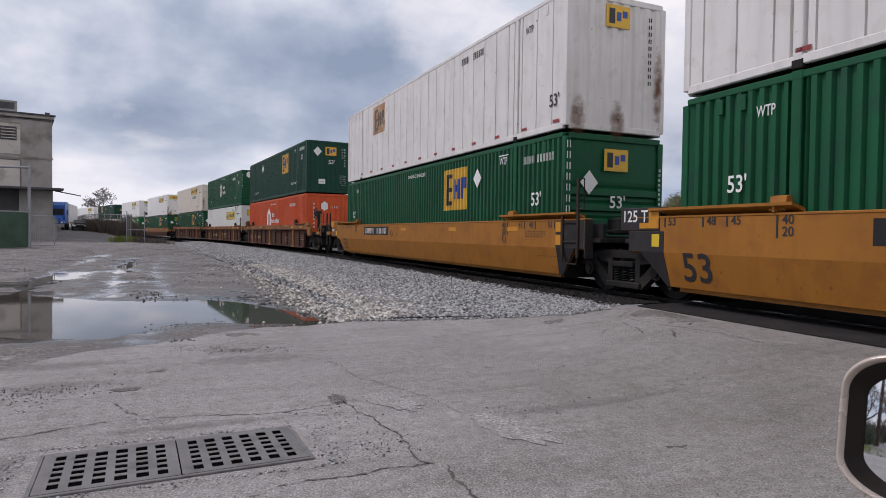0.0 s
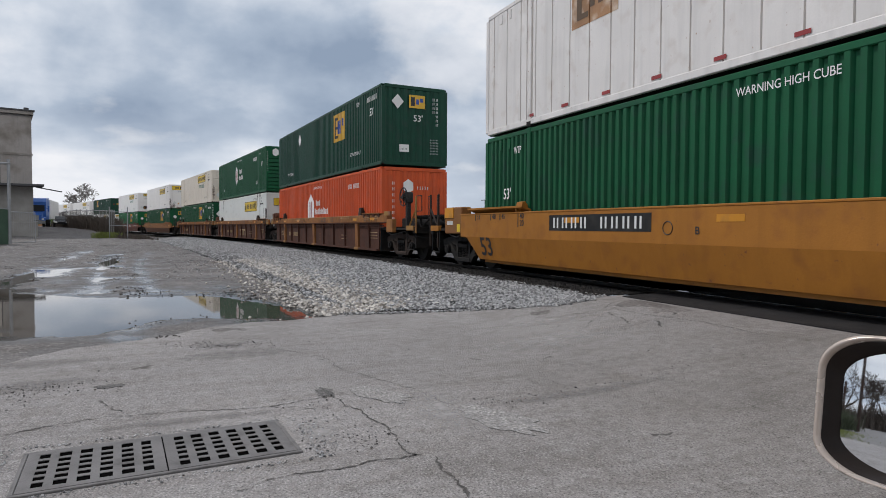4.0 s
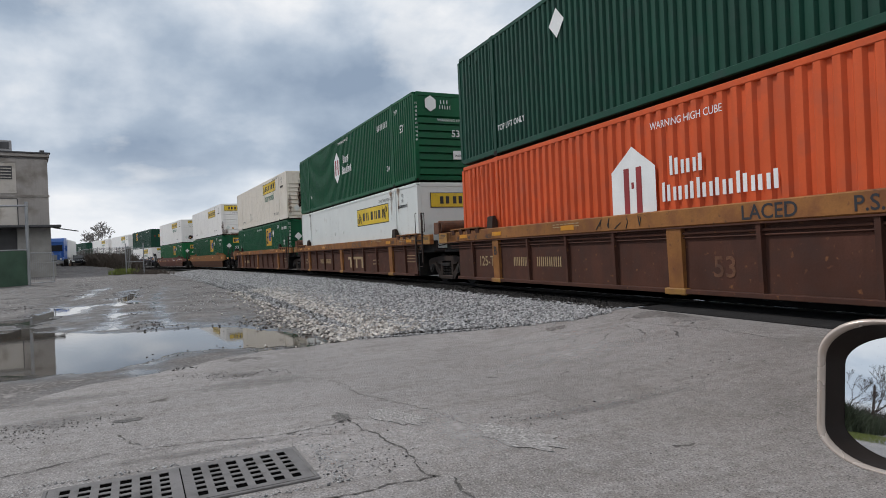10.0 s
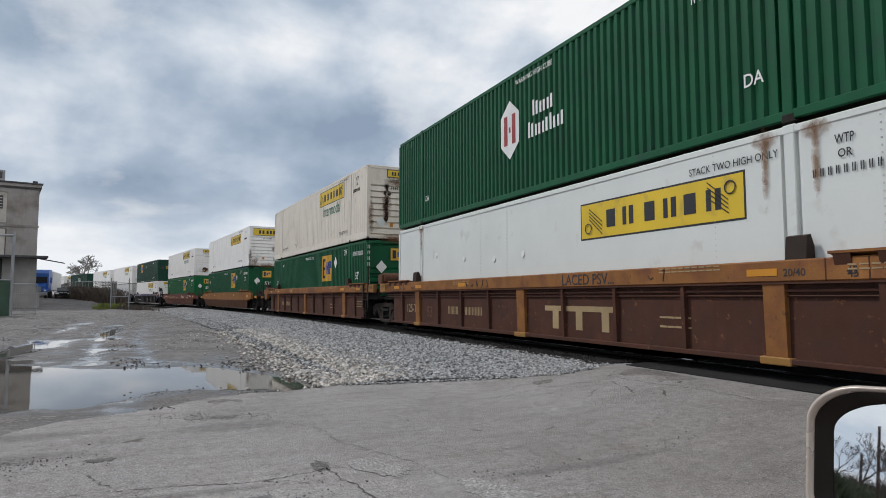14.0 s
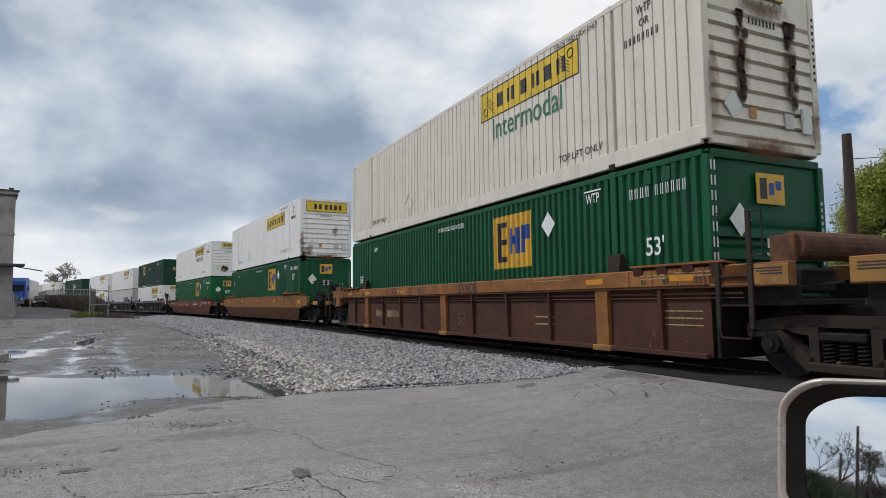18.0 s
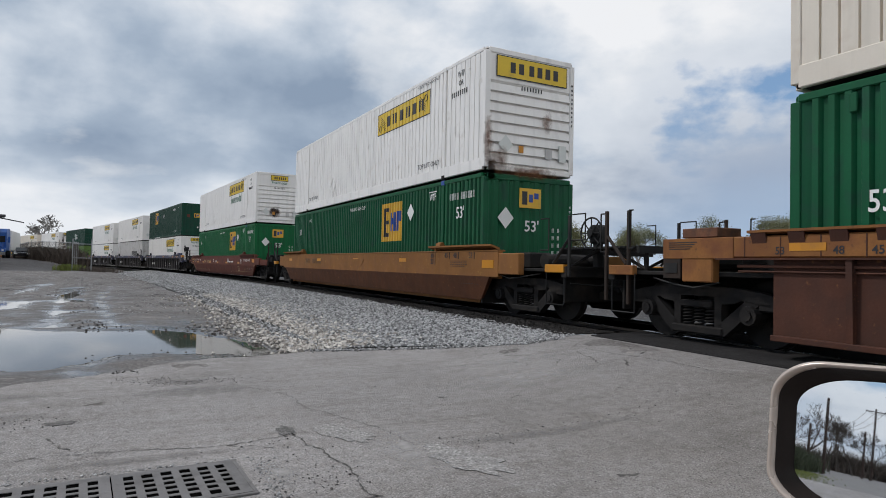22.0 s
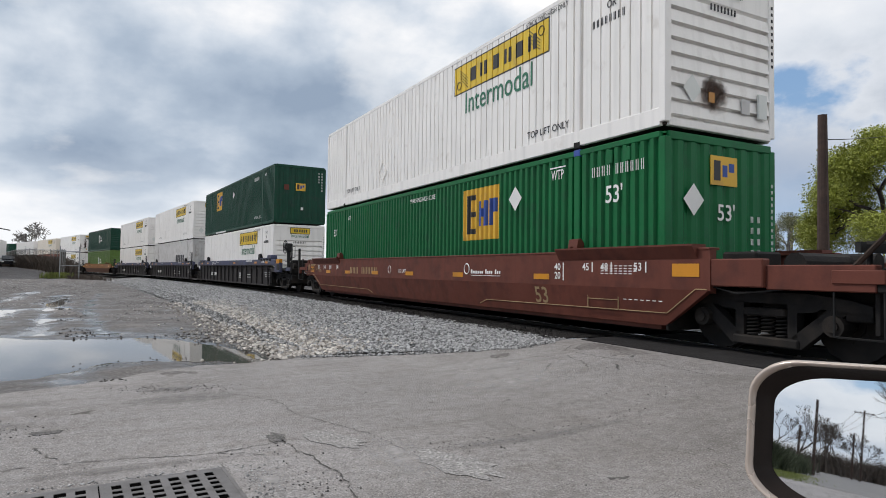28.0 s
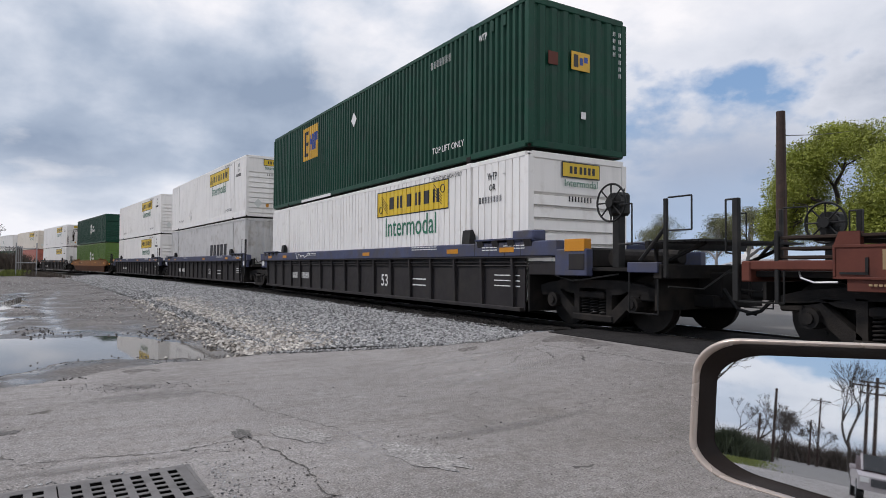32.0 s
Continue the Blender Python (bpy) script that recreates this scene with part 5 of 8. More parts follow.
        if s < 0:
            post = M["brownsteel"] if tone in ("browncar", "yellowcar") else M["black"]
            for d in (0.27, 0.77):
                part("ladder_post", Builder().box(-1.53, -1.49, Y(d - 0.035), Y(d + 0.035), 0.62, 2.14 if d > 0.5 else 1.5, 0.006), post, car)
            for z in (1.30, 0.92):
                part("ladder_rung", Builder().bar((-1.51, Y(0.27), z), (-1.51, Y(0.77), z), 0.014, 6), post, car)
            grab(car, [(-1.51, Y(0.27), 0.66), (-1.51, Y(0.30), 0.5), (-1.51, Y(0.74), 0.5), (-1.51, Y(0.77), 0.66)], post, 0.014, "stirrup_step")
            grab(car, [(-1.51, Y(0.79), 2.12), (-1.51, Y(0.96), 2.12), (-1.51, Y(0.96), 1.55), (-1.51, Y(0.79), 1.55)], M["black"], 0.012, "hand_rail")
            grab(car, [(-1.51, Y(0.27), 1.5), (-1.51, Y(0.27), 2.14), (-1.51, Y(0.36), 2.16)], M["black"], 0.012, "hand_rail")
            if tone == "browncar":
                part("air_reservoir", Builder().bar((-1.02, Y(1.0), 1.68), (0.7, Y(1.05), 1.68), 0.19, 18), M["rust"], car, "rusty air tank")
                part("tank_bracket", Builder().box(-1.1, -1.02, Y(0.75), Y(1.1), 1.46, 1.82, 0.01), M["rust"], car)
            if chord == "yellowcar":
                part("end_panel", Builder().box(-CW - 0.006, -1.40, Y(0.02), Y(0.94), 0.80, 1.345, 0.004), M["blackcar"], car, "black end panel")
                part("end_cap", Builder().box(-CW - 0.005, -1.30, Y(0.952), Y(0.985), 0.62, 1.35, 0.004), M["blackcar"], car)
                part("lower_end_panel", sloped_panel(Y(0.04), Y(0.66), Y(0.0), Y(0.14)), M["blackcar"], car)
                for z in (1.12, 0.86):
                    part("reflective_panel", Builder().box(-CW - 0.012, -CW - 0.004, Y(0.03), Y(0.24), z, z + 0.2), M["reflector"], car)


def well_floor(car, mat):
    part("well_floor", Builder().box(-1.3, 1.3, -HL + 0.05, HL - 0.05, FLOOR - 0.09, FLOOR - 0.005), mat, car)
    for s in (-1, 1):
        part("bulkhead", Builder().box(-1.36, 1.36, s * (HL + 0.08), s * (HL + 0.14), 0.2, 1.05, 0.01), M["steel"], car)


def ribbed_car(tone, chord, free_front, free_rear, label, brake, mark_y=5.2):
    """A well car whose sides are a deep chord over a ribbed plate."""
    car = thing("well_car", label, "rail car", "train cars")
    t, ch = M[tone], M[chord]
    for s in (-1, 1):
        part("side_plate", Builder().box(s * 1.40, s * 1.37, -HL - 0.05, HL + 0.12, 0.22, 1.19), t, car)
        part("conduit", Builder().bar((s * 1.435, -HL - 0.6, 1.085), (s * 1.435, HL + 0.6, 1.085), 0.02, 6), t, car)
        part("conduit", Builder().bar((s * 1.425, -HL - 0.6, 1.02), (s * 1.425, HL + 0.6, 1.02), 0.013, 5), t, car)
        part("bottom_flange", Builder().box(s * 1.49, s * 1.36, -HL - 0.02, HL + 0.1, 0.19, 0.26, 0.008), t, car)
        part("top_chord", Builder().box(s * CW, s * 1.30, -HL - 1.0, HL + 1.0, 1.19, 1.46, 0.018), ch, car)
        part("chord_lip", Builder().box(s * (CW + 0.012), s * 1.36, -HL - 0.9, HL + 0.9, 1.165, 1.188), t, car)
        if tone == "browncar":
            ribs = [(y, abs(y) < 0.2 or abs(abs(y) - 5.95) < 0.1) for y in (-7.25, -5.95, -4.44, -2.92, -1.41, 0.1, 1.56, 3.02, 4.48, 5.95, 7.25)]
        else:
            ribs = [(-HL + 0.25 + 1.0 * i, False) for i in range(17)]
        for y, wide in ribs:
            w = 0.15 if wide else 0.035
            b = Builder().prism([(s * 1.40, 1.165), (s * 1.485, 1.165), (s * 1.46, 0.26), (s * 1.40, 0.26)], 1, y - w, y + w)
            part("rib", b, ch if wide else t, car)
            if wide:
                part("jack_pad", Builder().box(s * 1.505, s * 1.37, y - 0.22, y + 0.22, 0.17, 0.27, 0.012), M["yellowpost"], car)
        for y in (-POST - 0.15, POST + 0.15):
            part("container_guide", Builder().prism([(s * 1.46, 1.46), (s * 1.30, 1.46), (s * 1.30, 1.62), (s * 1.36, 1.76), (s * 1.43, 1.74)], 1, y - 0.14, y + 0.14), M["black"] if tone == "blackcar" else M["brownsteel"], car)
        for a, b_ in ((-HL - 0.4, -POST - 0.6), (POST + 0.6, HL + 0.4)):
            part("end_ledge", Builder().prism([(s * 1.30, 1.462), (s * 1.53, 1.50), (s * 1.53, 1.53), (s * 1.30, 1.50)], 1, a, b_), ch, car)
            for q in range(4):
                gy = a + 0.15 + (b_ - a - 0.3) * q / 3
                part("ledge_gusset", Builder().prism([(s * 1.488, 1.46), (s * 1.525, 1.50), (s * 1.488, 1.36)], 1, gy - 0.10, gy + 0.10), t, car)
                part("chord_joint", Builder().box(s * (CW + 0.003), s * (CW - 0.01), gy + 0.2, gy + 0.215, 1.20, 1.45), t, car)
        for y in (-7.7, -5.8, 2.9 if tone == "browncar" else -1.4, 5.83, 7.71):
            part("reflector", Builder().box(s * (CW + 0.006), s * (CW - 0.01), y - 0.22, y + 0.22, 1.27, 1.36), M["reflector"], car)
    # lines of fine stencilling on the near side
    for y, z, n in ((-7.6, 1.36, 5), (-6.9, 1.34, 4), (-4.0, 1.40, 9), (3.4, 1.36, 7)):
        b = Builder()
        for i in range(n):
            b.box(-CW - 0.005, -CW + 0.01, y - i * 0.13 - 0.10, y - i * 0.13, z + 0.02, z + 0.038)
            b.box(-CW - 0.005, -CW + 0.01, y - i * 0.13 - 0.11, y - i * 0.13, z - 0.03, z - 0.012)
        part("stencil", b, M["tanink"] if tone == "browncar" else M["whiteink"], car, kind="stuff")
    for y, z, n, h in ((mark_y, 0.66, 4, 0.2), (mark_y - 1.0, 0.66, 6, 0.2), (-3.9, 0.7, 4, 0.09), (-3.9, 0.56, 4, 0.09), (-7.2, 0.84, 5, 0.06), (-7.2, 0.74, 5, 0.06), (-7.2, 0.64, 5, 0.06)):
        b = Builder()
        for i in range(n):
            hh = h / 2 if h > 0.1 else h * 0.16
            for a, ww in ((0.0, 0.035), (0.075, 0.035)) if h > 0.1 else ((0.0, 0.145),):
                b.box(-1.406, -1.39, y - i * 0.16 - a - ww, y - i * 0.16 - a, z - hh, z + hh)
        part("stencil", b, M["tanink"] if tone == "browncar" else M["whiteink"], car, kind="stuff")
    if tone == "blackcar":
        part("lettering", letters("53", 0.42), M["whiteink"], car, at=Matrix.Translation((-1.408, -2.39, 0.62)) @ SIDE_TEXT, kind="stuff")
    if tone == "browncar":
        for y, body in ((-8.01, "53"), (-7.41, "48"), (-6.96, "45"), (8.05, "53"), (7.35, "48"), (6.94, "45"), (6.27, "40|20")):
            part("lettering", letters(body, 0.13), M["ink"], car, at=Matrix.Translation((-CW - 0.004, y, 1.27)) @ SIDE_TEXT, kind="stuff")
    well_floor(car, t)
    end_gear(car, -1, free_front, tone, chord, brake)
    end_gear(car, 1, free_rear, tone, chord, False)
    return car


def smooth_car(tone, free_front, free_rear, label, brake, ink="ink", ends=None):
    """A well car with plain plate sides, sloped in below and cut on a slant at both ends."""
    car = thing("well_car", label, "rail car", "train cars")
    t, k = M[tone], M[ink]
    for s in (-1, 1):
        part("upper_side", Builder().prism([(s * CW, 1.36), (s * 1.37, 1.36), (s * 1.37, 0.76), (s * CW, 0.80)], 1, -HL - 0.95, HL + 0.95), t, car)
        v = []
        far = 0.92 if tone == "redcar" else 0.62
        for y0, y1, x, z in ((-HL - far, HL + far, CW, 0.80), (-HL - 0.1, HL + 0.1, 1.37, 0.27), (-HL - 0.1, HL + 0.1, 1.31, 0.27), (-HL - far, HL + far, 1.38, 0.80)):
            v += [(s * x, y0, z), (s * x, y1, z)]
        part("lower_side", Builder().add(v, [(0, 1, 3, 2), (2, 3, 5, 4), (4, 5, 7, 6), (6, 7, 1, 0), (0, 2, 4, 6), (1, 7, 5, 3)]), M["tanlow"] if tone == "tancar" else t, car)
        part("top_flange", Builder().box(s * (CW + 0.01), s * 1.30, -HL - 0.95, HL + 0.95, 1.34, 1.375, 0.008), t, car)
        for a, b_ in ((-HL - 0.75, -POST + 0.2), (POST - 0.2, HL + (0.42 if tone == "yellowcar" else 0.75))):
            if tone == "redcar":
                part("end_ledge", Builder().prism([(s * 1.33, 1.378), (s * 1.495, 1.225), (s * 1.60, 1.40), (s * 1.60, 1.425), (s * 1.33, 1.425)], 1, a, b_), t, car)
                continue
            part("end_ledge", Builder().prism([(s * 1.32, 1.376), (s * 1.56, 1.46), (s * 1.56, 1.50), (s * 1.32, 1.43)], 1, a, b_), t, car)
        for y in (-POST - 0.1, POST + 0.1):
            part("ledge_gusset", Builder().box(s * 1.33, s * 1.52, y - 0.02, y + 0.02, 1.38, 1.46), t, car)
            part("container_guide", Builder().prism([(s * 1.46, 1.40), (s * 1.30, 1.40), (s * 1.30, 1.52), (s * 1.36, 1.60), (s * 1.43, 1.58)], 1, y - 0.12, y + 0.12), t, car)
        spots, rz = {"redcar": ((-5.38, -2.28, 0.3, 2.7, 5.1, 7.1), 0.89), "yellowcar": ((-6.4, -3.18, 0.6, 4.2), 1.13)}.get(tone, ((-4.2, -0.46, 3.6, 7.78), 1.10))
        for y in spots:
            part("reflector", Builder().box(s * (CW + 0.006), s * (CW - 0.01), y - 0.23, y + 0.23, rz, rz + 0.1), M["reflector"], car)
        part("end_plate", Builder().box(s * (CW + 0.008), s * (CW - 0.02), -HL - 0.78, -HL - 0.32, 0.98, 1.16), M["reflector"] if tone != "yellowcar" else M["black"], car)
    b = Builder()
    for y, z, n, w, h in ((-6.95, 1.13, 8, 0.06, 0.014), (-6.95, 1.09, 8, 0.06, 0.014), (-6.95, 1.05, 8, 0.06, 0.014), (-6.95, 1.01, 7, 0.06, 0.014), (-7.4, 0.66, 7, 0.07, 0.014), (-7.4, 0.62, 7, 0.07, 0.014)):
        for i in range(n):
            x = CW + 0.005 if z > 0.8 else 1.45
            b.box(-x, -x + 0.015, y - i * (w * 1.7) - w, y - i * (w * 1.7), z - h / 2, z + h / 2)
    part("stencil", b, k, car, kind="stuff")
    up_ = 0.15 if tone == "redcar" else 0.0
    for y, body, z in ((-7.9, "53", 1.26), (-7.18, "48", 1.26), (-6.74, "45", 1.26), (-6.0, "40", 1.26), (-6.0, "20", 1.11)):
        part("lettering", letters(body, 0.17), k, car, at=Matrix.Translation((-CW - 0.006, y + up_, z - up_)) @ SIDE_TEXT, kind="stuff")
        part("tick", Builder().box(-CW - 0.006, -CW, y + up_ - 0.17, y + up_ - 0.145, z - up_ - 0.08, z - up_ + 0.08), k, car)
    if tone == "tancar":
        part("reinforcing_plate", Builder().prism([(1.3, 1.17), (-1.24, 1.17), (-0.97, 0.95), (0.77, 0.95)], 0, -CW - 0.012, -CW), t, car)
    if tone == "yellowcar":
        for y, body, z in ((8.02, "53", 1.28), (7.24, "48", 1.28), (6.8, "45", 1.28), (6.0, "40", 1.28), (6.0, "20", 1.13)):
            part("lettering", letters(body, 0.17), k, car, at=Matrix.Translation((-CW - 0.006, y, z)) @ SIDE_TEXT, kind="stuff")
            part("tick", Builder().box(-CW - 0.006, -CW, y + 0.145, y + 0.17, z - 0.08, z + 0.08), k, car)
        part("lettering", letters("B", 0.16), k, car, at=Matrix.Translation((-CW - 0.006, 1.17, 1.0)) @ SIDE_TEXT)
        part("test_ring", Builder().ring((-CW - 0.004, -6.02, 0.95), (1, 0, 0), 0.08, 0.008, 18, 4), k, car)
    if tone == "redcar":
        for y, body in ((8.14, "53"), (7.47, "48"), (6.82, "45"), (6.07, "40")):
            part("lettering", letters(body, 0.16), k, car, at=Matrix.Translation((-CW - 0.006, y, 1.1)) @ SIDE_TEXT, kind="stuff")
            part("tick", Builder().box(-CW - 0.006, -CW, y + 0.14, y + 0.16, 1.02, 1.18), k, car)
        part("emblem_ring", Builder().ring((-CW - 0.004, -2.68, 1.07), (1, 0, 0), 0.11, 0.014, 18, 4), k, car)
        b = Builder()
        for i in range(16):
            if i not in (7, 12):
                b.box(-CW - 0.005, -CW, -2.86 - i * 0.074 - 0.05, -2.86 - i * 0.074, 0.97, 1.03 + (0.03 if i in (0, 8, 13) else 0.0))
        b.box(-CW - 0.005, -CW, -4.02, -2.86, 0.925, 0.935)
        part("name_mark", b, k, car, kind="stuff")
    b = Builder()
    for i, w in enumerate((0.24, 0.22, 0.24, 0.0, 0.2, 0.2, 0.2, 0.2, 0.2)):
        if w:
            y = 4.82 - i * 0.26
            for a in (0.0, 0.115):
                b.box(-CW - 0.005, -CW, y - a - 0.05, y - a, 0.9, 1.1)
    if ink != "ink":
        part("reporting_mark", b, M["tanink"], car, kind="stuff")
        seam = Builder()
        for e in (-1, 1):
            seam.path([(-1.496, e * (HL + 0.9), 0.815), (-1.496, e * (HL + 0.72), 0.815), (-1.42, e * (HL + 0.16), 0.455), (-1.412, e * 3.4, 0.43), (-1.39, e * 3.1, 0.34)], 0.008, 4)
        part("weld_seam", seam, M["tanink"], car)
    else:
        if tone != "yellowcar":
            b3 = Builder()
            for i in range(9):
                if i != 3:
                    for a in (0.0, 0.11):
                        b3.box(-CW - 0.005, -CW, 5.4 - i * 0.24 - a - 0.04, 5.4 - i * 0.24 - a, 1.0, 1.2)
            part("reporting_mark", b3, M["brownink"], car, kind="stuff")
        else:
            part("mark_panel", Builder().box(-CW - 0.004, -CW, 2.1, 4.95, 0.98, 1.28), M["black"], car)
            b2 = Builder()
            for i in range(9):
                if i != 4:
                    y = 4.8 - i * 0.29
                    for a in (0.0, 0.12):
                        b2.box(-CW - 0.008, -CW, y - a - 0.045, y - a, 1.03, 1.23)
            part("reporting_mark", b2, M["whiteink"], car, kind="stuff")
    if tone != "tancar":
        part("round_mark", Builder().ring((-CW - 0.004, 1.75 if ink == "ink" else 1.6, 1.04), (1, 0, 0), 0.10, 0.008, 20, 4), k, car)
    well_floor(car, t)
    end_gear(car, -1, free_front, ends or tone, tone, brake)
    end_gear(car, 1, free_rear, ends or tone, tone, False)
    return car


# ---- ground ----
def smooth(a, b, x):
    u = min(1.0, max(0.0, (x - a) / (b - a)))
    return u * u * (3 - 2 * u)


WATER = -0.045
SHORE = [(-7, 9.9), (-2.2, 9.25), (-1.55, 8.95), (-0.95, 8.9), (-0.5, 9.3), (-0.2, 9.85), (0.45, 9.85), (1.05, 9.5), (1.65, 9.2), (2.0, 9.3), (1.9, 10.2), (1.5, 11.4), (1.0, 12.5), (0.4, 13.3), (-0.5, 13.4), (-1.4, 13.5), (-2.5, 14.6), (-3.6, 15.2), (-7, 15.8)]
DIPS = [(-3.1, 20.6, 0.75, 2.6, 0.075), (-2.15, 26.0, 0.45, 2.6, 0.07), (-1.45, 18.4, 0.5, 0.8, 0.05), (-1.7, 22.8, 0.35, 0.8, 0.06), (-4.6, 17.4, 1.6, 0.9, 0.06), (-4.2, 36.0, 0.7, 4.0, 0.06), (-5.4, 48.0, 0.6, 4.0, 0.06), (-2.6, 31.5, 0.35, 2.6, 0.06)]


def shore_distance(x, y):
    """Metres from the shore of the large puddle; negative over the water."""
    best, inside = 1e9, False
    for (x0, y0), (x1, y1) in zip(SHORE, SHORE[1:] + SHORE[:1]):
        dx, dy = x1 - x0, y1 - y0
        u = min(1.0, max(0.0, ((x - x0) * dx + (y - y0) * dy) / (dx * dx + dy * dy)))
        best = min(best, math.hypot(x - x0 - u * dx, y - y0 - u * dy))
        if (y0 > y) != (y1 > y) and x < dx * (y - y0) / dy + x0:
            inside = not inside
    return -best if inside else best


def ground_z(x, y, fine=True):
    d = x - (line_x(y) - TRACK_X)
    z = 0.22 * smooth(2.6, 6.6, d)
    if y > 7.6 and fine:
        z -= 0.32 * smooth(7.6, 8.8, y) * smooth(1.9, 3.4, d)
    z += 1.15 * smooth(30, 105, y) * smooth(5.5, -2.0, d) 
    if y > 7.6 and fine:
        z += 0.30 * smooth(7.6, 8.8, y) * smooth(10.5, 13.0, d)
    if fine:
        for cx, cy, rx, ry, dep in DIPS:
            q = ((x - cx) / rx) ** 2 + ((y - cy) / ry) ** 2
            if q < 2.5:
                z -= dep * math.exp(-q * 1.4)
        rough = noise.noise(Vector((x * 0.9, y * 0.6, 0))) + 0.5 * noise.noise(Vector((x * 3.1, y * 2.3, 4)))
        k = 1.0
        if 6.0 < y < 24 and -9 < x < 5:
            w = shore_distance(x, y) + 0.16 * noise.noise(Vector((x * 1.7, y * 1.3, 7))) + 0.06 * noise.noise(Vector((x * 6, y * 5, 2)))
            far = smooth(12.0, 14.5, y)
            k = smooth(0.2, 1.6 + 2.6 * far, w)
            flat = WATER + (0.012 + 0.014 * min(1.0, w) if w > 0 else -0.05 * min(1.0, -w / 0.5))
            z = flat + (z - flat) * k + 0.010 * (1 - k) * smooth(0.0, 0.5, w) * rough
        if y > 5 and d < 6.5:
            z += 0.03 * k * rough
        if 14 < y < 60 and d < 3.0:
            lane = x + 2.3 + 0.045 * (y - 14)
            for off in (-0.85, 0.85, 1.9):
                z -= 0.03 * math.exp(-((lane - off - 0.25 * math.sin(y * 0.21)) / 0.2) ** 2)
    return z


def sheet(xs, ys, fn):
    b = Builder()
    nx = len(xs)
    v = [(x, y, fn(x, y)) for y in ys for x in xs]
    f = [(j * nx + i, j * nx + i + 1, (j + 1) * nx + i + 1, (j + 1) * nx + i) for j in range(len(ys) - 1) for i in range(nx - 1)]
    return b.add(v, f)


xs = [-1500, -700, -350, -180, -100, -60, -35, -22, -15, -11] + [round(-9 + 0.14 * i, 3) for i in range(120)] + [8.4, 10, 13, 17, 24, 35, 60, 110, 200, 400, 800, 1500]
ys = [-1500, -700, -300, -120, -60, -30, -15, -6, 0, 3, 5] + [round(6 + 0.16 * i, 3) for i in range(110)] + [round(24 + 0.6 * i, 2) for i in range(45)] + [52, 56, 60, 66, 72, 80, 90, 100, 115, 140, 180, 250, 400, 700, 1500]
ground = part("ground", sheet(xs, ys, lambda x, y: ground_z(x, y) - (0.03 if y < 6.2 and abs(x) < 9 else 0.0)).mesh("ground", True), M["dirt"])
tagged(ground, "rutted grey gravel and dirt ground", "ground", kind="structure")

puddles = part("water", sheet([-9 + 0.5 * i for i in range(27)], [7.6 + 0.5 * i for i in range(45)], lambda x, y: WATER).mesh("water"), M["water"])
tagged(puddles, "still muddy rainwater standing in the ruts", "puddle", kind="structure")

# paved apron of the crossing, with a broken edge
APRON = [(6.7, 8.2), (6.2, 8.12), (5.9, 8.0), (5.15, 7.93), (4.6, 8.2), (4.1, 8.45), (3.2, 8.95), (2.41, 9.2), (1.67, 8.9), (1.0, 8.85), (0.4, 8.62), (-0.15, 8.08), (-0.6, 7.84), (-1.08, 7.6), (-1.45, 7.12), (-1.7, 6.7), (-3.2, 6.5), (-6, 6.5), (-40, 6.3), (-40, -7), (6.68, -7), (6.6, -2), (6.54, 2), (6.56, 4.3), (6.62, 5.1), (6.54, 5.8), (6.6, 6.8), (6.66, 7.5)]


def apron_inside(x, y):
    c = False
    for (x0, y0), (x1, y1) in zip(APRON, APRON[1:] + APRON[:1]):
        if (y0 > y) != (y1 > y) and x < (x1 - x0) * (y - y0) / (y1 - y0) + x0:
            c = not c
    return c


def apron_mesh():
    rnd = random.Random(3)
    edge = []
    for i, (a, b) in enumerate(zip(APRON, APRON[1:] + APRON[:1])):
        n = max(1, int(math.dist(a, b) / 0.12)) if max(abs(a[0]), abs(b[0])) < 8 else 8
        for k in range(n):
            u = k / n
            j = 0.035 if n > 1 and max(abs(a[0]), abs(b[0])) < 8 else 0
            edge.append((a[0] + (b[0] - a[0]) * u + rnd.uniform(-j, j), a[1] + (b[1] - a[1]) * u + rnd.uniform(-j, j)))
    bm = bmesh.new()
    vs = [bm.verts.new((x, y, 0)) for x, y in edge]
    face = bm.faces.new(vs)
    bmesh.ops.triangulate(bm, faces=[face])
    for axis, stops in ((0, [-20, -10, -6, -4, -2] + [0.5 * i for i in range(0, 13)]), (1, [0, 2, 4, 6, 7, 8])):
        for st in stops:
            no = (1, 0, 0) if axis == 0 else (0, 1, 0)
            bmesh.ops.bisect_plane(bm, geom=bm.verts[:] + bm.edges[:] + bm.faces[:], plane_co=tuple(st * c for c in no), plane_no=no)
    r = bmesh.ops.extrude_face_region(bm, geom=bm.faces[:])
    low = [e for e in r["geom"] if isinstance(e, bmesh.types.BMVert)]
    for v in bm.verts:
        v.co.z = ground_z(v.co.x, v.co.y, False) + 0.012
    for v in low:
        v.co.z -= 0.14
    bmesh.ops.recalc_face_normals(bm, faces=bm.faces)
    me = bpy.data.meshes.new("pavement")
    bm.to_mesh(me)
    bm.free()
    return me


apron = part("pavement", apron_mesh(), M["concrete"])
tagged(apron, "cracked grey concrete and asphalt apron before the crossing", "pavement", kind="structure")


def top_z(x, y):
    return ground_z(x, y, False) + 0.012


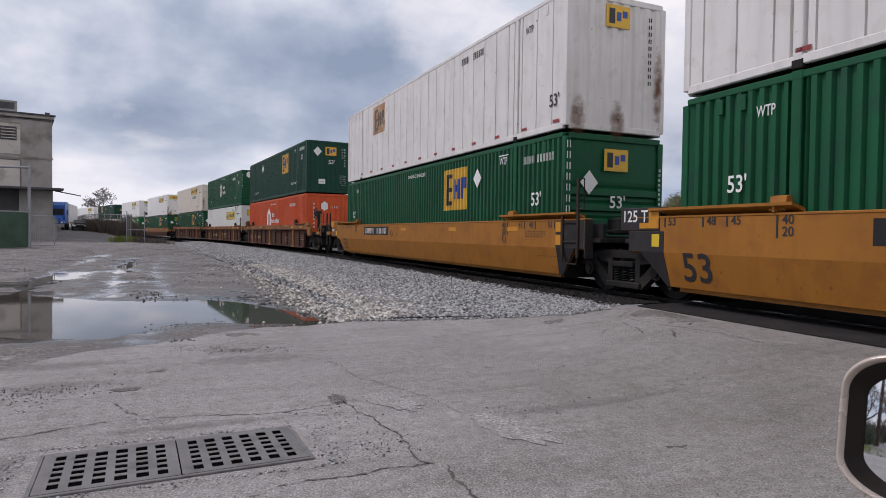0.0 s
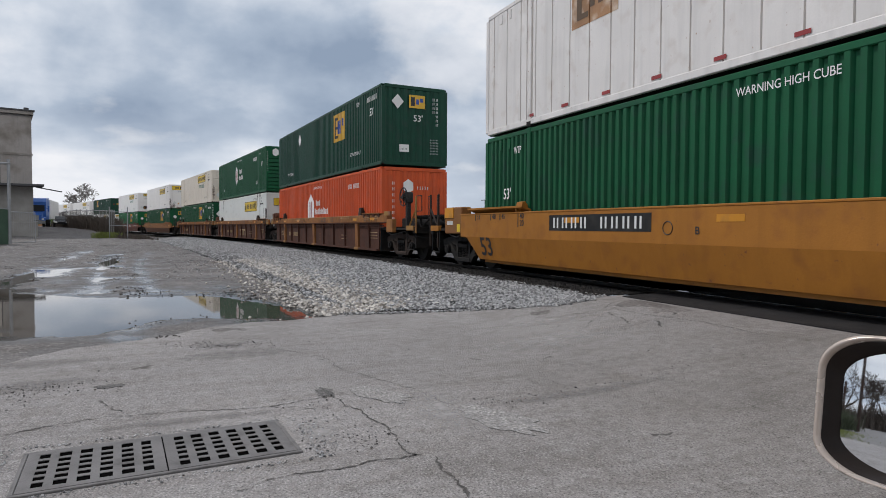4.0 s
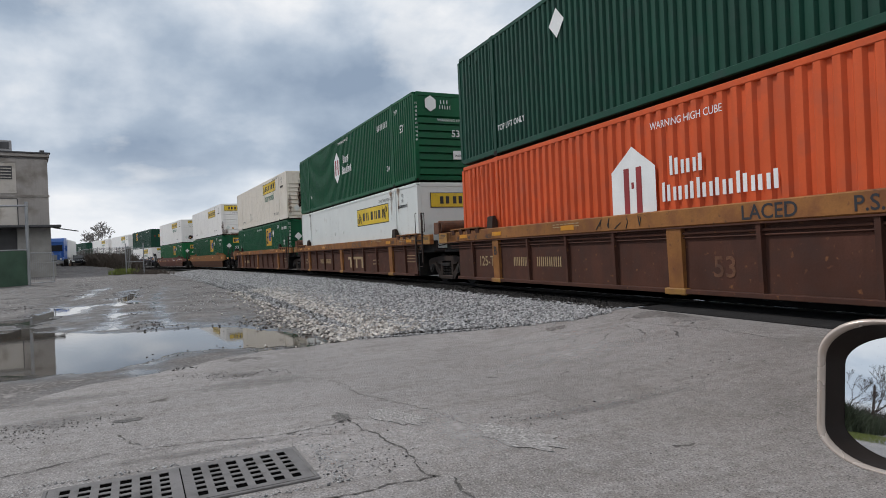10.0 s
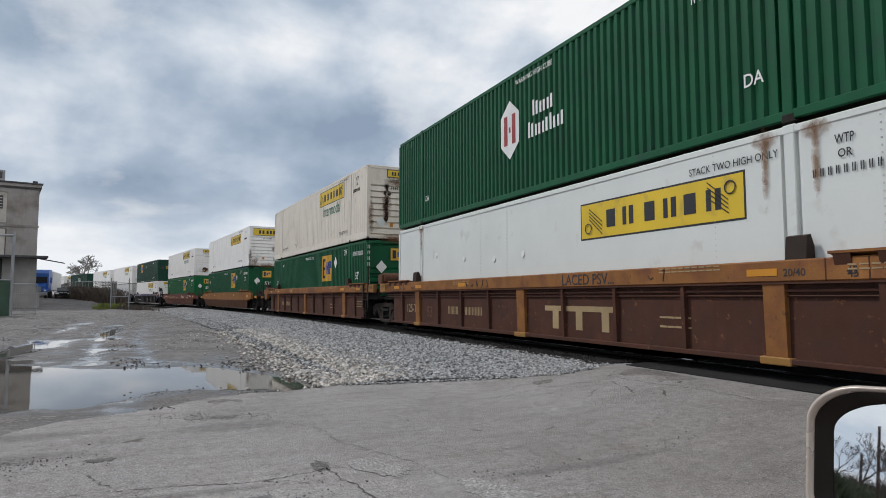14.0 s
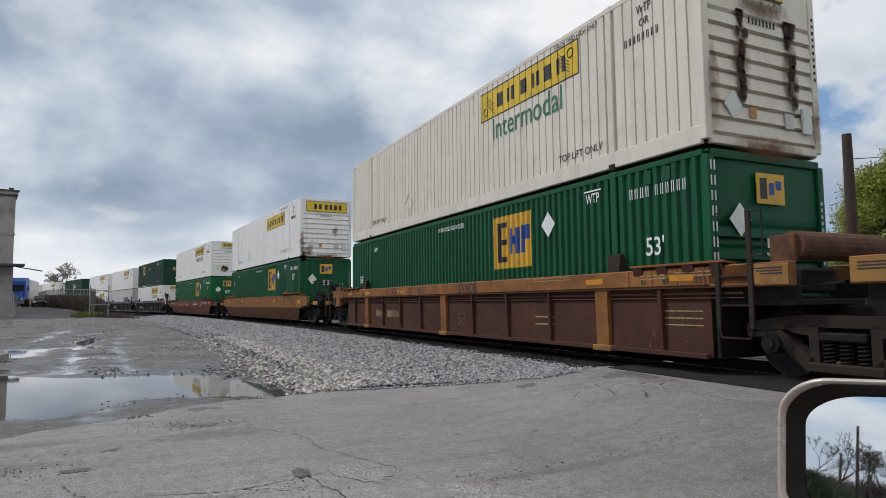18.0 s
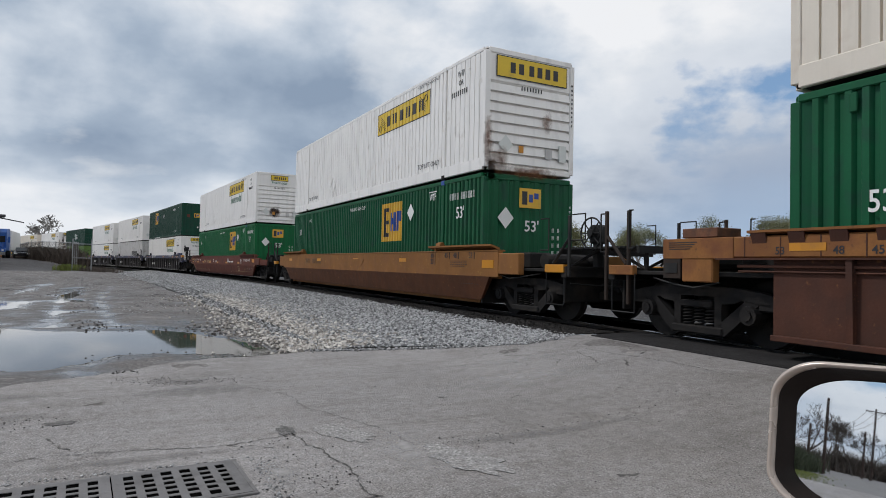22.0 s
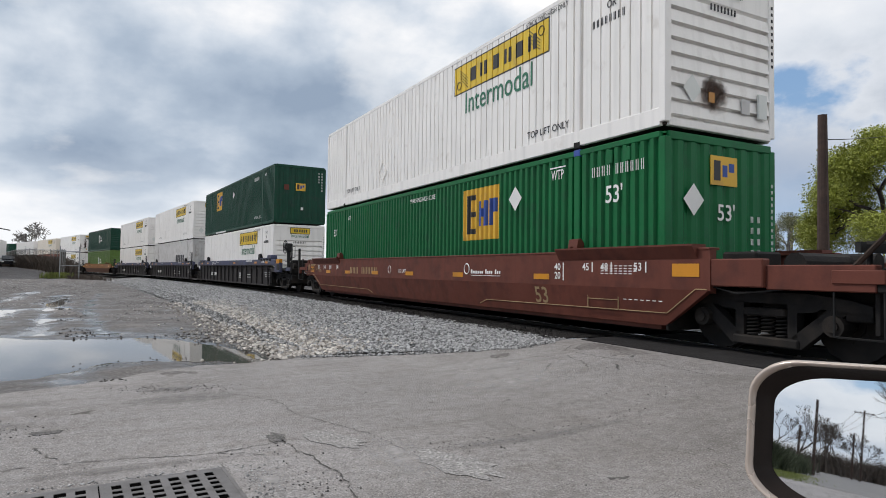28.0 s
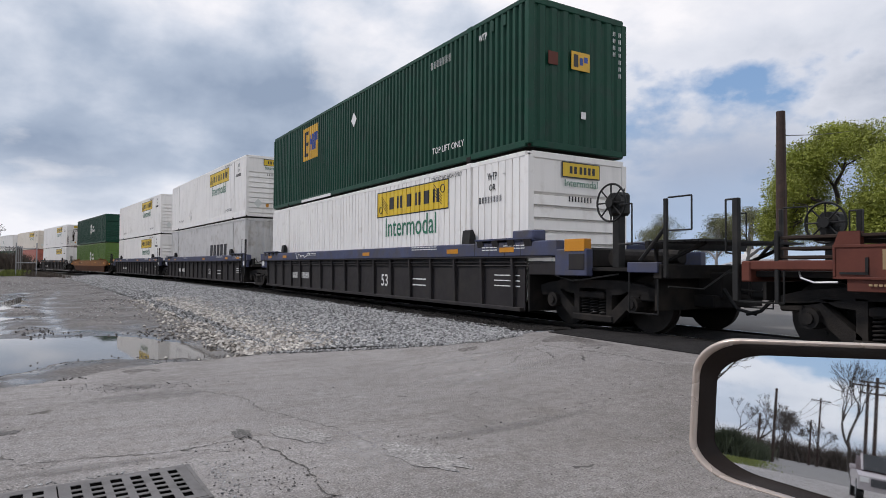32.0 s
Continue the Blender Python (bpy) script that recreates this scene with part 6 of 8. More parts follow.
def crack(pts, w, seed):
    """A narrow ragged groove filled with dirt, along pts."""
    rnd = random.Random(seed)
    line = []
    for a, b in zip(pts, pts[1:]):
        n = max(2, int(math.dist(a, b) / 0.025))
        for k in range(n):
            u = k / n
            line.append((a[0] + (b[0] - a[0]) * u, a[1] + (b[1] - a[1]) * u))
    line.append(pts[-1])
    wob = 0.0
    v, f = [], []
    for i, (x, y) in enumerate(line):
        j = min(len(line) - 1, i + 1)
        dx, dy = line[j][0] - line[max(0, i - 1)][0], line[j][1] - line[max(0, i - 1)][1]
        L = math.hypot(dx, dy) or 1
        nx, ny = -dy / L, dx / L
        wob = wob * 0.82 + rnd.uniform(-0.016, 0.016)
        ww = w * (0.12 if rnd.random() < 0.25 else rnd.uniform(0.3, 0.95)) * 0.5
        for s in (-1, 1):
            px, py = x + nx * (wob + s * ww), y + ny * (wob + s * ww)
            v.append((px, py, top_z(px, py) + 0.004))
    for i in range(len(line) - 1):
        f.append((2 * i, 2 * i + 1, 2 * i + 3, 2 * i + 2))
    return Builder().add(v, f)


CRACKS = [
    ([(-1.6, 4.55), (-1.10, 4.58), (-0.50, 4.80), (-0.03, 4.75), (0.61, 4.63), (1.10, 4.78)], 0.016),
    ([(1.10, 4.78), (1.22, 3.99), (1.23, 3.46), (1.27, 3.33)], 0.02),
    ([(1.27, 3.33), (0.79, 3.31), (0.43, 3.31), (0.25, 3.2)], 0.018),
    ([(1.34, 3.25), (1.31, 3.05), (1.27, 2.7)], 0.022),
    ([(0.1, 7.6), (0.53, 7.15), (1.02, 6.76), (1.39, 6.10), (1.36, 5.64), (1.55, 5.20), (1.75, 4.7), (1.8, 4.2)], 0.012),
    ([(-0.54, 5.26), (-0.37, 4.89)], 0.02),
    ([(2.66, 7.03), (3.40, 7.01), (4.19, 6.98)], 0.012),
    ([(6.0, 7.55), (5.55, 7.2), (5.6, 6.6), (5.75, 5.6), (5.7, 4.6)], 0.02),
    ([(4.9, 7.35), (5.05, 7.0)], 0.02), ([(5.35, 6.9), (5.2, 6.5)], 0.022), ([(4.45, 7.25), (4.6, 7.05)], 0.016),
    ([(0.61, 4.63), (0.85, 4.5), (0.9, 4.45)], 0.014),
    ([(4.30, 6.80), (4.36, 6.62), (4.31, 6.48)], 0.022), ([(4.52, 6.25), (4.72, 6.42), (4.88, 6.56)], 0.018), ([(5.24, 6.48), (5.12, 6.25), (5.02, 6.05)], 0.03),
    ([(5.38, 6.05), (5.30, 5.86), (5.20, 5.70)], 0.045), ([(5.86, 6.22), (5.98, 6.30)], 0.06), ([(2.73, 3.08), (2.88, 3.05)], 0.05), ([(2.68, 5.6), (2.76, 5.5)], 0.03), ([(3.42, 5.3), (3.3, 5.2)], 0.03),
]
for i, (pts, w) in enumerate(CRACKS):
    part("crack", crack(pts, w, i), M["crack"], apron)


def blotch(name, cx, cy, rx, ry, mat, seed, lift=0.004, turn=0.0):
    rnd = random.Random(seed)
    n = 26
    v = [(cx, cy, top_z(cx, cy) + lift)]
    for i in range(n):
        a = 2 * math.pi * i / n
        r = rnd.uniform(0.7, 1.1)
        x, y = rx * r * math.cos(a), ry * r * math.sin(a)
        px, py = cx + x * math.cos(turn) - y * math.sin(turn), cy + x * math.sin(turn) + y * math.cos(turn)
        v.append((px, py, top_z(px, py) + lift))
    return part(name, Builder().add(v, [(0, 1 + i, 1 + (i + 1) % n) for i in range(n)]), mat, apron)


blotch("stain", 0.6, 6.7, 1.0, 0.35, M["wet"], 21, 0.0045, 0.2)
blotch("stain", 3.9, 6.0, 1.5, 0.6, M["pale"], 22, 0.0045, 0.1)
blotch("stain", -1.4, 6.9, 1.2, 0.35, M["wet"], 23, 0.0045, 0.0)
blotch("pothole", 1.06, 4.87, 0.075, 0.17, M["pothole"], 1)
blotch("stain", -1.05, 6.0, 0.7, 0.3, M["wet"], 24, 0.0045, 0.25)
blotch("stain", 0.0, 4.5, 1.1, 0.13, M["wet"], 25, 0.0045, -0.03)
blotch("stain", -1.1, 4.0, 0.5, 0.5, M["wet"], 26, 0.0045, 0.2)
blotch("stain", 0.82, 3.95, 0.22, 0.42, M["pale"], 27, 0.0045, 0.1)
blotch("stain", 1.7, 4.2, 0.4, 1.0, M["pale"], 28, 0.0045, 0.15)
blotch("rough_patch", 1.45, 4.65, 0.16, 0.34, M["patch"], 41, 0.0048, 0.35)
blotch("rough_patch", 2.0, 3.75, 0.2, 0.42, M["patch"], 42, 0.0048, 0.3)
blotch("stain", 0.5, 7.25, 0.5, 0.2, M["wet"], 29, 0.0045, -0.1)
blotch("stain", 2.9, 4.1, 1.4, 0.16, M["wet"], 30, 0.0045, 0.05)
blotch("stain", 4.6, 6.9, 1.6, 0.35, M["pale"], 31, 0.0045, -0.05)
blotch("pothole", -0.5, 5.72, 0.13, 0.07, M["pothole"], 3)

# the dark strip of asphalt along the rails at the crossing, and the rails
s_top = part("asphalt_strip", sheet([6.52, 6.7, 6.9, 7.3, 7.58], [-9 + 0.5 * i for i in range(35)], lambda x, y: 0.247 + 0.018 * smooth(6.5, 7.2, x) + 0.006 * noise.noise(Vector((x * 2, y * 2, 0)))), M["asphalt"])
tagged(s_top, "dark asphalt strip beside the rails at the crossing", "pavement", kind="structure")
part("strip_edge", Builder().box(6.505, 6.52, -9, 8.0, 0.08, 0.246), M["asphalt"], s_top)
s_mid = part("asphalt_strip", sheet([7.78, 8.2, 8.6, 8.98], [-9 + 0.5 * i for i in range(35)], lambda x, y: 0.262), M["asphalt"])
tagged(s_mid, "dark asphalt panel between the rails", "pavement", kind="structure")
s_far = part("pavement", sheet([9.2, 10.5, 12.5, 16, 24, 40], [-14 + 0.9 * i for i in range(28)], lambda x, y: 0.25), M["farwhite"])
tagged(s_far, "pale paved road beyond the track", "road", kind="structure")


def rail_mesh(off):
    b = Builder()
    sec = [(-0.075, -0.17), (0.075, -0.17), (0.075, -0.15), (0.01, -0.12), (0.01, -0.04), (0.037, -0.03), (0.037, 0.0), (-0.037, 0.0), (-0.037, -0.03), (-0.01, -0.04), (-0.01, -0.12), (-0.075, -0.15)]
    st = list(np.arange(-60.0, 300.0, 3.0))
    v, f = [], []
    n = len(sec)
    for s in st:
        x, y = on_line(s)
        a = line_turn(y)
        for p, q in sec:
            v.append((x + (off + p) * math.cos(a), y + (off + p) * math.sin(a), RAIL + q))
    for i in range(len(st) - 1):
        for k in range(n):
            f.append((i * n + k, i * n + (k + 1) % n, (i + 1) * n + (k + 1) % n, (i + 1) * n + k))
    return b.add(v, f)


for off in (-0.755, 0.755):
    r_ob = part("rail", rail_mesh(off), M["wheelsteel"])
    tagged(r_ob, "worn steel rail with a shiny head", "rail", "rails", kind="structure")
    head = Builder()
    st = list(np.arange(-60.0, 300.0, 3.0))
    v = []
    for s in st:
        x, y = on_line(s)
        a = line_turn(y)
        for p in (-0.028, 0.028):
            v.append((x + (off + p) * math.cos(a), y + (off + p) * math.sin(a), RAIL + 0.004))
    part("running_surface", head.add(v, [(2 * i, 2 * i + 1, 2 * i + 3, 2 * i + 2) for i in range(len(st) - 1)]), M["tread"], r_ob)

# ballast: a bed and many single stones
bed = Builder()
v, f = [], []
ss = list(np.arange(8.6, 300.0, 1.0))
prof = [(-6.9, -0.25), (-6.3, -0.03), (-5.0, 0.05), (-3.6, 0.12), (-2.0, 0.19), (-1.3, 0.20), (1.3, 0.20), (2.2, 0.16), (4.5, -0.05)]
for s in ss:
    x, y = on_line(s)
    a = line_turn(y)
    wide = 1.0 - 0.35 * smooth(45, 90, y)
    for d, z in prof:
        dd = d if d > -2.0 else -2.0 + (d + 2.0) * wide
        v.append((x + dd * math.cos(a), y + dd * math.sin(a), z))
n = len(prof)
for i in range(len(ss) - 1):
    for k in range(n - 1):
        f.append((i * n + k, i * n + k + 1, (i + 1) * n + k + 1, (i + 1) * n + k))
# a black band under the train: oily bed and painted shade in one
oil_shade = Builder()
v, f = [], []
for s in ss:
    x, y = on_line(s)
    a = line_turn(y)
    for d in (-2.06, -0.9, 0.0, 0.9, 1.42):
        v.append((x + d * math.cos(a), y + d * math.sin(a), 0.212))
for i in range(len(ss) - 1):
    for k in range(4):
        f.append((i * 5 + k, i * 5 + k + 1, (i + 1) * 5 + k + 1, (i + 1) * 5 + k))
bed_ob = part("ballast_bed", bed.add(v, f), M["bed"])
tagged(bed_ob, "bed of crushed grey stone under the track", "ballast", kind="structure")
part("track_bed", oil_shade.add(v, f), M["oil_shade_bed"], bed_ob, "oily bed between the ties, blackened further with painted shade")


def stone_shapes(k, seed):
    rnd = random.Random(seed)
    out = []
    for _ in range(k):
        v = [Vector((sx * rnd.uniform(0.6, 1.1), sy * rnd.uniform(0.6, 1.1), sz * rnd.uniform(0.45, 0.9))) for sx, sy, sz in
             ((1, 0, 0), (-1, 0, 0), (0, 1, 0), (0, -1, 0), (0, 0, 1), (0, 0, -1))]
        f = [(0, 2, 4), (2, 1, 4), (1, 3, 4), (3, 0, 4), (2, 0, 5), (1, 2, 5), (3, 1, 5), (0, 3, 5)]
        out.append((np.array([tuple(p) for p in v]), np.array(f)))
    return out


def scatter(name, places, mat, seed, label, category):
    """places: rows of x, y, z, radius. One joined mesh of small stones."""
    shapes = stone_shapes(12, seed)
    rng = np.random.default_rng(seed)
    vs, fs, k = [], [], 0
    for x, y, z, r in places:
        v, f = shapes[rng.integers(12)]
        a = rng.uniform(0, 6.28)
        t = rng.uniform(-0.6, 0.6)
        R = np.array([[math.cos(a), -math.sin(a), 0], [math.sin(a), math.cos(a), 0], [0, 0, 1]]) @ np.array([[1, 0, 0], [0, math.cos(t), -math.sin(t)], [0, math.sin(t), math.cos(t)]])
        vs.append(v @ R.T * r * np.array([1, 1, 0.85]) + np.array([x, y, z]))
        fs.append(f + k)
        k += 6
    me = bpy.data.meshes.new(name)
    me.from_pydata(np.concatenate(vs).tolist(), [], np.concatenate(fs).tolist())
    me.update()
    ob = part(name, me, mat)
    return tagged(ob, label, category, kind="stuff")


def stone_mat(name, lo, hi):
    m = shader(name, hi, 0.9, var=0.15, scale=8, bump=0.3, bump_scale=60, spec=0.3)
    n, l = m.node_tree.nodes, m.node_tree.links
    b = n["Principled BSDF"]
    geo = n.new("ShaderNodeNewGeometry")
    r = n.new("ShaderNodeValToRGB")
    r.color_ramp.elements[0].color, r.color_ramp.elements[1].color = (*lo, 1), (*hi, 1)
    l.new(geo.outputs["Random Per Island"], r.inputs[0])
    l.new(r.outputs[0], b.inputs["Base Color"])
    return m


M["stone"] = stone_mat("ballast_stone", (0.075, 0.075, 0.076), (0.50, 0.50, 0.50))
# oily stones, coloured darker to include the shade beside the cars
M["oil_shade_stone"] = stone_mat("oily_shaded_ballast_stone", (0.008, 0.0075, 0.007), (0.04, 0.036, 0.033))
M["darkstone"] = stone_mat("asphalt_crumbs", (0.03, 0.028, 0.027), (0.16, 0.15, 0.145))
M["palestone"] = stone_mat("pale_gravel", (0.17, 0.152, 0.132), (0.66, 0.62, 0.57))

rng = np.random.default_rng(5)
DRAIN = (-0.078, 3.89, 4.0)


def bed_height(d, wide):
    dd = d if d > -2.0 else -2.0 + (d + 2.0) / wide
    return float(np.interp(dd, [p[0] for p in prof], [p[1] for p in prof]))


stones = []
for _ in range(105000):
    u = rng.uniform() ** 1.7
    y = 7.9 + u * 62
    wide = 1.0 - 0.35 * smooth(45, 90, y)
    lo = -2.0 - 4.2 * wide
    d = rng.uniform(lo, -1.95 + 0.1 * noise.noise(Vector((y * 1.5, 0, 3))))
    x = line_x(y) + d
    if apron_inside(x, y - 0.06) or (y < 8.3 and x > 6.3):
        continue
    if d < -2.0 - 3.2 * wide and rng.uniform() < 0.6:
        continue
    r = (0.017 + 0.029 * rng.uniform() ** 1.4) * (1 + u * 0.7)
    stones.append((x, y, bed_height(d, wide) + r * 0.35 + 0.008, r))
for _ in range(1400):
    u = rng.uniform()
    x, y = 2.3 + 3.6 * u, float(np.interp(2.3 + 3.6 * u, [2.4, 3.2, 4.1, 4.6, 5.15, 5.9], [9.2, 8.95, 8.45, 8.2, 7.93, 7.98])) + rng.normal(0.0, 0.07)
    r = rng.uniform(0.012, 0.036)
    stones.append((x, y, (top_z(x, y) if apron_inside(x, y) else top_z(x, y) - 0.03) + r * 0.4, r))
# stones on that band carry the same oil and painted shade
oily_shaded = []
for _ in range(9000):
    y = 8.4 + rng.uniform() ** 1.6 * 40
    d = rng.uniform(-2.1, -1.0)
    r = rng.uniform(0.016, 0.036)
    oily_shaded.append((line_x(y) + d, y, 0.212 + r * 0.3, r))
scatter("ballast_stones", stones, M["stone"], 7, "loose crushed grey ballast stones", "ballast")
scatter("ballast_stones", oily_shaded, M["oil_shade_stone"], 12, "oily ballast stones beside the rails, darkened with painted shade", "ballast")
stones = []
for _ in range(9000):
    y = 9.2 + rng.uniform() ** 1.3 * 16
    d = rng.normal(-5.75 + 0.02 * (y - 9), 0.5)
    x = line_x(y) + d
    if not apron_inside(x, y) and not (ground_z(x, y) < WATER and d < -5.75):
        r = 0.01 + 0.055 * rng.uniform() ** 2
        stones.append((x, y, max(ground_z(x, y), -0.03, bed_height(d, 1.0) + 0.01) + r * 0.3, r))
scatter("gravel", stones, M["palestone"], 8, "pale loose gravel washed against the ballast", "gravel")
stones = []
for cx, cy, sx, sy, n in ((-1.15, 5.85, 0.3, 0.16, 330), (-1.5, 5.6, 0.3, 0.2, 200), (2.35, 4.12, 0.3, 0.07, 45), (2.75, 4.1, 0.35, 0.09, 60), (3.3, 4.2, 0.4, 0.1, 70), (4.4, 4.5, 0.5, 0.25, 60), (-0.1, 8.03, 0.1, 0.05, 14), (-0.3, 9.5, 0.18, 0.1, 7), (0.35, 9.75, 0.2, 0.1, 8), (1.9, 9.3, 0.5, 0.12, 700), (0.55, 7.2, 0.28, 0.12, 330), (0.15, 7.45, 0.2, 0.1, 110), (-2.2, 16.5, 1.2, 0.5, 300), (0.7, 4.2, 0.25, 0.4, 60), (1.0, 3.72, 0.15, 0.12, 80), (2.5, 4.5, 2.5, 1.8, 110)):
    for _ in range(n):
        x, y = rng.normal(cx, sx), rng.normal(cy, sy)
        r = abs(rng.normal(0.004, 0.003)) + 0.002
        if n < 30:
            r = rng.uniform(0.012, 0.028)
        stones.append((x, y, (top_z(x, y) if apron_inside(x, y) else max(-0.02, ground_z(x, y))) + r * 0.4, r))
scatter("gravel", stones, M["darkstone"], 9, "small dark crumbs of asphalt and grit", "gravel")
stones = []
for _ in range(26000):
    y = 9 + rng.uniform() ** 1.5 * 45
    x = rng.uniform(-9, line_x(y) - 5.2)
    z = ground_z(x, y)
    if z > 0.0 and not apron_inside(x, y):
        r = abs(rng.normal(0.012, 0.008)) + 0.004
        stones.append((x, y, z + r * 0.3, r))
scatter("gravel", stones, M["stone"], 10, "fine loose gravel on the dirt lane", "gravel")

stones = []
while len(stones) < 2600:
    y = 12 + rng.uniform() ** 1.4 * 34
    x = rng.uniform(-8, line_x(y) - 5.4)
    z = ground_z(x, y)
    if z > WATER + 0.01 and noise.noise(Vector((x * 0.7, y * 0.35, 9))) > 0.15:
        r = abs(rng.normal(0.012, 0.009)) + 0.005
        stones.append((x, y, z + r * 0.3, r))
scatter("gravel", stones, M["darkstone"], 11, "dark broken asphalt strewn along the lane", "gravel")

# broken concrete round the drain
stones = []
for _ in range(900):
    side = rng.integers(4)
    u = rng.uniform(-1, 1)
    x, y = ((0.78 + abs(rng.normal(0, 0.07)), 0.4 * u), (0.78 * u, 0.38 + abs(rng.normal(0, 0.03))), (0.78 * u, -0.37 - abs(rng.normal(0, 0.025))), (-0.8 - abs(rng.normal(0, 0.09)), 0.4 * u))[side]
    r = 0.003 + 0.011 * rng.uniform() ** 2.5
    stones.append((x + DRAIN[0], y + DRAIN[1], top_z(x, y) + r * 0.3, r))
scatter("gravel", stones, M["stone"], 13, "crumbled concrete round the drain", "gravel")

# drain with two cast grates
drain = thing("storm_drain", "double cast-iron drain grate set in the pavement", "drain", at=pose(DRAIN[0], DRAIN[1], top_z(0, 4), 0, 0, DRAIN[2]))
# no hole is cut: a thin black sheet paints the shade below the grates
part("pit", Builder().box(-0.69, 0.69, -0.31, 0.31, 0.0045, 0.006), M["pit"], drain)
fr = Builder().box(-0.71, 0.71, 0.305, 0.33, -0.05, 0.012, 0.003).box(-0.71, 0.71, -0.33, -0.305, -0.05, 0.012, 0.003)
fr.box(-0.71, -0.687, -0.305, 0.305, -0.05, 0.012, 0.003).box(0.687, 0.71, -0.305, 0.305, -0.05, 0.012, 0.003)
part("frame", fr, M["iron"], drain)
for gx in (-0.3435, 0.3435):
    g = Builder()
    w, h = 0.340, 0.303
    nx, ny = 6, 6
    g.box(gx - w, gx + w, h - 0.05, h, 0.0095, 0.0135).box(gx - w, gx + w, -h, -h + 0.05, 0.0095, 0.0135)
    for i in range(nx + 1):
        x = gx - w + 0.03 + (2 * w - 0.06) * i / nx
        hw = 0.03 if i in (0, nx) else 0.0215
        g.box(x - hw, x + hw, -h + 0.05, h - 0.05, 0.0095, 0.0135)
    for j in range(1, ny):
        y = -h + 0.05 + (2 * h - 0.10) * j / ny
        g.box(gx - w, gx + w, y - 0.0165, y + 0.0165, 0.0095, 0.0132)
    part("grate", g, M["iron"], drain)


# ---- train ----
def unit_boxes(k):
    """Lower and upper container of unit k."""
    lo = up = None
    low_label = "green corrugated container with yellow square logo, low in its car"
    if k in (0, 1):
        lo = container("green", "corrugated", "banded", low_label)
        dress_square(lo)
        front_square(lo, True)
        up = container("oldwhite", "plates", "fluted", "weathered white container with rust streaks, stacked on a green one")
        square_logo(up, "plates", 3.9, 2.12, 1.35, 1.05, True)
        end_logo(up, -0.02, 2.45)
        side_text(up, "53'", 0.36, -7.65, 0.66, M["ink"])
        bars_line(up, "plates", M["ink"], -3.2, 2.5, 0.18, 4, 0.07, 0.04)
        bars_line(up, "plates", M["ink"], -3.9, 2.5, 0.18, 6, 0.06, 0.04)
        side_text(up, "WTP", 0.22, -POST - 0.55, 2.4, M["ink"])
        end_bars(up, M["ink"], 0.85, 2.5, 10, 0.08, 0.1, 0.05, True)
        for x0, x1 in ((-1.28, -0.7), (0.9, 1.28), (-0.3, 0.3)):
            part("rust_stain", Builder().box(x0, x1, -HL - 0.005, -HL - 0.003, -0.3, 0.9 if x0 < 0.5 else 2.4), M["ruststain"], up, "brown rust stain")
        b = Builder()
        for i in range(12):
            y = -HL + 0.35 + i * 1.25
            b.box(-HW - 0.004, -HW, y - 0.11, y + 0.11, 0.2, 0.26)
        part("marker_strip", b, M["redink"], up, kind="stuff")
    elif k == 2:
        lo = container("orange", "broad", "fluted", "orange corrugated container with white emblem, low in its car")
        hex_logo(lo, "broad", 1.2, 1.65, 0.60, "redink", 3)
        side_text(lo, "WARNING HIGH CUBE", 0.165, 0.0, 2.54, M["whiteink"])
        bars_line(lo, "broad", M["whiteink"], -4.4, 2.34, 0.19, 4, 0.075, 0.05)
        bars_line(lo, "broad", M["whiteink"], -5.05, 2.34, 0.19, 6, 0.07, 0.05)
        end_bars(lo, M["whiteink"], -0.85, 2.3, 7, 0.09, 0.13, 0.08, True)
        v = [(-0.27 + 0.22 * math.sin(a), -HL - 0.014, 2.2 + 0.26 * math.cos(a)) for a in [math.pi / 3 * i for i in range(6)]]
        part("emblem", Builder().add(v, [tuple(range(6))]).mesh("emblem", fix=False), M["whiteink"], lo, "white six-sided emblem")
        end_bars(lo, M["redink"], -0.34, 2.2, 2, 0.17, 0.26, -0.03)
        end_bars(lo, M["whiteink"], 0.1, 2.15, 5, 0.06, 0.12, 0.04)
        end_text(lo, "53'", 0.3, 0.15, 0.65, M["whiteink"])
        up = container("deepgreen", "corrugated", "fluted", "dark green container with yellow square logo stacked on an orange one")
        square_logo(up, "corrugated", -3.13, 2.0, 1.5, 1.15)
        diamond(up, True, 3.28, 2.22, 0.3)
        side_text(up, "TOP LIFT ONLY", 0.19, -5.28, 0.67, M["whiteink"])
        side_text(up, "TOP LIFT ONLY", 0.19, 5.3, 0.62, M["whiteink"])
        side_text(up, "53'", 0.38, -7.07, 2.0, M["whiteink"])
        side_text(up, "WTP", 0.22, -5.6, 2.5, M["whiteink"])
        bars_line(up, "corrugated", M["whiteink"], -POST - 0.5, 2.5, 0.18, 8, 0.08, 0.05)
        end_logo(up, 0.06, 2.32)
        diamond(up, False, z=2.28, r=0.26, x=-0.69)
        end_text(up, "53'", 0.32, 0.1, 1.72, M["whiteink"])
        end_bars(up, M["whiteink"], 0.85, 2.45, 7, 0.07, 0.11, 0.04, True)
        end_bars(up, M["whiteink"], 0.72, 2.45, 4, 0.07, 0.11, 0.04, True)
        end_plate(up, "notice", M["whiteink"], -0.62, -0.25, 0.52, 0.78, "white weight notice")
        end_bars(up, M["ink"], -0.56, 0.62, 5, 0.035, 0.06, 0.02)
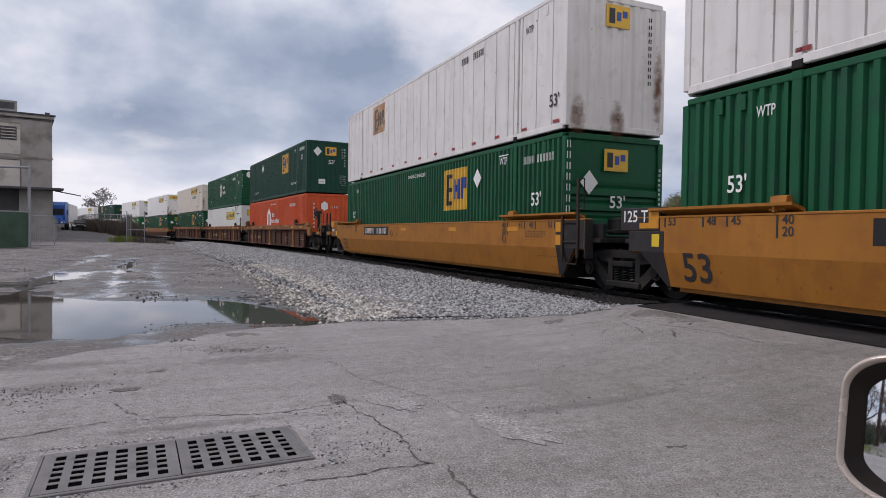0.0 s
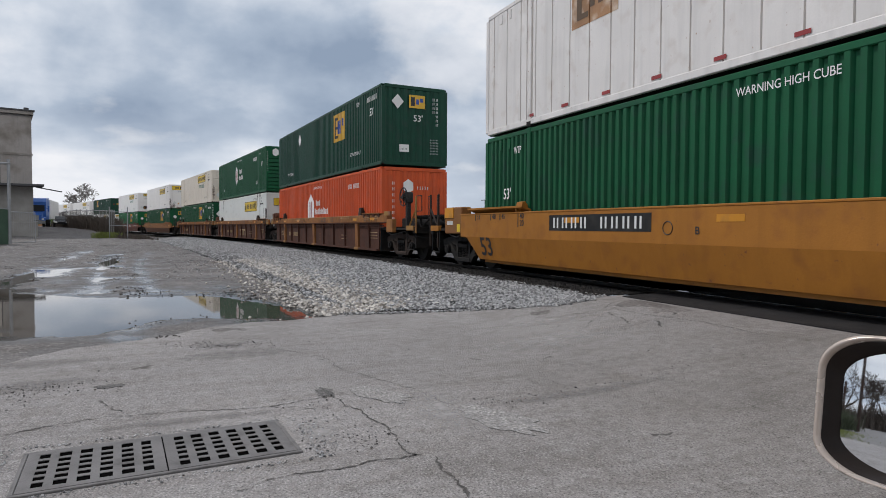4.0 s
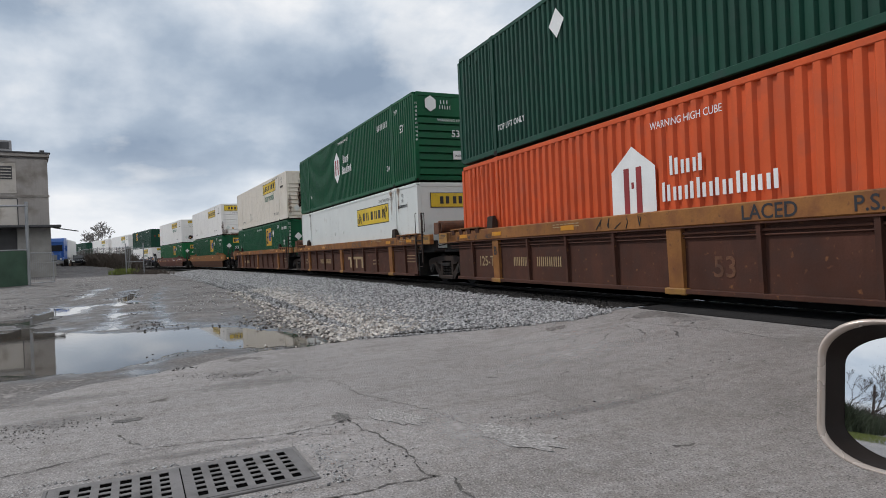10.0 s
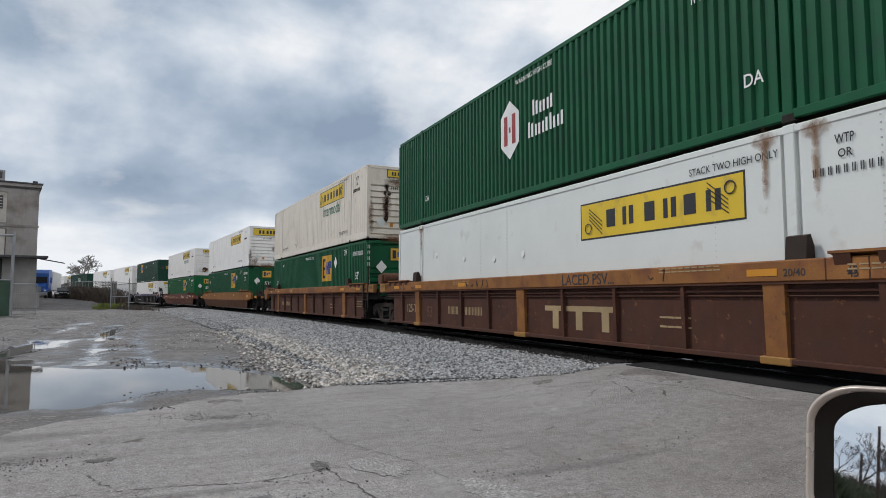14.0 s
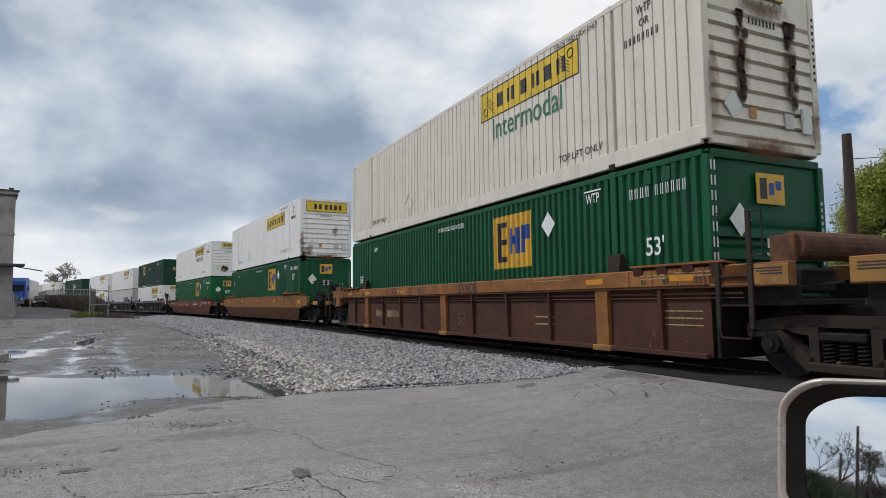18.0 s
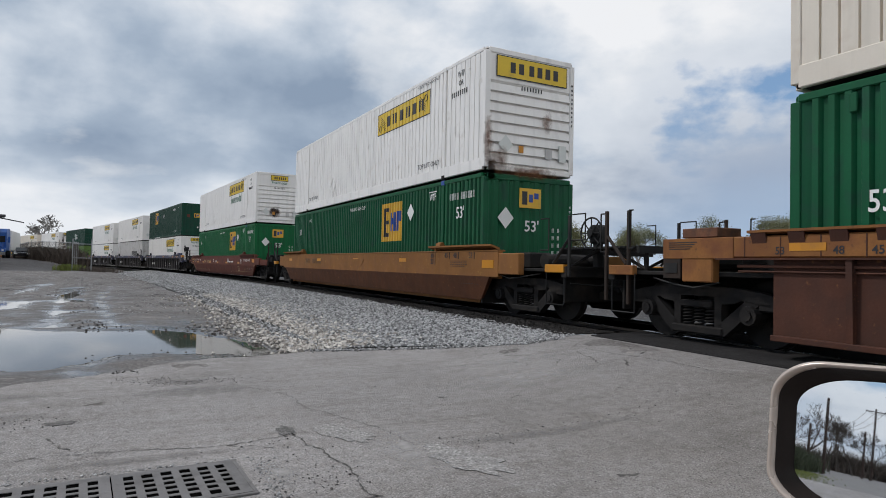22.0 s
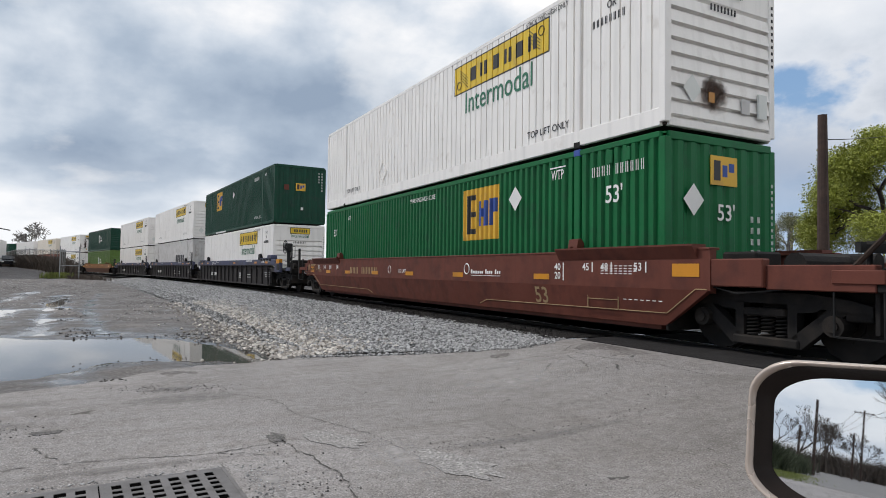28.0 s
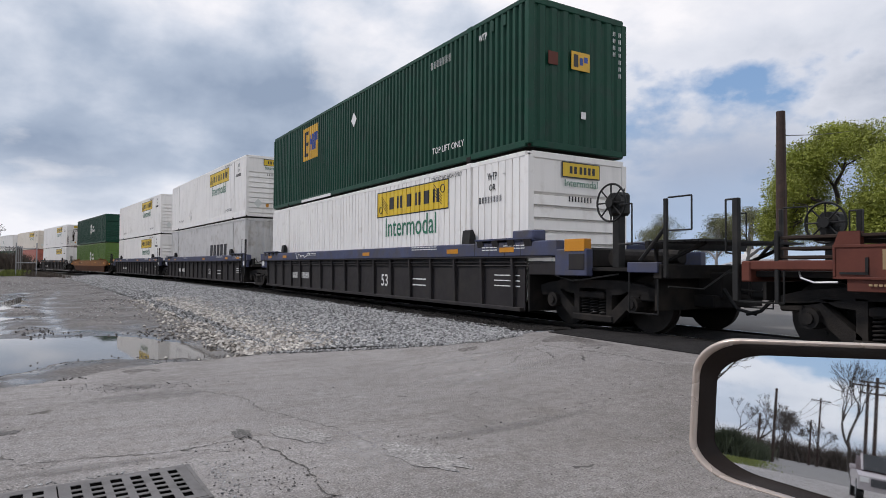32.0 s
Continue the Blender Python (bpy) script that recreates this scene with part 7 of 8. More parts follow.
        for zz_ in (1.0, 0.9, 0.8, 0.7, 0.6, 0.5):
            end_bars(up, M["whiteink"], 0.6, zz_, 6, 0.035, 0.04, 0.025)
    elif k == 3:
        lo = container("smoothwhite", "smooth", "flat", "smooth white container with yellow scroll signs, low in its car")
        scroll_logo(lo, "smooth", -3.6, 2.1, 3.6, 0.62)
        side_text(lo, "STACK TWO HIGH ONLY", 0.15, -5.2, 2.55, M["ink"])
        side_text(lo, "WTP", 0.16, -6.8, 2.55, M["ink"])
        side_text(lo, "OR", 0.14, -6.8, 2.38, M["ink"])
        bars_line(lo, "smooth", M["ink"], -6.4, 2.2, 0.1, 9, 0.055, 0.04)
        for y in (6.9, 4.6, 2.3, 1.0, -4.9, -7.2):
            part("seam", Builder().box(-HW + 0.016, -HW + 0.021, y - 0.03, y + 0.03, 0.17, HIGH - 0.12), M["smoothwhite"], lo)
            b = Builder()
            for i in range(30):
                b.box(-HW + 0.010, -HW + 0.017, y - 0.009, y + 0.009, 0.25 + i * 0.085, 0.268 + i * 0.085)
            part("rivet_row", b, M["greywhite"], lo, kind="stuff")
        for y, z in ((3.2, 1.7), (1.6, 1.6), (0.3, 1.65), (5.0, 1.9)):
            part("rivet_head", Builder().bar((-HW - 0.004, y, z), (-HW + 0.02, y, z), 0.07, 12), M["whiteink"], lo)
        for y in (-POST - 0.35, -POST + 0.35, POST):
            part("rust_stain", Builder().box(-HW - 0.007, -HW - 0.005, y - 0.32, y + 0.32, HIGH - 0.32, HIGH + 0.06), M["siderust"], lo, "brown rust stain")
            part("rust_run", Builder().box(-HW - 0.0105, -HW - 0.0085, y - 0.09, y + 0.09, HIGH - 1.3, HIGH + 0.3), M["siderust"], lo, "brown rust run")
        end_scroll(lo, 0.06, 2.3, 1.75, 0.44, False)
        end_bars(lo, M["ink"], -0.25, 1.35, 10, 0.05, 0.12, 0.03)
        end_text(lo, "53'", 0.22, 0.05, 0.85, M["ink"])
        up = container("green", "corrugated", "louvred", "green container with white six-sided emblem stacked on a white one")
        hex_logo(up, "corrugated", 0.79, 1.6, 0.68, "redink")
        side_text(up, "WARNING HIGH CUBE", 0.165, -0.2, 2.6, M["whiteink"])
        side_text(up, "53'", 0.36, -7.0, 1.85, M["whiteink"])
        side_text(up, "DA", 0.26, -5.62, 0.72, M["whiteink"])
        side_text(up, "DA", 0.22, 5.65, 0.72, M["whiteink"])
        side_text(up, "WTP", 0.2, -POST - 0.4, 2.5, M["whiteink"])
        bars_line(up, "corrugated", M["whiteink"], -POST + 1.5, 2.3, 0.22, 7, 0.1, 0.06)
        v = [(-0.7 + 0.22 * math.sin(a), -HL - 0.016, 2.5 + 0.26 * math.cos(a)) for a in [math.pi / 3 * i for i in range(6)]]
        part("emblem", Builder().add(v, [tuple(range(6))]).mesh("emblem", fix=False), M["whiteink"], up, "white six-sided emblem")
        end_bars(up, M["redink"], -0.77, 2.5, 2, 0.16, 0.24, -0.02)
        end_bars(up, M["whiteink"], -0.32, 2.57, 3, 0.07, 0.12, 0.04)
        end_bars(up, M["whiteink"], -0.36, 2.4, 5, 0.06, 0.12, 0.03)
        end_text(up, "WARNING HIGH CUBE", 0.13, 0.2, 1.98, M["whiteink"])
        end_text(up, "53'", 0.32, 0.2, 1.55, M["whiteink"])
        end_plate(up, "notice", M["whiteink"], 0.05, 0.5, 0.72, 1.0, "white weight notice", 0.02)
        part("lettering", letters("24,000 lbs", 0.09), M["ink"], up, at=Matrix.Translation((0.275, -HL - 0.022, 0.84)) @ END_TEXT)
        end_plate(up, "document_holder", M["green"], 0.85, 1.02, 0.6, 1.0, "", 0.04)
        end_bars(up, M["whiteink"], -1.21, 2.5, 10, 0.06, 0.08, 0.05, True)
        end_bars(up, M["whiteink"], 1.21, 2.5, 10, 0.06, 0.08, 0.05, True)
    elif k in (4, 5, 6):
        # unit 6 gets the green with sunlight painted in
        lo = container("sunlitgreen" if k == 6 else "green", "corrugated", "fluted" if k > 4 else "banded", low_label, cast_mat="bluecast" if k > 4 else None)
        dress_square(lo, high=k > 4, inner=True)
        front_square(lo, k == 4)
        paint = "cream" if k == 4 else "white"
        up = container(paint, "ribbed", "louvred", {4: "cream ribbed container with a yellow scroll sign, rust-streaked front", 5: "white ribbed container with a yellow scroll sign and louvred front", 6: "white ribbed container with yellow scroll sign and scorched front panel"}[k])
        dress_scroll(up, "ribbed", k != 5, z=2.32 if k != 5 else 2.2)
        front_scroll(up, k != 5, k == 4)
        if k == 6:
            part("scorch_mark", Builder().box(-0.8, 0.35, -HL - 0.005, -HL - 0.003, 0.2, 1.05), M["ruststain"], up, "brown scorch mark")
            part("scorch_mark", Builder().box(-0.6, 0.12, -HL - 0.009, -HL - 0.007, 0.34, 0.98), M["scorch"], up, "dark scorch mark")
    elif k == 7:
        lo = container("white", "ribbed", "louvred", "white ribbed container with yellow scroll sign, low in its car")
        dress_scroll(lo, "ribbed", True, z=2.33)
        front_scroll(lo, True, False)
        up = container("deepgreen", "corrugated", "fluted", "dark green container with yellow square logo stacked on white")
        square_logo(up, "corrugated", 3.78, 2.05, 1.5, 1.15)
        diamond(up, True, 0.0, 2.1, 0.22)
        side_text(up, "TOP LIFT ONLY", 0.2, -5.25, 0.45, M["whiteink"])
        bars_line(up, "corrugated", M["whiteink"], -4.5, 2.46, 0.17, 7, 0.08, 0.05)
        side_text(up, "WTP", 0.2, -POST - 0.5, 2.5, M["whiteink"])
        b = Builder().box(-HW - 0.006, -HW, 1.8, 4.6, 0.03, 0.12)
        part("scuff", b, M["whiteink"], up, "scraped pale patch")
        end_logo(up, 0.0, 1.82, 0.48, 0.36)
        end_plate(up, "notice", M["whiteink"], 0.02, 0.14, 0.7, 0.84)
        end_plate(up, "faded_mark", M["redcar"], -0.82, -0.58, 1.65, 1.9)
        end_bars(up, M["whiteink"], 0.92, 2.55, 4, 0.06, 0.1, 0.04, True)
        end_bars(up, M["whiteink"], 1.08, 2.55, 7, 0.06, 0.1, 0.04, True)
    elif k in (8, 9, 11, 12):
        if k == 8:
            lo = container("greywhite", "smooth", "fluted", "grey-white container with dark name bars, low in its rail car")
            b = Builder()
            for i in range(5):
                y = -1.9 - i * 0.66
                b.prism([(y, 0.95), (y - 0.42, 0.95), (y - 0.5, 1.75), (y - 0.08, 1.75)], 0, -HW - 0.004, -HW + 0.01)
            part("name_mark", b, M["ink"], lo, kind="stuff")
            diamond(lo, False, z=1.0, r=0.36, x=0.5)
        else:
            lo = container("white" if k != 12 else "red", "ribbed", "louvred", "white ribbed container low in its rail car" if k != 12 else "faded red container low in its rail car")
            if k != 12:
                dress_scroll(lo, "ribbed", k == 9)
        up = container("white" if k != 12 else "cream", "ribbed", "louvred", "white ribbed container with a yellow scroll sign, stacked high")
        dress_scroll(up, "ribbed", True)
        front_scroll(up, True, k == 11)
    else:
        lo = container("limegreen" if k == 10 else "green", "corrugated", "louvred", "faded green container low in its rail car")
        if k != 10:
            dress_square(lo)
        up = container("deepgreen" if k in (10, 14) else "white", "corrugated", "louvred", "container with a small white emblem, stacked high on the train")
        for c, z in ((lo, 1.5), (up, 1.6)):
            hex_logo(c, "corrugated", -0.5, z, 0.6, "greenink")
    return lo, up


STARTS = [-8.43, 10.98, 34.67, 54.18, 73.69, 97.28, 120.97, 144.65, 164.88, 184.67, 207.58, 230.74, 251.09, 271.3, 294.5]
FRONT_FREE = {2, 5, 6, 7, 10, 11, 14}
REAR_FREE = {1, 4, 5, 6, 9, 10, 13}
CARS = {0: ("smooth", "yellowcar"), 1: ("smooth", "yellowcar"), 2: ("ribbed", "browncar", "rustchord"), 3: ("ribbed", "browncar", "rustchord"), 4: ("ribbed", "browncar", "rustchord"),
        5: ("smooth", "tancar"), 6: ("smooth", "redcar"), 7: ("ribbed", "blackcar", "bluechord"), 8: ("ribbed", "blackcar", "bluechord"), 9: ("ribbed", "blackcar", "bluechord"),
        10: ("smooth", "tancar"), 11: ("ribbed", "blackcar", "blackcar"), 12: ("ribbed", "blackcar", "blackcar"), 13: ("ribbed", "browncar", "rustchord"), 14: ("smooth", "redcar")}
CAR_LABEL = {"yellowcar": "faded yellow well car with smooth plate sides", "browncar": "rusty brown well car with ribbed sides and orange-brown chord", "tancar": "tan and brown well car with scraped smooth sides",
             "redcar": "red-brown well car with smooth sides and pale stencils", "blackcar": "black well car with ribbed sides and a faded blue top chord"}
TRAIN = []
for k, start in enumerate(STARTS):
    kind = CARS[k]
    ff, rf = k in FRONT_FREE, k in REAR_FREE
    if kind[0] == "ribbed":
        car = ribbed_car(kind[1], kind[2], ff, rf, CAR_LABEL[kind[1]], k in (2, 7), 3.9 if k == 3 else 5.2)
    else:
        car = smooth_car(kind[1], ff, rf, CAR_LABEL[kind[1]], k == 5, "whiteink" if kind[1] == "redcar" else "ink", "blackcar" if kind[1] == "tancar" else None)
    fy = -HL - (1.5 if ff else 1.68)
    bogie(car, fy, "brown" if kind[1] in ("browncar",) else "steel")
    if rf:
        bogie(car, HL + 1.5, "steel")
    lo, up = unit_boxes(k)
    mid = start + HL
    TRAIN += [(car, mid, RAIL), (lo, mid, RAIL + FLOOR), (up, mid, RAIL + FLOOR + 2.9)]
    # special marks of single cars
    if k == 0:
        part("lettering", letters("53", 0.62), M["ink"], car, at=low_side(HL - 0.55, 0.57))
    if k == 1:
        part("lettering", letters("53", 0.62), M["ink"], car, at=low_side(7.69, 0.56))
    if k == 0:
        part("rear_panel", Builder().box(-CW - 0.01, -1.3, 8.29, 9.26, 1.14, 1.52, 0.01), M["blackcar"], car)
        part("lettering", letters("125 T", 0.27), M["whiteink"], car, at=Matrix.Translation((-CW - 0.018, 8.88, 1.37)) @ SIDE_TEXT, kind="stuff")
        part("reflective_panel", Builder().box(-CW - 0.015, -CW - 0.008, 8.31, 8.54, 1.18, 1.49), M["reflector"], car)
        part("reflective_panel", Builder().box(-CW - 0.015, -CW - 0.008, 8.54, 8.76, 1.18, 1.27), M["reflector"], car)
        part("end_panel", Builder().box(-CW - 0.008, -1.40, 8.2, 9.03, 0.80, 1.135, 0.003), M["blackcar"], car)
        part("lower_end_panel", sloped_panel(8.2, HL + 0.66, 8.16, HL + 0.14), M["blackcar"], car)
        part("notice", Builder().box(-CW - 0.015, -CW - 0.007, 8.29, 8.46, 0.89, 1.09), M["yellow"], car)
    if k == 2:
        part("lettering", letters("125-T", 0.34), M["tanink"], car, at=Matrix.Translation((-1.408, 6.58, 0.66)) @ SIDE_TEXT, kind="stuff")
        part("lettering", letters("B", 0.28), M["ink"], car, at=Matrix.Translation((-1.486, 5.95, 0.91)) @ SIDE_TEXT)
    if k == 3:
        part("graffiti", letters("LACED PSV...", 0.27), M["ink"], car, "black marker scrawl", at=Matrix.Translation((-CW - 0.004, -2.2, 1.31)) @ SIDE_TEXT, kind="stuff")
        part("lettering", letters("20/40", 0.13), M["ink"], car, at=Matrix.Translation((-CW - 0.004, -6.25, 1.3)) @ SIDE_TEXT, kind="stuff")
        part("lettering", letters("45", 0.13), M["ink"], car, at=Matrix.Translation((-CW - 0.004, -6.95, 1.3)) @ SIDE_TEXT, kind="stuff")
        part("lettering", letters("125-T", 0.34), M["tanink"], car, at=Matrix.Translation((-1.408, 6.58, 0.66)) @ SIDE_TEXT, kind="stuff")
        b = Builder()
        b.box(-1.408, -1.39, -2.92, -0.73, 0.74, 0.84)
        for y0 in (-1.0, -1.75, -2.5):
            b.box(-1.408, -1.39, y0 - 0.2, y0, 0.4, 0.74)
        part("name_mark", b, M["tanink"], car, kind="stuff")
    if k in (2, 3, 4):
        part("lettering", letters("53", 0.42), M["rust"], car, at=Matrix.Translation((-1.408, 5.16 if k == 3 else -0.78, 0.58)) @ SIDE_TEXT, kind="stuff")
        rnd = random.Random(k)
        b = Builder()
        for word, y in {3: ((5, 2.7), (2, -3.7)), 4: ((3, 3.6),), 2: ((5, 2.0),)}[k]:
            for i in range(word):
                yy = y - i * 0.26
                p = [(-CW - 0.003, yy - rnd.uniform(0, 0.18), 1.22 + rnd.uniform(0, 0.2)) for _ in range(4)]
                b.path(p, 0.008, 4)
        part("graffiti", b, M["ink"], car, "thin black scrawl")
        for body, size, y in {2: (("LACED", 0.27, -1.58), ("P.S.", 0.25, -2.85)), 3: (), 4: (("EVADE", 0.30, -1.25), ("287", 0.2, 1.53))}[k]:
            part("graffiti", letters(body, size), M["ink"], car, "black marker scrawl", at=Matrix.Translation((-CW - 0.004, y, 1.31)) @ SIDE_TEXT, kind="stuff")
    if k == 6:
        part("lettering", letters("53", 0.42), M["tanink"], car, at=low_side(-5.34, 0.59), kind="stuff")
        b = Builder()
        for p in (((-7.3, 0.45), (-7.3, 0.75)), ((-7.3, 0.75), (-6.6, 0.75)), ((-6.6, 0.75), (-6.6, 0.45)), ((-6.6, 0.45), (-7.3, 0.45)), ((-7.3, 0.6), (-6.6, 0.6))):
            b.bar((-1.45, p[0][0], p[0][1]), (-1.45, p[1][0], p[1][1]), 0.008, 4)
        part("stencil_box", b, M["tanink"], car)
        part("lettering", letters("LD LMT", 0.14), M["whiteink"], car, at=Matrix.Translation((-CW - 0.006, 0.75, 1.0)) @ SIDE_TEXT)
    if k == 7:
        rnd = random.Random(2)
        p = [(-CW - 0.004, 4.6 - i * 0.09, 1.22 + rnd.uniform(0, 0.2)) for i in range(18)]
        part("graffiti", Builder().path(p, 0.012, 4), M["whiteink"], car, "white scrawl")
        part("blue_box", Builder().box(-1.5, -1.2, -HL - 0.4, -HL + 0.2, 1.46, 1.66, 0.02), M["bluechord"], car)


# ---- beyond the lane: warehouse, fences, vehicles ----
def warehouse():
    g = thing("warehouse", "old stucco warehouse with recessed panels and a dock canopy", "building", at=pose(-10.5, 61.0, 0.2, 0, 0, 12))
    # local: front wall on y = 0, facing -y; the corner at x = 0; the building goes to -x
    W, T0 = 34.0, 12.4
    part("front_wall", Builder().box(-W, 0, 0, 0.5, 4.9, 11.3), M["wallpaint"], g)
    part("side_wall", Builder().box(-0.5, 0, 0.5, 40, 0.2, 11.3), M["wallpaint"], g)
    part("back_wall", Builder().box(-W, -0.5, 39.5, 40, 0.2, 11.3), M["wallpaint"], g)
    part("ground_floor_wall", Builder().box(-W, -2.3, 0.6, 1.1, 0.2, 4.9), M["darkmetal"], g)
    part("corner_pier", Builder().box(-2.3, 0.05, -0.05, 0.6, 0.2, 4.9, 0.03), M["fabricgrey"], g)
    part("dock", Builder().box(-W, 0.3, -0.9, 0.0, 0.2, 1.55, 0.04), M["fabricgrey"], g)
    part("cornice", Builder().box(-W, 0.16, -0.16, 40.1, 11.3, 11.62, 0.04), M["wallpaint"], g)
    part("parapet_cap", Builder().box(-W, 0.24, -0.24, 0.3, 11.62, 11.74), M["darkmetal"], g)
    part("roof", Builder().box(-W, 0, 0, 40, 11.1, 11.3), M["roofgrey"], g)
    part("canopy", Builder().box(-W, 0.75, -1.5, 0.2, 4.75, 4.95, 0.02), M["darkmetal"], g)
    part("canopy_rod", Builder().bar((0.2, -1.0, 4.7), (2.0, -0.8, 4.35), 0.05, 6), M["darkmetal"], g)
    part("string_course", Builder().box(-W, 0.06, -0.06, 0.02, 7.6, 7.8), M["wallpaint"], g)
    pent = part("penthouse", Builder().box(-14, -2.4, 3, 14, 11.3, 13.3, 0.04), M["roofgrey"], g)
    part("louvre", Builder().box(-5.2, -2.6, 2.94, 3.0, 12.5, 13.1), M["darkmetal"], pent)
    for i in range(8):
        x1 = -2.2 - i * 4.0
        part("upper_panel", Builder().box(x1 - 2.6, x1, -0.03, 0.01, 7.95, 10.7, 0.01), M["panelpaint"], g)
        part("panel_head", Builder().box(x1 - 2.65, x1 + 0.05, -0.07, 0.0, 10.7, 10.82), M["wallpaint"], g)
        part("lower_panel", Builder().box(x1 - 2.6, x1, -0.03, 0.01, 5.0, 7.4, 0.01), M["panelpaint"], g)
        part("panel_joint", Builder().box(x1 - 2.66, x1 - 2.6, -0.05, 0.0, 5.0, 7.4).box(x1, x1 + 0.06, -0.05, 0.0, 5.0, 7.4).box(x1 - 2.6, x1, -0.05, 0.0, 7.4, 7.46), M["darkmetal"], g)
        vent = part("vent", Builder().box(x1 - 1.35, x1 - 0.25, -0.08, 0.0, 9.2, 10.4, 0.01), M["darkmetal"], g)
        for k in range(4):
            part("slat", Builder().box(x1 - 1.3, x1 - 0.3, -0.16, -0.06, 9.32 + k * 0.27, 9.40 + k * 0.27), M["panelpaint"], vent)
    part("finial", Builder().box(-0.5, -0.15, 0.2, 0.6, 11.74, 12.0, 0.03), M["darkmetal"], g)
    for ob in g.children_recursive:
        if ob.data:
            for v in ob.data.vertices:
                v.co.z *= 0.895
    return g


warehouse()


def lane_z(x, y):
    return ground_z(x, y, False)


def screen_fence():
    g = thing("screened_fence", "chain-link fence covered with dark green privacy mesh", "fence")
    pts = [(-26.0, 30.0), (-20.0, 35.5), (-14.5, 41.0), (-9.15, 46.0)]
    for (x0, y0), (x1, y1) in zip(pts, pts[1:]):
        z0, z1 = lane_z(x0, y0), lane_z(x1, y1)
        n = 10
        v, f = [], []
        for i in range(n + 1):
            u = i / n
            x, y, z = x0 + (x1 - x0) * u, y0 + (y1 - y0) * u, z0 + (z1 - z0) * u
            off = 0.04 * math.sin(i * 1.9)
            v += [(x + off, y, z - 0.1), (x + off * 0.4, y, z + 2.15 + 0.03 * math.sin(i * 2.3)), (x + off + 0.03, y + 0.03, z - 0.1), (x + off * 0.4 + 0.03, y + 0.03, z + 2.15 + 0.03 * math.sin(i * 2.3))]
        for i in range(n):
            a, b = 4 * i, 4 * i + 4
            f += [(a, b, b + 1, a + 1), (a + 2, a + 3, b + 3, b + 2), (a + 1, b + 1, b + 3, a + 3)]
        part("mesh_panel", Builder().add(v, f), M["screen"], g)
        part("top_rail", Builder().bar((x0, y0, z0 + 2.2), (x1, y1, z1 + 2.2), 0.035, 6), M["galv"], g)
        for u in (0.0, 0.5):
            x, y = x0 + (x1 - x0) * u, y0 + (y1 - y0) * u
            part("post", Builder().bar((x, y, lane_z(x, y) - 0.1), (x, y, lane_z(x, y) + 2.4), 0.04, 8), M["galv"], g)
            part("barb_arm", Builder().bar((x, y, lane_z(x, y) + 2.35), (x - 0.35, y - 0.3, lane_z(x, y) + 2.75), 0.025, 5), M["galv"], g)
    x, y = pts[-1]
    z = lane_z(x, y)
    part("gate_post", Builder().bar((x, y, z - 0.1), (x, y, z + 5.2), 0.09, 10), M["galv"], g)
    part("gate_beam", Builder().bar((x - 6, y - 2, z + 4.7), (x + 0.1, y, z + 4.95), 0.07, 8), M["galv"], g)
    part("gate_leaf_frame", Builder().path([(x, y, z + 0.1), (x + 0.9, y + 2.6, z + 0.1), (x + 0.9, y + 2.6, z + 2.0), (x, y, z + 2.0)], 0.03, 6), M["galv"], g)
    b = Builder()
    for i in range(14):
        u = i / 13
        b.bar((x + 0.9 * u, y + 2.6 * u, z + 0.1), (x + 0.9 * u, y + 2.6 * u, z + 2.0), 0.008, 4)
    part("gate_wires", b, M["galv"], g)
    return g


screen_fence()


def track_fence():
    g = thing("chain_link_fence", "grey chain-link fence grown through with dry brush", "fence")
    pts = [(-4.6, 57.0), (-4.9, 66), (-7.2, 78), (-10.2, 88), (-13.5, 102), (-19, 130)]
    for (x0, y0), (x1, y1) in zip(pts, pts[1:]):
        L = math.dist((x0, y0), (x1, y1))
        n = int(L / 3)
        for i in range(n):
            u = i / n
            x, y = x0 + (x1 - x0) * u, y0 + (y1 - y0) * u
            part("post", Builder().bar((x, y, lane_z(x, y) - 0.2), (x, y, lane_z(x, y) + 2.3), 0.035, 6), M["galv"], g)
        b = Builder()
        m = int(L / 0.28)
        for i in range(m):
            u, w = i / m, (i + 1) / m
            xa, ya, xb, yb = x0 + (x1 - x0) * u, y0 + (y1 - y0) * u, x0 + (x1 - x0) * w, y0 + (y1 - y0) * w
            za, zb = lane_z(xa, ya), lane_z(xb, yb)
            for k in range(7):
                z = 0.1 + k * 0.3
                b.bar((xa, ya, za + z), (xb, yb, zb + z + 0.3), 0.006, 3, caps=False)
                b.bar((xa, ya, za + z + 0.3), (xb, yb, zb + z), 0.006, 3, caps=False)
        part("wire_mesh", b.mesh("wire_mesh", fix=False), M["wire"], g)
        part("top_rail", Builder().bar((x0, y0, lane_z(x0, y0) + 2.2), (x1, y1, lane_z(x1, y1) + 2.2), 0.03, 6), M["galv"], g)
    x, y = pts[0]
    for dx in (0, 1.3):
        part("gate_post", Builder().bar((x + dx, y, -0.2), (x + dx, y, lane_z(x, y) + 2.5), 0.04, 8), M["galv"], g)
    part("gate_rail", Builder().bar((x, y, lane_z(x, y) + 1.0), (x + 1.3, y, lane_z(x, y) + 1.0), 0.03, 6).bar((x, y, lane_z(x, y) + 2.1), (x + 1.3, y, lane_z(x, y) + 2.1), 0.03, 6), M["galv"], g)
    return g


track_fence()


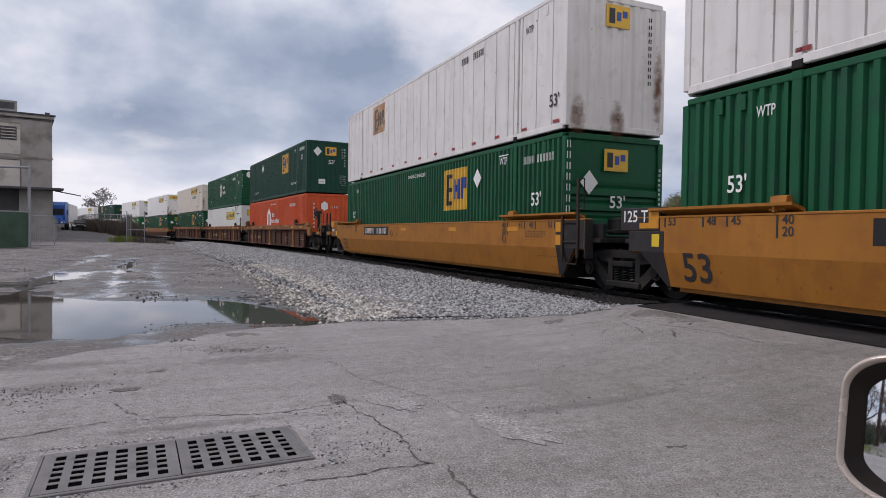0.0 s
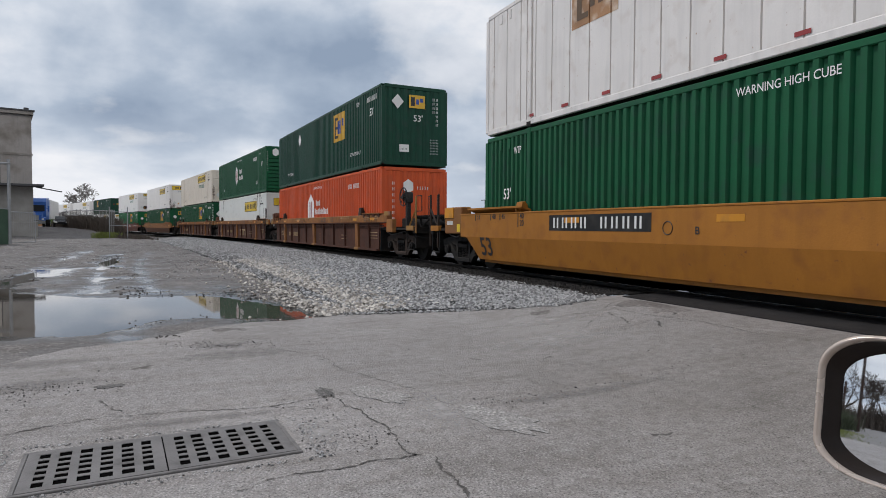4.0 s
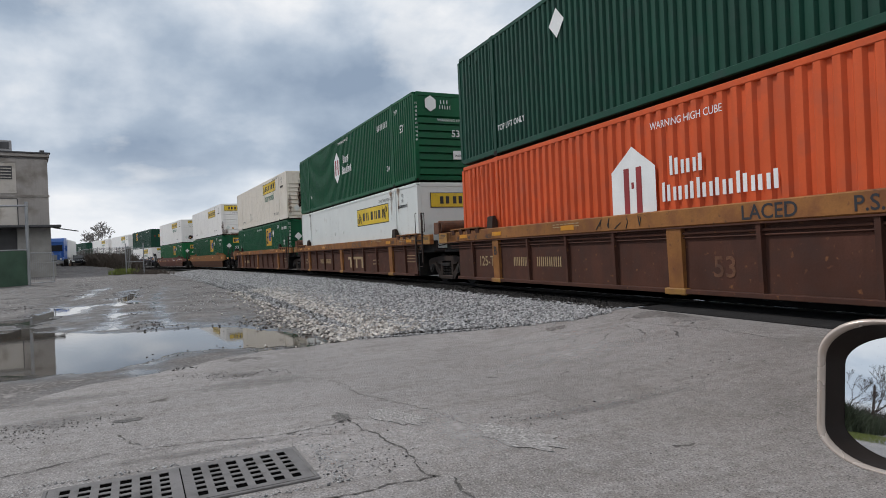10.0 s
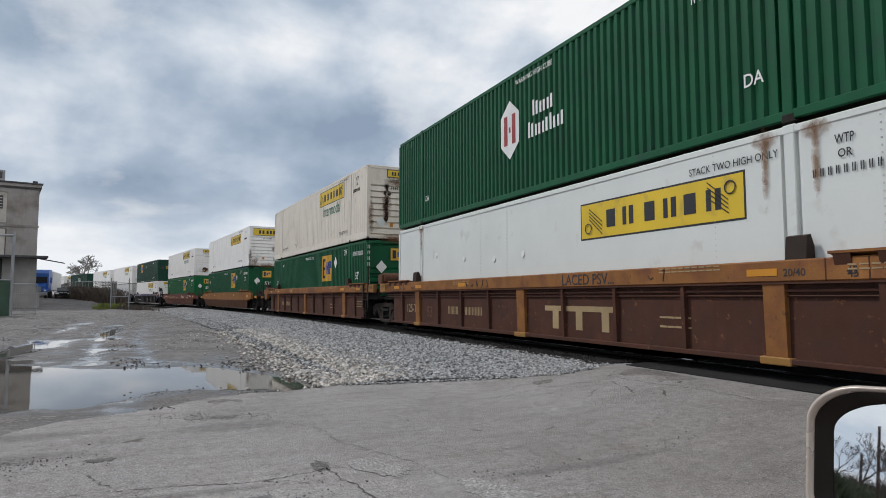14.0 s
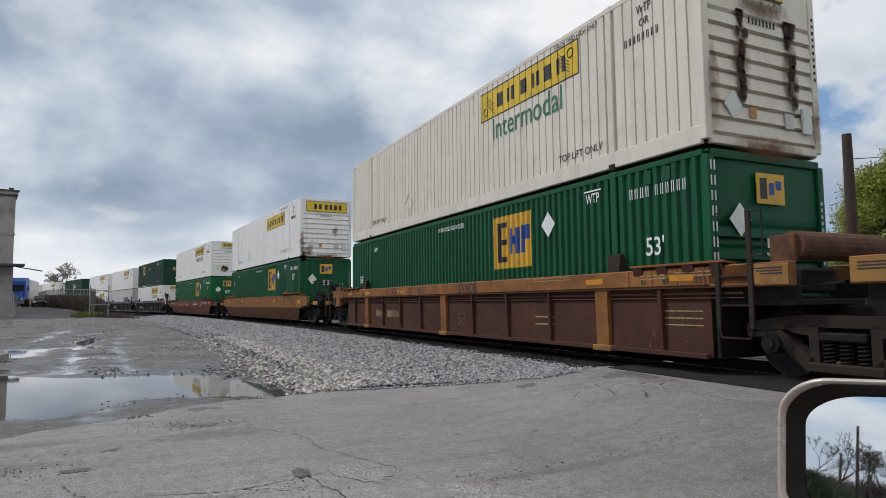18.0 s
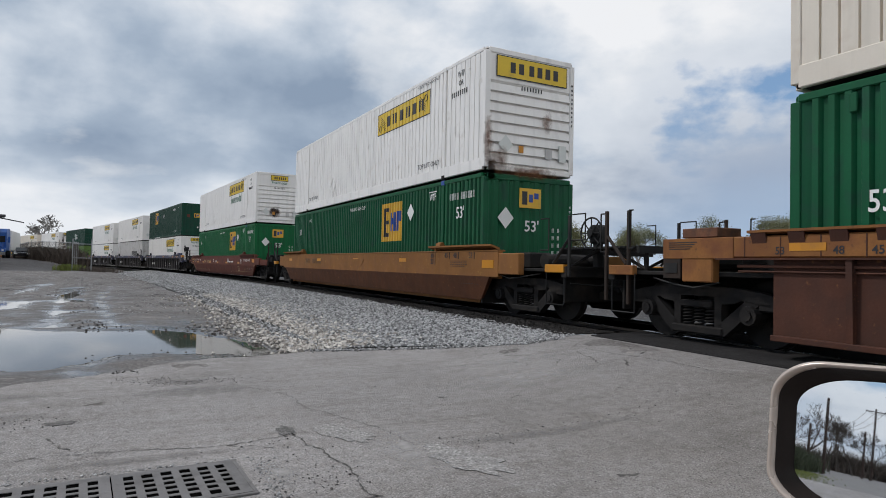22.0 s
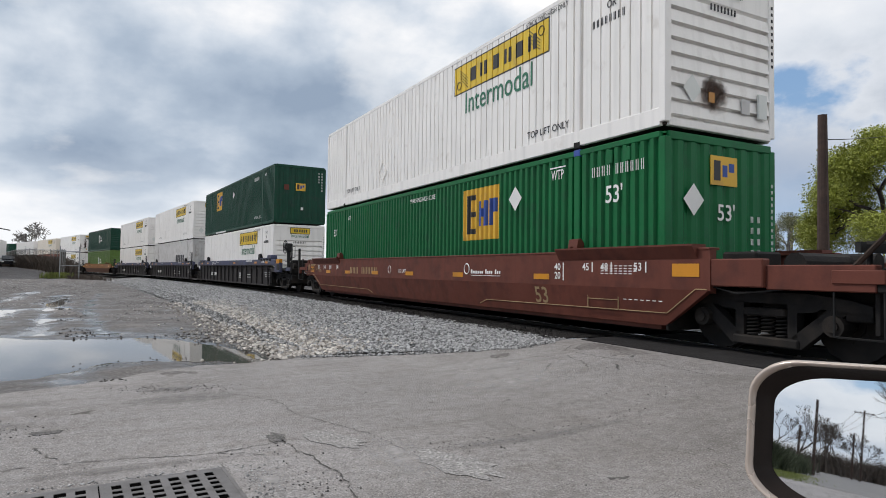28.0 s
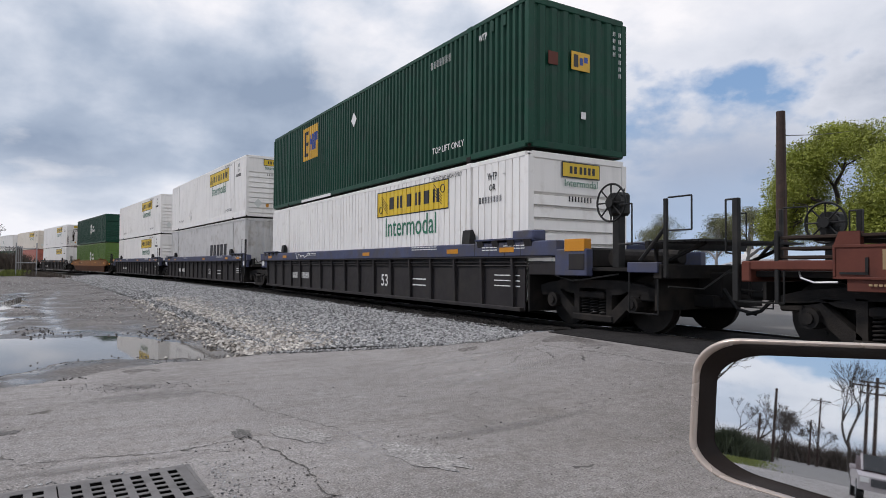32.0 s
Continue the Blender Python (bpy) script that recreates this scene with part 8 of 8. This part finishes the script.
def strands(name, n, region, h, w, mat, seed, label, category, uneven=0.0):
    """Many thin upright blades or twigs in one mesh."""
    r = np.random.default_rng(seed)
    v, f = [], []
    for i in range(n):
        x, y, z = region(r)
        a, hh = r.uniform(0, 6.28), h * r.uniform(0.4, 1.1) * (1.0 + uneven * noise.noise(Vector((x * 0.35, y * 0.6, 5))))
        lx, ly = r.normal(0, 0.3) * hh, r.normal(0, 0.3) * hh
        dx, dy = w * math.cos(a), w * math.sin(a)
        k = len(v)
        v += [(x - dx, y - dy, z), (x + dx, y + dy, z), (x + lx * 0.4 + dx * 0.7, y + ly * 0.4 + dy * 0.7, z + hh * 0.6), (x + lx * 0.4 - dx * 0.7, y + ly * 0.4 - dy * 0.7, z + hh * 0.6), (x + lx, y + ly, z + hh)]
        f += [(k, k + 1, k + 2, k + 3), (k + 3, k + 2, k + 4)]
    ob = part(name, Builder().add(v, f).mesh(name, fix=False), mat)
    return tagged(ob, label, category, kind="stuff")


def along(pts, spread):
    def reg(r):
        i = r.integers(len(pts) - 1)
        u = r.uniform()
        x = pts[i][0] + (pts[i + 1][0] - pts[i][0]) * u + r.normal(0, spread)
        y = pts[i][1] + (pts[i + 1][1] - pts[i][1]) * u + r.normal(0, spread)
        return x, y, lane_z(x, y) - 0.02
    return reg


strands("brush", 13000, along([(-4.8, 66), (-7.0, 78), (-10.0, 88), (-13.2, 102), (-18.5, 130)], 0.35), 1.6, 0.035, M["brush"], 3, "dry brown brush along the fence", "bush")
strands("grass", 1500, along([(-5.1, 57.0), (-4.5, 58.5)], 0.35), 0.5, 0.02, M["grass"], 4, "tuft of rough green grass", "grass")
strands("brush", 700, along([(-3.6, 57), (-2.2, 60)], 0.6), 0.45, 0.02, M["brush"], 5, "low dry weeds", "weeds")


def wheel_at(parent, x, y, z, r, w, axis=0, name="wheel"):
    d = Vector((w / 2, 0, 0)) if axis == 0 else Vector((0, w / 2, 0))
    c = Vector((x, y, z))
    t = part(name, Builder().bar(c - d, c + d, r, 20), M["tyre"], parent)
    part("rim", Builder().bar(c - d * 1.04, c + d * 1.04, r * 0.58, 14), M["galv"], t)


def lorry():
    g = thing("semi_truck", "blue semi truck cab seen from the front", "truck", at=pose(-16.4, 98.0, lane_z(-17, 98), 0, 0, 3))
    part("cab", Builder().prism([(-1.1, 1.2), (-1.1, 3.3), (-0.5, 3.75), (2.4, 3.9), (2.4, 1.0), (-0.9, 1.0)], 0, -1.15, 1.15), M["bluepaint"], g)
    part("hood", Builder().prism([(-2.9, 0.9), (-2.9, 1.55), (-1.1, 1.95), (-1.1, 0.9)], 0, -0.85, 0.85), M["bluepaint"], g)
    part("windscreen", Builder().prism([(-1.13, 2.05), (-1.13, 2.85), (-1.09, 2.85), (-1.09, 2.05)], 0, -1.0, 1.0), M["glass"], g)
    part("grille", Builder().box(-0.55, 0.55, -2.96, -2.88, 0.85, 1.5, 0.02), M["galv"], g)
    part("bumper", Builder().box(-1.2, 1.2, -3.1, -2.7, 0.4, 0.8, 0.05), M["galv"], g)
    for s in (-1, 1):
        part("fender", Builder().box(s * 0.8, s * 1.2, -2.8, -1.3, 0.75, 1.25, 0.1), M["bluepaint"], g)
        part("headlight", Builder().box(s * 0.72, s * 1.1, -2.86, -2.78, 0.9, 1.12, 0.02), M["lamp"], g)
        part("side_mirror", Builder().box(s * 1.35, s * 1.55, -1.3, -1.15, 2.0, 2.75, 0.03).bar((s * 1.1, -1.1, 2.4), (s * 1.4, -1.2, 2.4), 0.03), M["bluepaint"], g)
        wheel_at(g, s * 1.0, -2.05, 0.5, 0.5, 0.3)
        wheel_at(g, s * 1.0, 2.6, 0.5, 0.5, 0.5)
    part("chassis", Builder().box(-0.5, 0.5, -2.6, 6.0, 0.55, 0.95), M["darkmetal"], g)
    part("trailer", Builder().box(-1.25, 1.25, 3.2, 14, 1.1, 3.7, 0.03), M["white"], g)


def sedan():
    g = thing("sedan", "black sedan parked on the lane", "car", at=pose(-13.6, 98.0, lane_z(-13.6, 98), 0, 0, 8))
    part("body", Builder().prism([(-2.3, 0.35), (-2.35, 0.7), (-1.2, 0.9), (1.5, 0.95), (2.2, 0.9), (2.3, 0.35)], 0, -0.9, 0.9), M["carblack"], g)
    part("cabin", Builder().prism([(-1.2, 0.9), (-0.5, 1.42), (1.0, 1.42), (1.7, 0.95)], 0, -0.72, 0.72), M["carblack"], g)
    part("windscreen", Builder().prism([(-1.19, 0.95), (-0.58, 1.38), (-0.62, 1.40), (-1.23, 0.97)], 0, -0.66, 0.66), M["glass"], g)
    for s in (-1, 1):
        part("headlight", Builder().box(s * 0.5, s * 0.85, -2.36, -2.3, 0.55, 0.7), M["lamp"], g)
        for y in (-1.4, 1.4):
            wheel_at(g, s * 0.82, y, 0.32, 0.32, 0.2)


lorry()
sedan()


# ---- trees ----
def grow(b, p, d, length, r, depth, rnd, tips, spread=0.55, up=0.15, minr=0.006):
    """A branch that forks; ends are added to tips."""
    segs = 3
    for i in range(segs):
        d2 = (d + Vector((rnd.gauss(0, 0.13), rnd.gauss(0, 0.13), rnd.gauss(0, 0.08) + up * 0.3))).normalized()
        q = p + d2 * (length / segs)
        b.bar(p, q, max(r * (1 - 0.25 * i / segs), minr), 6 if r > 0.05 else 4, max(r * (1 - 0.25 * (i + 1) / segs), minr), caps=False)
        p, d = q, d2
    if depth == 0:
        tips.append(p.copy())
        return
    n = rnd.choice((2, 3, 3))
    for k in range(n):
        a = rnd.uniform(0, 2 * math.pi)
        side = d.orthogonal().normalized()
        side = Matrix.Rotation(a, 3, d) @ side
        e = (d + side * rnd.uniform(spread * 0.5, spread * 1.3) + Vector((0, 0, up))).normalized()
        grow(b, p, e, length * rnd.uniform(0.62, 0.85), r * rnd.uniform(0.5, 0.7), depth - 1, rnd, tips, spread, up, minr)


def tree(x, y, z, height, seed, label, depth=5, leaves=0, leaf_mat=None, leaf_size=0.12, cloud_r=0.7, spread=0.55, lean=(0, 0), trunk_share=0.24, girth=0.03, minr=0.006, up=0.15, bark="bark"):
    rnd = random.Random(seed)
    g = thing("tree", label, "tree", at=pose(x, y, z))
    b, tips = Builder(), []
    grow(b, Vector((0, 0, -0.2)), Vector((lean[0], lean[1], 1)).normalized(), height * trunk_share, height * girth, depth, rnd, tips, spread, up, minr)
    k_ = height / max(t.z for t in tips)
    wide = max(math.hypot(t.x, t.y) for t in tips)

    def dome(p):
        """Leafy crowns are highest in the middle and round off towards the rim."""
        k = k_ * (1.10 - 0.36 * min(1.0, math.hypot(p[0], p[1]) / wide) ** 2) if leaves else k_
        return Vector((p[0] * k_, p[1] * k_, p[2] * k))
    b.v = [tuple(dome(p)) for p in b.v]
    tips = [dome(t) for t in tips]
    part("trunk", b.mesh("trunk", True, fix=False), M[bark], g)
    if leaves:
        r = np.random.default_rng(seed)
        v, f = [], []
        T_ = np.array([tuple(t) for t in tips])
        for i in range(leaves):
            c = T_[r.integers(len(T_))] + np.clip(r.normal(0, cloud_r, 3), -1.5 * cloud_r, 1.5 * cloud_r) * np.array([1, 1, 0.7])
            n1 = r.normal(size=3)
            n1 /= np.linalg.norm(n1)
            n2 = np.cross(n1, r.normal(size=3))
            n2 /= np.linalg.norm(n2)
            s = leaf_size * r.uniform(0.5, 1.2)
            k = len(v)
            v += [tuple(c - n1 * s), tuple(c + n2 * s * 0.45), tuple(c + n1 * s), tuple(c - n2 * s * 0.45)]
            f.append((k, k + 1, k + 2, k + 3))
        part("crown", Builder().add(v, f).mesh("crown", fix=False), leaf_mat, g)
    return g


tree(40.2, 19.9, 0.1, 9.2, 11, "broad spring tree with yellow-green new leaves", 7, 150000, M["leaf"], 0.08, 0.56, 0.95, trunk_share=0.13, girth=0.018, up=0.08)
tree(44.0, 12.5, 0.1, 10.5, 12, "broad spring tree with yellow-green new leaves", 7, 90000, M["leaf"], 0.085, 0.56, 0.9, trunk_share=0.14, girth=0.018, up=0.08)
tree(70.0, 94.5, 0.1, 8.7, 13, "small tree in fresh leaf far beyond the track", 5, 16000, M["leaf2"], 0.17, 1.0, 0.85, trunk_share=0.14, girth=0.015)
for tx, ty, th, sd in ((120.0, 130.0, 11.5, 14), (105.0, 112.0, 10.2, 16), (112.0, 98.0, 11.4, 17), (98.0, 74.0, 9.2, 18), (120.0, 84.0, 12.4, 19), (110.0, 60.0, 10.0, 20)):
    tree(tx, ty, 0.1, th, sd, "distant tree in fresh leaf", 5, 14000, M["leaf2"], 0.15, 0.9, 0.85, trunk_share=0.12, girth=0.015, bark="hazebark")
tree(-43.2, 400.0, 1.0, 24.0, 15, "wide bare tree on the skyline", 7, 0, None, spread=1.15, trunk_share=0.12, girth=0.012, minr=0.045, up=0.06, bark="hazebark")


def pole(x, y, z, h, r, label, arms=1, wood=True, turn=0.0, tilt=0.0):
    g = thing("utility_pole", label, "pole", "utility poles", at=pose(x, y, z, 0, tilt, turn))
    part("shaft", Builder().bar((0, 0, -0.3), (0, 0, h), r, 12, r * 0.7), M["wood"], g)
    for k in range(arms):
        zz_ = h - 0.4 - k * 0.9
        arm = part("crossarm", Builder().box(-0.06, 0.06, -1.2, 1.2, zz_ - 0.06, zz_ + 0.06, 0.01), M["wood"], g)
        for yy in (-1.05, -0.5, 0.5, 1.05):
            part("insulator", Builder().bar((0, yy, zz_ + 0.06), (0, yy, zz_ + 0.2), 0.045, 8), M["galv"], arm)
    return g


pole(20.0, 12.6, 0.2, 6.3, 0.2, "cut-off brown wooden pole beside the crossing", 0)
pole(22.0, 8.3, 0.2, 3.2, 0.16, "short brown wooden post beyond the track", 0)

cut_run = []
for i in range(15):
    u = i / 14
    cut_run.append(Vector((20.0, 12.6, 5.7)).lerp(Vector((64.0, 30.0, 15.2)), u) - Vector((0, 0, 1.6 * u * (1 - u))))
tagged(part("wire", Builder().cable(cut_run, 0.018), M["black"]), "thin black cable strung from the wooden pole", "cable", "overhead wires")

# a far church spire and low roofs beyond the line
def steeple(x, y):
    g = thing("church_steeple", "distant church steeple with a dark pointed spire", "steeple", at=pose(x, y, 0))
    part("tower", Builder().box(-1.6, 1.6, -1.6, 1.6, 0, 5.2, 0.05), M["white"], g)
    part("belfry", Builder().box(-1.1, 1.1, -1.1, 1.1, 5.2, 6.6, 0.05), M["white"], g)
    part("spire", Builder().bar((0, 0, 6.6), (0, 0, 15.6), 0.95, 8, 0.02), M["darkmetal"], g)


def low_building(x, y, w, d, h, mat, label):
    g = thing("low_building", label, "building", "distant low buildings", at=pose(x, y, 0, 0, 0, -30))
    part("wall", Builder().box(-w / 2, w / 2, -d / 2, d / 2, -0.2, h, 0.03), M[mat], g)
    part("roof", Builder().prism([(-w / 2 - 0.3, h), (0, h + 1.4), (w / 2 + 0.3, h)], 1, -d / 2 - 0.3, d / 2 + 0.3), M["roofgrey"], g)
    for i in range(4):
        part("window", Builder().box(-w / 2 - 0.05, -w / 2 + 0.02, -d / 2 + d * (0.12 + 0.22 * i), -d / 2 + d * (0.22 + 0.22 * i), 1.0, 2.2), M["glass"], g)


steeple(160.0, 110.1)
low_building(130, 85, 10, 26, 2.0, "fabricgrey", "low grey building far beyond the track")
low_building(150, 142, 12, 24, 2.8, "panelpaint", "low pale building far beyond the track")

# ---- behind the camera, as the car's mirror shows it ----
tagged(part("road", sheet([-400, -200, -100, -60, -40.5], [-6 + 1.5 * i for i in range(10)], lambda x, y: 0.012), M["farwhite"]), "grey road leading back from the crossing", "road", kind="structure")
for x, y, h, a, lb in ((-70, 3.0, 7.0, 0, "leaning bare wooden utility pole"), (-105, -1.2, 9.5, 1, "wooden pole with a crossarm"), (-104, -0.2, 6.2, 0, "plain wooden utility pole without arms"), (-140, 3.9, 8.2, 1, "distant wooden pole with a crossarm"), (-60, -4.3, 8.2, 2, "wooden pole with two crossarms"), (-75, 4.6, 4.6, 0, "short wooden pole beside the road"), (-66, -4.1, 8.5, 1, "wooden pole with a crossarm")):
    pole(x, y, 0.0, h, 0.16, lb, a, turn=8, tilt=3 if x == -70 else 0)
tree(-52, -2.6, 0.0, 8.6, 21, "tall bare street tree with dark limbs", 6, 0, None, spread=0.5, trunk_share=0.24, girth=0.017, minr=0.008)
tree(-34, 5.1, 0.0, 7.2, 22, "bare tree with drooping limbs", 6, 0, None, spread=0.75, trunk_share=0.2, girth=0.014, lean=(0.05, -0.35), minr=0.006)
tree(-88, 5.6, 0.0, 7.6, 23, "bare tree behind the poles", 5, 0, None, spread=0.6, trunk_share=0.2, minr=0.012, girth=0.013)
tree(-98, 3.6, 0.0, 7.4, 24, "bare tree behind the poles", 6, 0, None, spread=0.7, trunk_share=0.2, minr=0.012, girth=0.013)
tree(-112, 0.9, 0.0, 8.2, 25, "bare tree behind the poles", 6, 0, None, spread=0.8, trunk_share=0.16, minr=0.012, girth=0.012)
tree(-104, -1.0, 0.0, 6.2, 26, "bare tree behind the poles", 6, 0, None, spread=0.85, trunk_share=0.16, minr=0.012, girth=0.012)
tree(-116, 3.0, 0.0, 7.8, 27, "bare tree behind the poles", 6, 0, None, spread=0.8, trunk_share=0.16, minr=0.012, girth=0.012)
tree(-92, 8.0, 0.0, 7.0, 28, "bare tree behind the poles", 6, 0, None, spread=0.8, trunk_share=0.16, minr=0.012, girth=0.012)
strands("hedge", 14000, along([(-60, 8.6), (-60, 6.0), (-80, 5.4)], 0.8), 1.7, 0.05, M["evergreen"], 31, "dark evergreen hedge beside the road", "hedge", 0.9)
strands("woods", 16000, along([(-125, 14), (-125, -3), (-120, -14)], 1.6), 2.8, 0.06, M["brush"], 32, "brown leafless scrub at the end of the road", "woods", 1.0)
strands("grass", 5000, along([(-40, 3.9), (-62, 4.4)], 0.9), 0.12, 0.03, M["grass"], 33, "strip of green verge grass", "grass")


def wires():
    pts = [(-60, -4.3, 7.6), (-105, -1.2, 9.1), (-140, 3.9, 7.8)]
    for j, off in enumerate((-1.0, 0.0, 1.0)):
        run = []
        for a, c in zip(pts, pts[1:]):
            for i in range(12):
                u = i / 12
                run.append(Vector(a).lerp(Vector(c), u) + Vector((0, off, -1.0 * 4 * u * (1 - u))))
        run.append(Vector(pts[-1]) + Vector((0, off, 0)))
        w = part("wire", Builder().cable(run, 0.02), M["black"])
        tagged(w, "thin black overhead wire", "cable", "overhead wires")


wires()


def pickup():
    g = thing("pickup_truck", "pale car with a windscreen waiting on the road behind", "car", at=pose(-27.5, -2.2, 0.012, 0, 0, 90))
    # local: front faces -y
    part("body", Builder().prism([(-2.5, 0.4), (-2.55, 0.85), (-1.3, 1.0), (2.3, 1.0), (2.4, 0.4)], 0, -0.95, 0.95), M["pinkwhite"], g)
    part("cabin", Builder().prism([(-1.35, 1.0), (-0.75, 1.5), (1.4, 1.52), (2.0, 1.0)], 0, -0.82, 0.82), M["pickup"], g)
    part("windscreen", Builder().prism([(-1.37, 1.04), (-0.8, 1.56), (-0.84, 1.58), (-1.42, 1.05)], 0, -0.74, 0.74), M["glass"], g)
    part("grille", Builder().box(-0.6, 0.6, -2.57, -2.5, 0.55, 0.8, 0.01), M["darkmetal"], g)
    for s in (-1, 1):
        part("pillar", Builder().bar((s * 0.78, -1.4, 1.03), (s * 0.78, -0.8, 1.58), 0.04, 6), M["pinkwhite"], g)
        part("headlight", Builder().box(s * 0.65, s * 0.92, -2.57, -2.48, 0.65, 0.82, 0.01), M["lamp"], g)
        part("side_mirror", Builder().box(s * 0.95, s * 1.15, -1.15, -1.05, 1.0, 1.18, 0.03), M["pinkwhite"], g)
        for y in (-1.6, 1.6):
            wheel_at(g, s * 0.85, y, 0.36, 0.36, 0.22)


pickup()


# ---- the car from whose window the view is taken: its door and mirror ----
def outline(left, wide, top, bottom, r, k, n=10):
    """A rounded outline, u to the right and v up, whose height grows with u; top and bottom: height at u = 0 and slope; r, k: corner width and share of the height."""
    pts = []
    for cx, cy, a0 in ((left + wide - r, 1 - k, 0), (left + r, 1 - k, 90), (left + r, -1 + k, 180), (left + wide - r, -1 + k, 270)):
        for i in range(n + 1):
            a = radians(a0 + 90 * i / n)
            p, q = cx + r * math.cos(a), cy + k * math.sin(a)
            pts.append((p, q * (top[0] + top[1] * p) if q > 0 else q * (bottom[0] + bottom[1] * p)))
    return pts


def loft(rings):
    """Joins outlines of equal count; rings: lists of points."""
    n = len(rings[0])
    v = [p for r in rings for p in r]
    f = []
    for k in range(len(rings) - 1):
        for i in range(n):
            f.append((k * n + i, k * n + (i + 1) % n, (k + 1) * n + (i + 1) % n, (k + 1) * n + i))
    return Builder().add(v, f)


def car_side():
    g = thing("car", "champagne-coloured car side with a door mirror", "car")
    n = MIRROR_N.normalized()
    u = Vector((0, 0, 1)).cross(n)
    u = (u - n * u.dot(n)).normalized()
    if u.y > 0:
        u = -u
    w = n.cross(u)
    if w.z < 0:
        w = -w
    u, w = u * math.cos(MIRROR_ROLL) + w * math.sin(MIRROR_ROLL), w * math.cos(MIRROR_ROLL) - u * math.sin(MIRROR_ROLL)
    O = Vector(MIRROR_AT)

    def ring(a, depth):
        """The outline between the shell's lip (a = 0) and the edge of the glass (a = 1), at a depth before the mirror's plane."""
        def between(p, q):
            return p + (q - p) * a
        return [O + u * p + w * q + n * depth for p, q in outline(between(0.0025, 0.0206), between(0.27, 0.235), (between(0.0732, 0.0562), between(0.0465, 0.068)), (between(0.061, 0.0497), between(0.0614, 0.0724)), between(0.0444, 0.0483), 0.49)]
    shell = loft([ring(0.0, -0.004), ring(0.0, -0.016), ring(0.4, -0.045), ring(1.4, -0.085)])
    m = part("mirror_housing", shell.mesh("mirror_housing", True), M["champagne"], g, "champagne mirror shell")
    rim = loft([ring(0.17 - 0.17 * math.cos(radians(a)), -0.004 + 0.0085 * math.sin(radians(a))) for a in range(0, 181, 20)])
    part("rim", rim.mesh("rim", True), M["champagne"], m)
    inner = loft([ring(0.34, -0.004), ring(0.42, -0.007), ring(0.55, -0.011), ring(0.7, -0.0145), ring(0.85, -0.0175), ring(1.0, -0.020)])
    part("bezel", inner.mesh("bezel", True), M["housing"], m, "dark plastic mirror bezel")
    gl = ring(0.99, -0.019)
    part("mirror_glass", Builder().add(gl, [tuple(range(len(gl)))]).mesh("mirror_glass", fix=False), M["mirror"], m, "mirror glass")
    back = ring(1.4, -0.085)
    part("shell_back", Builder().add(back, [tuple(range(len(back)))]), M["champagne"], m)
    Wd = 0.27
    tip = O + u * (Wd - 0.02) - n * 0.04 - w * 0.03
    part("mirror_arm", Builder().bar(tip, (tip.x + 0.0, -0.22, 1.02), 0.04, 10), M["champagne"], g)
    part("door", Builder().box(-0.75, 1.0, -0.34, -0.2, 0.32, 1.02, 0.04), M["champagne"], g)
    part("window_sill", Builder().box(-0.75, 1.0, -0.33, -0.22, 1.0, 1.04, 0.01), M["housing"], g)
    part("fender", Builder().box(1.0, 2.1, -0.36, -0.2, 0.32, 0.95, 0.05), M["champagne"], g)
    part("rear_door", Builder().box(-1.8, -0.76, -0.34, -0.2, 0.32, 1.02, 0.04), M["champagne"], g)
    for x in (1.55, -1.4):
        part("wheel", Builder().bar((x, -0.42, 0.33), (x, -0.19, 0.33), 0.32, 20), M["tyre"], g)
    return g


MIRROR_AT = (0.5645, 0.4325, 1.1375)
MIRROR_N = Vector((-0.96, -0.26, 0.13))
MIRROR_ROLL = radians(0.0)
car_side()


# ---- movement ----
def motions():
    for ob, mid, z in TRAIN:
        walk(ob, [(t, ride(mid - travel(t), 8.5, z)) for t in range(33)])
    near = {ob for ob, mid, z in TRAIN[:27]}
    for car, w, y in WHEELSETS:
        if car not in near:
            continue
        rows = []
        for i in range(0, 321):
            t = i / 10
            rows.append((t, pose(0, y, WHEEL_R, math.degrees(travel(t) / WHEEL_R) % 360.0, 0, 0)))
        walk(w, rows)


motions()
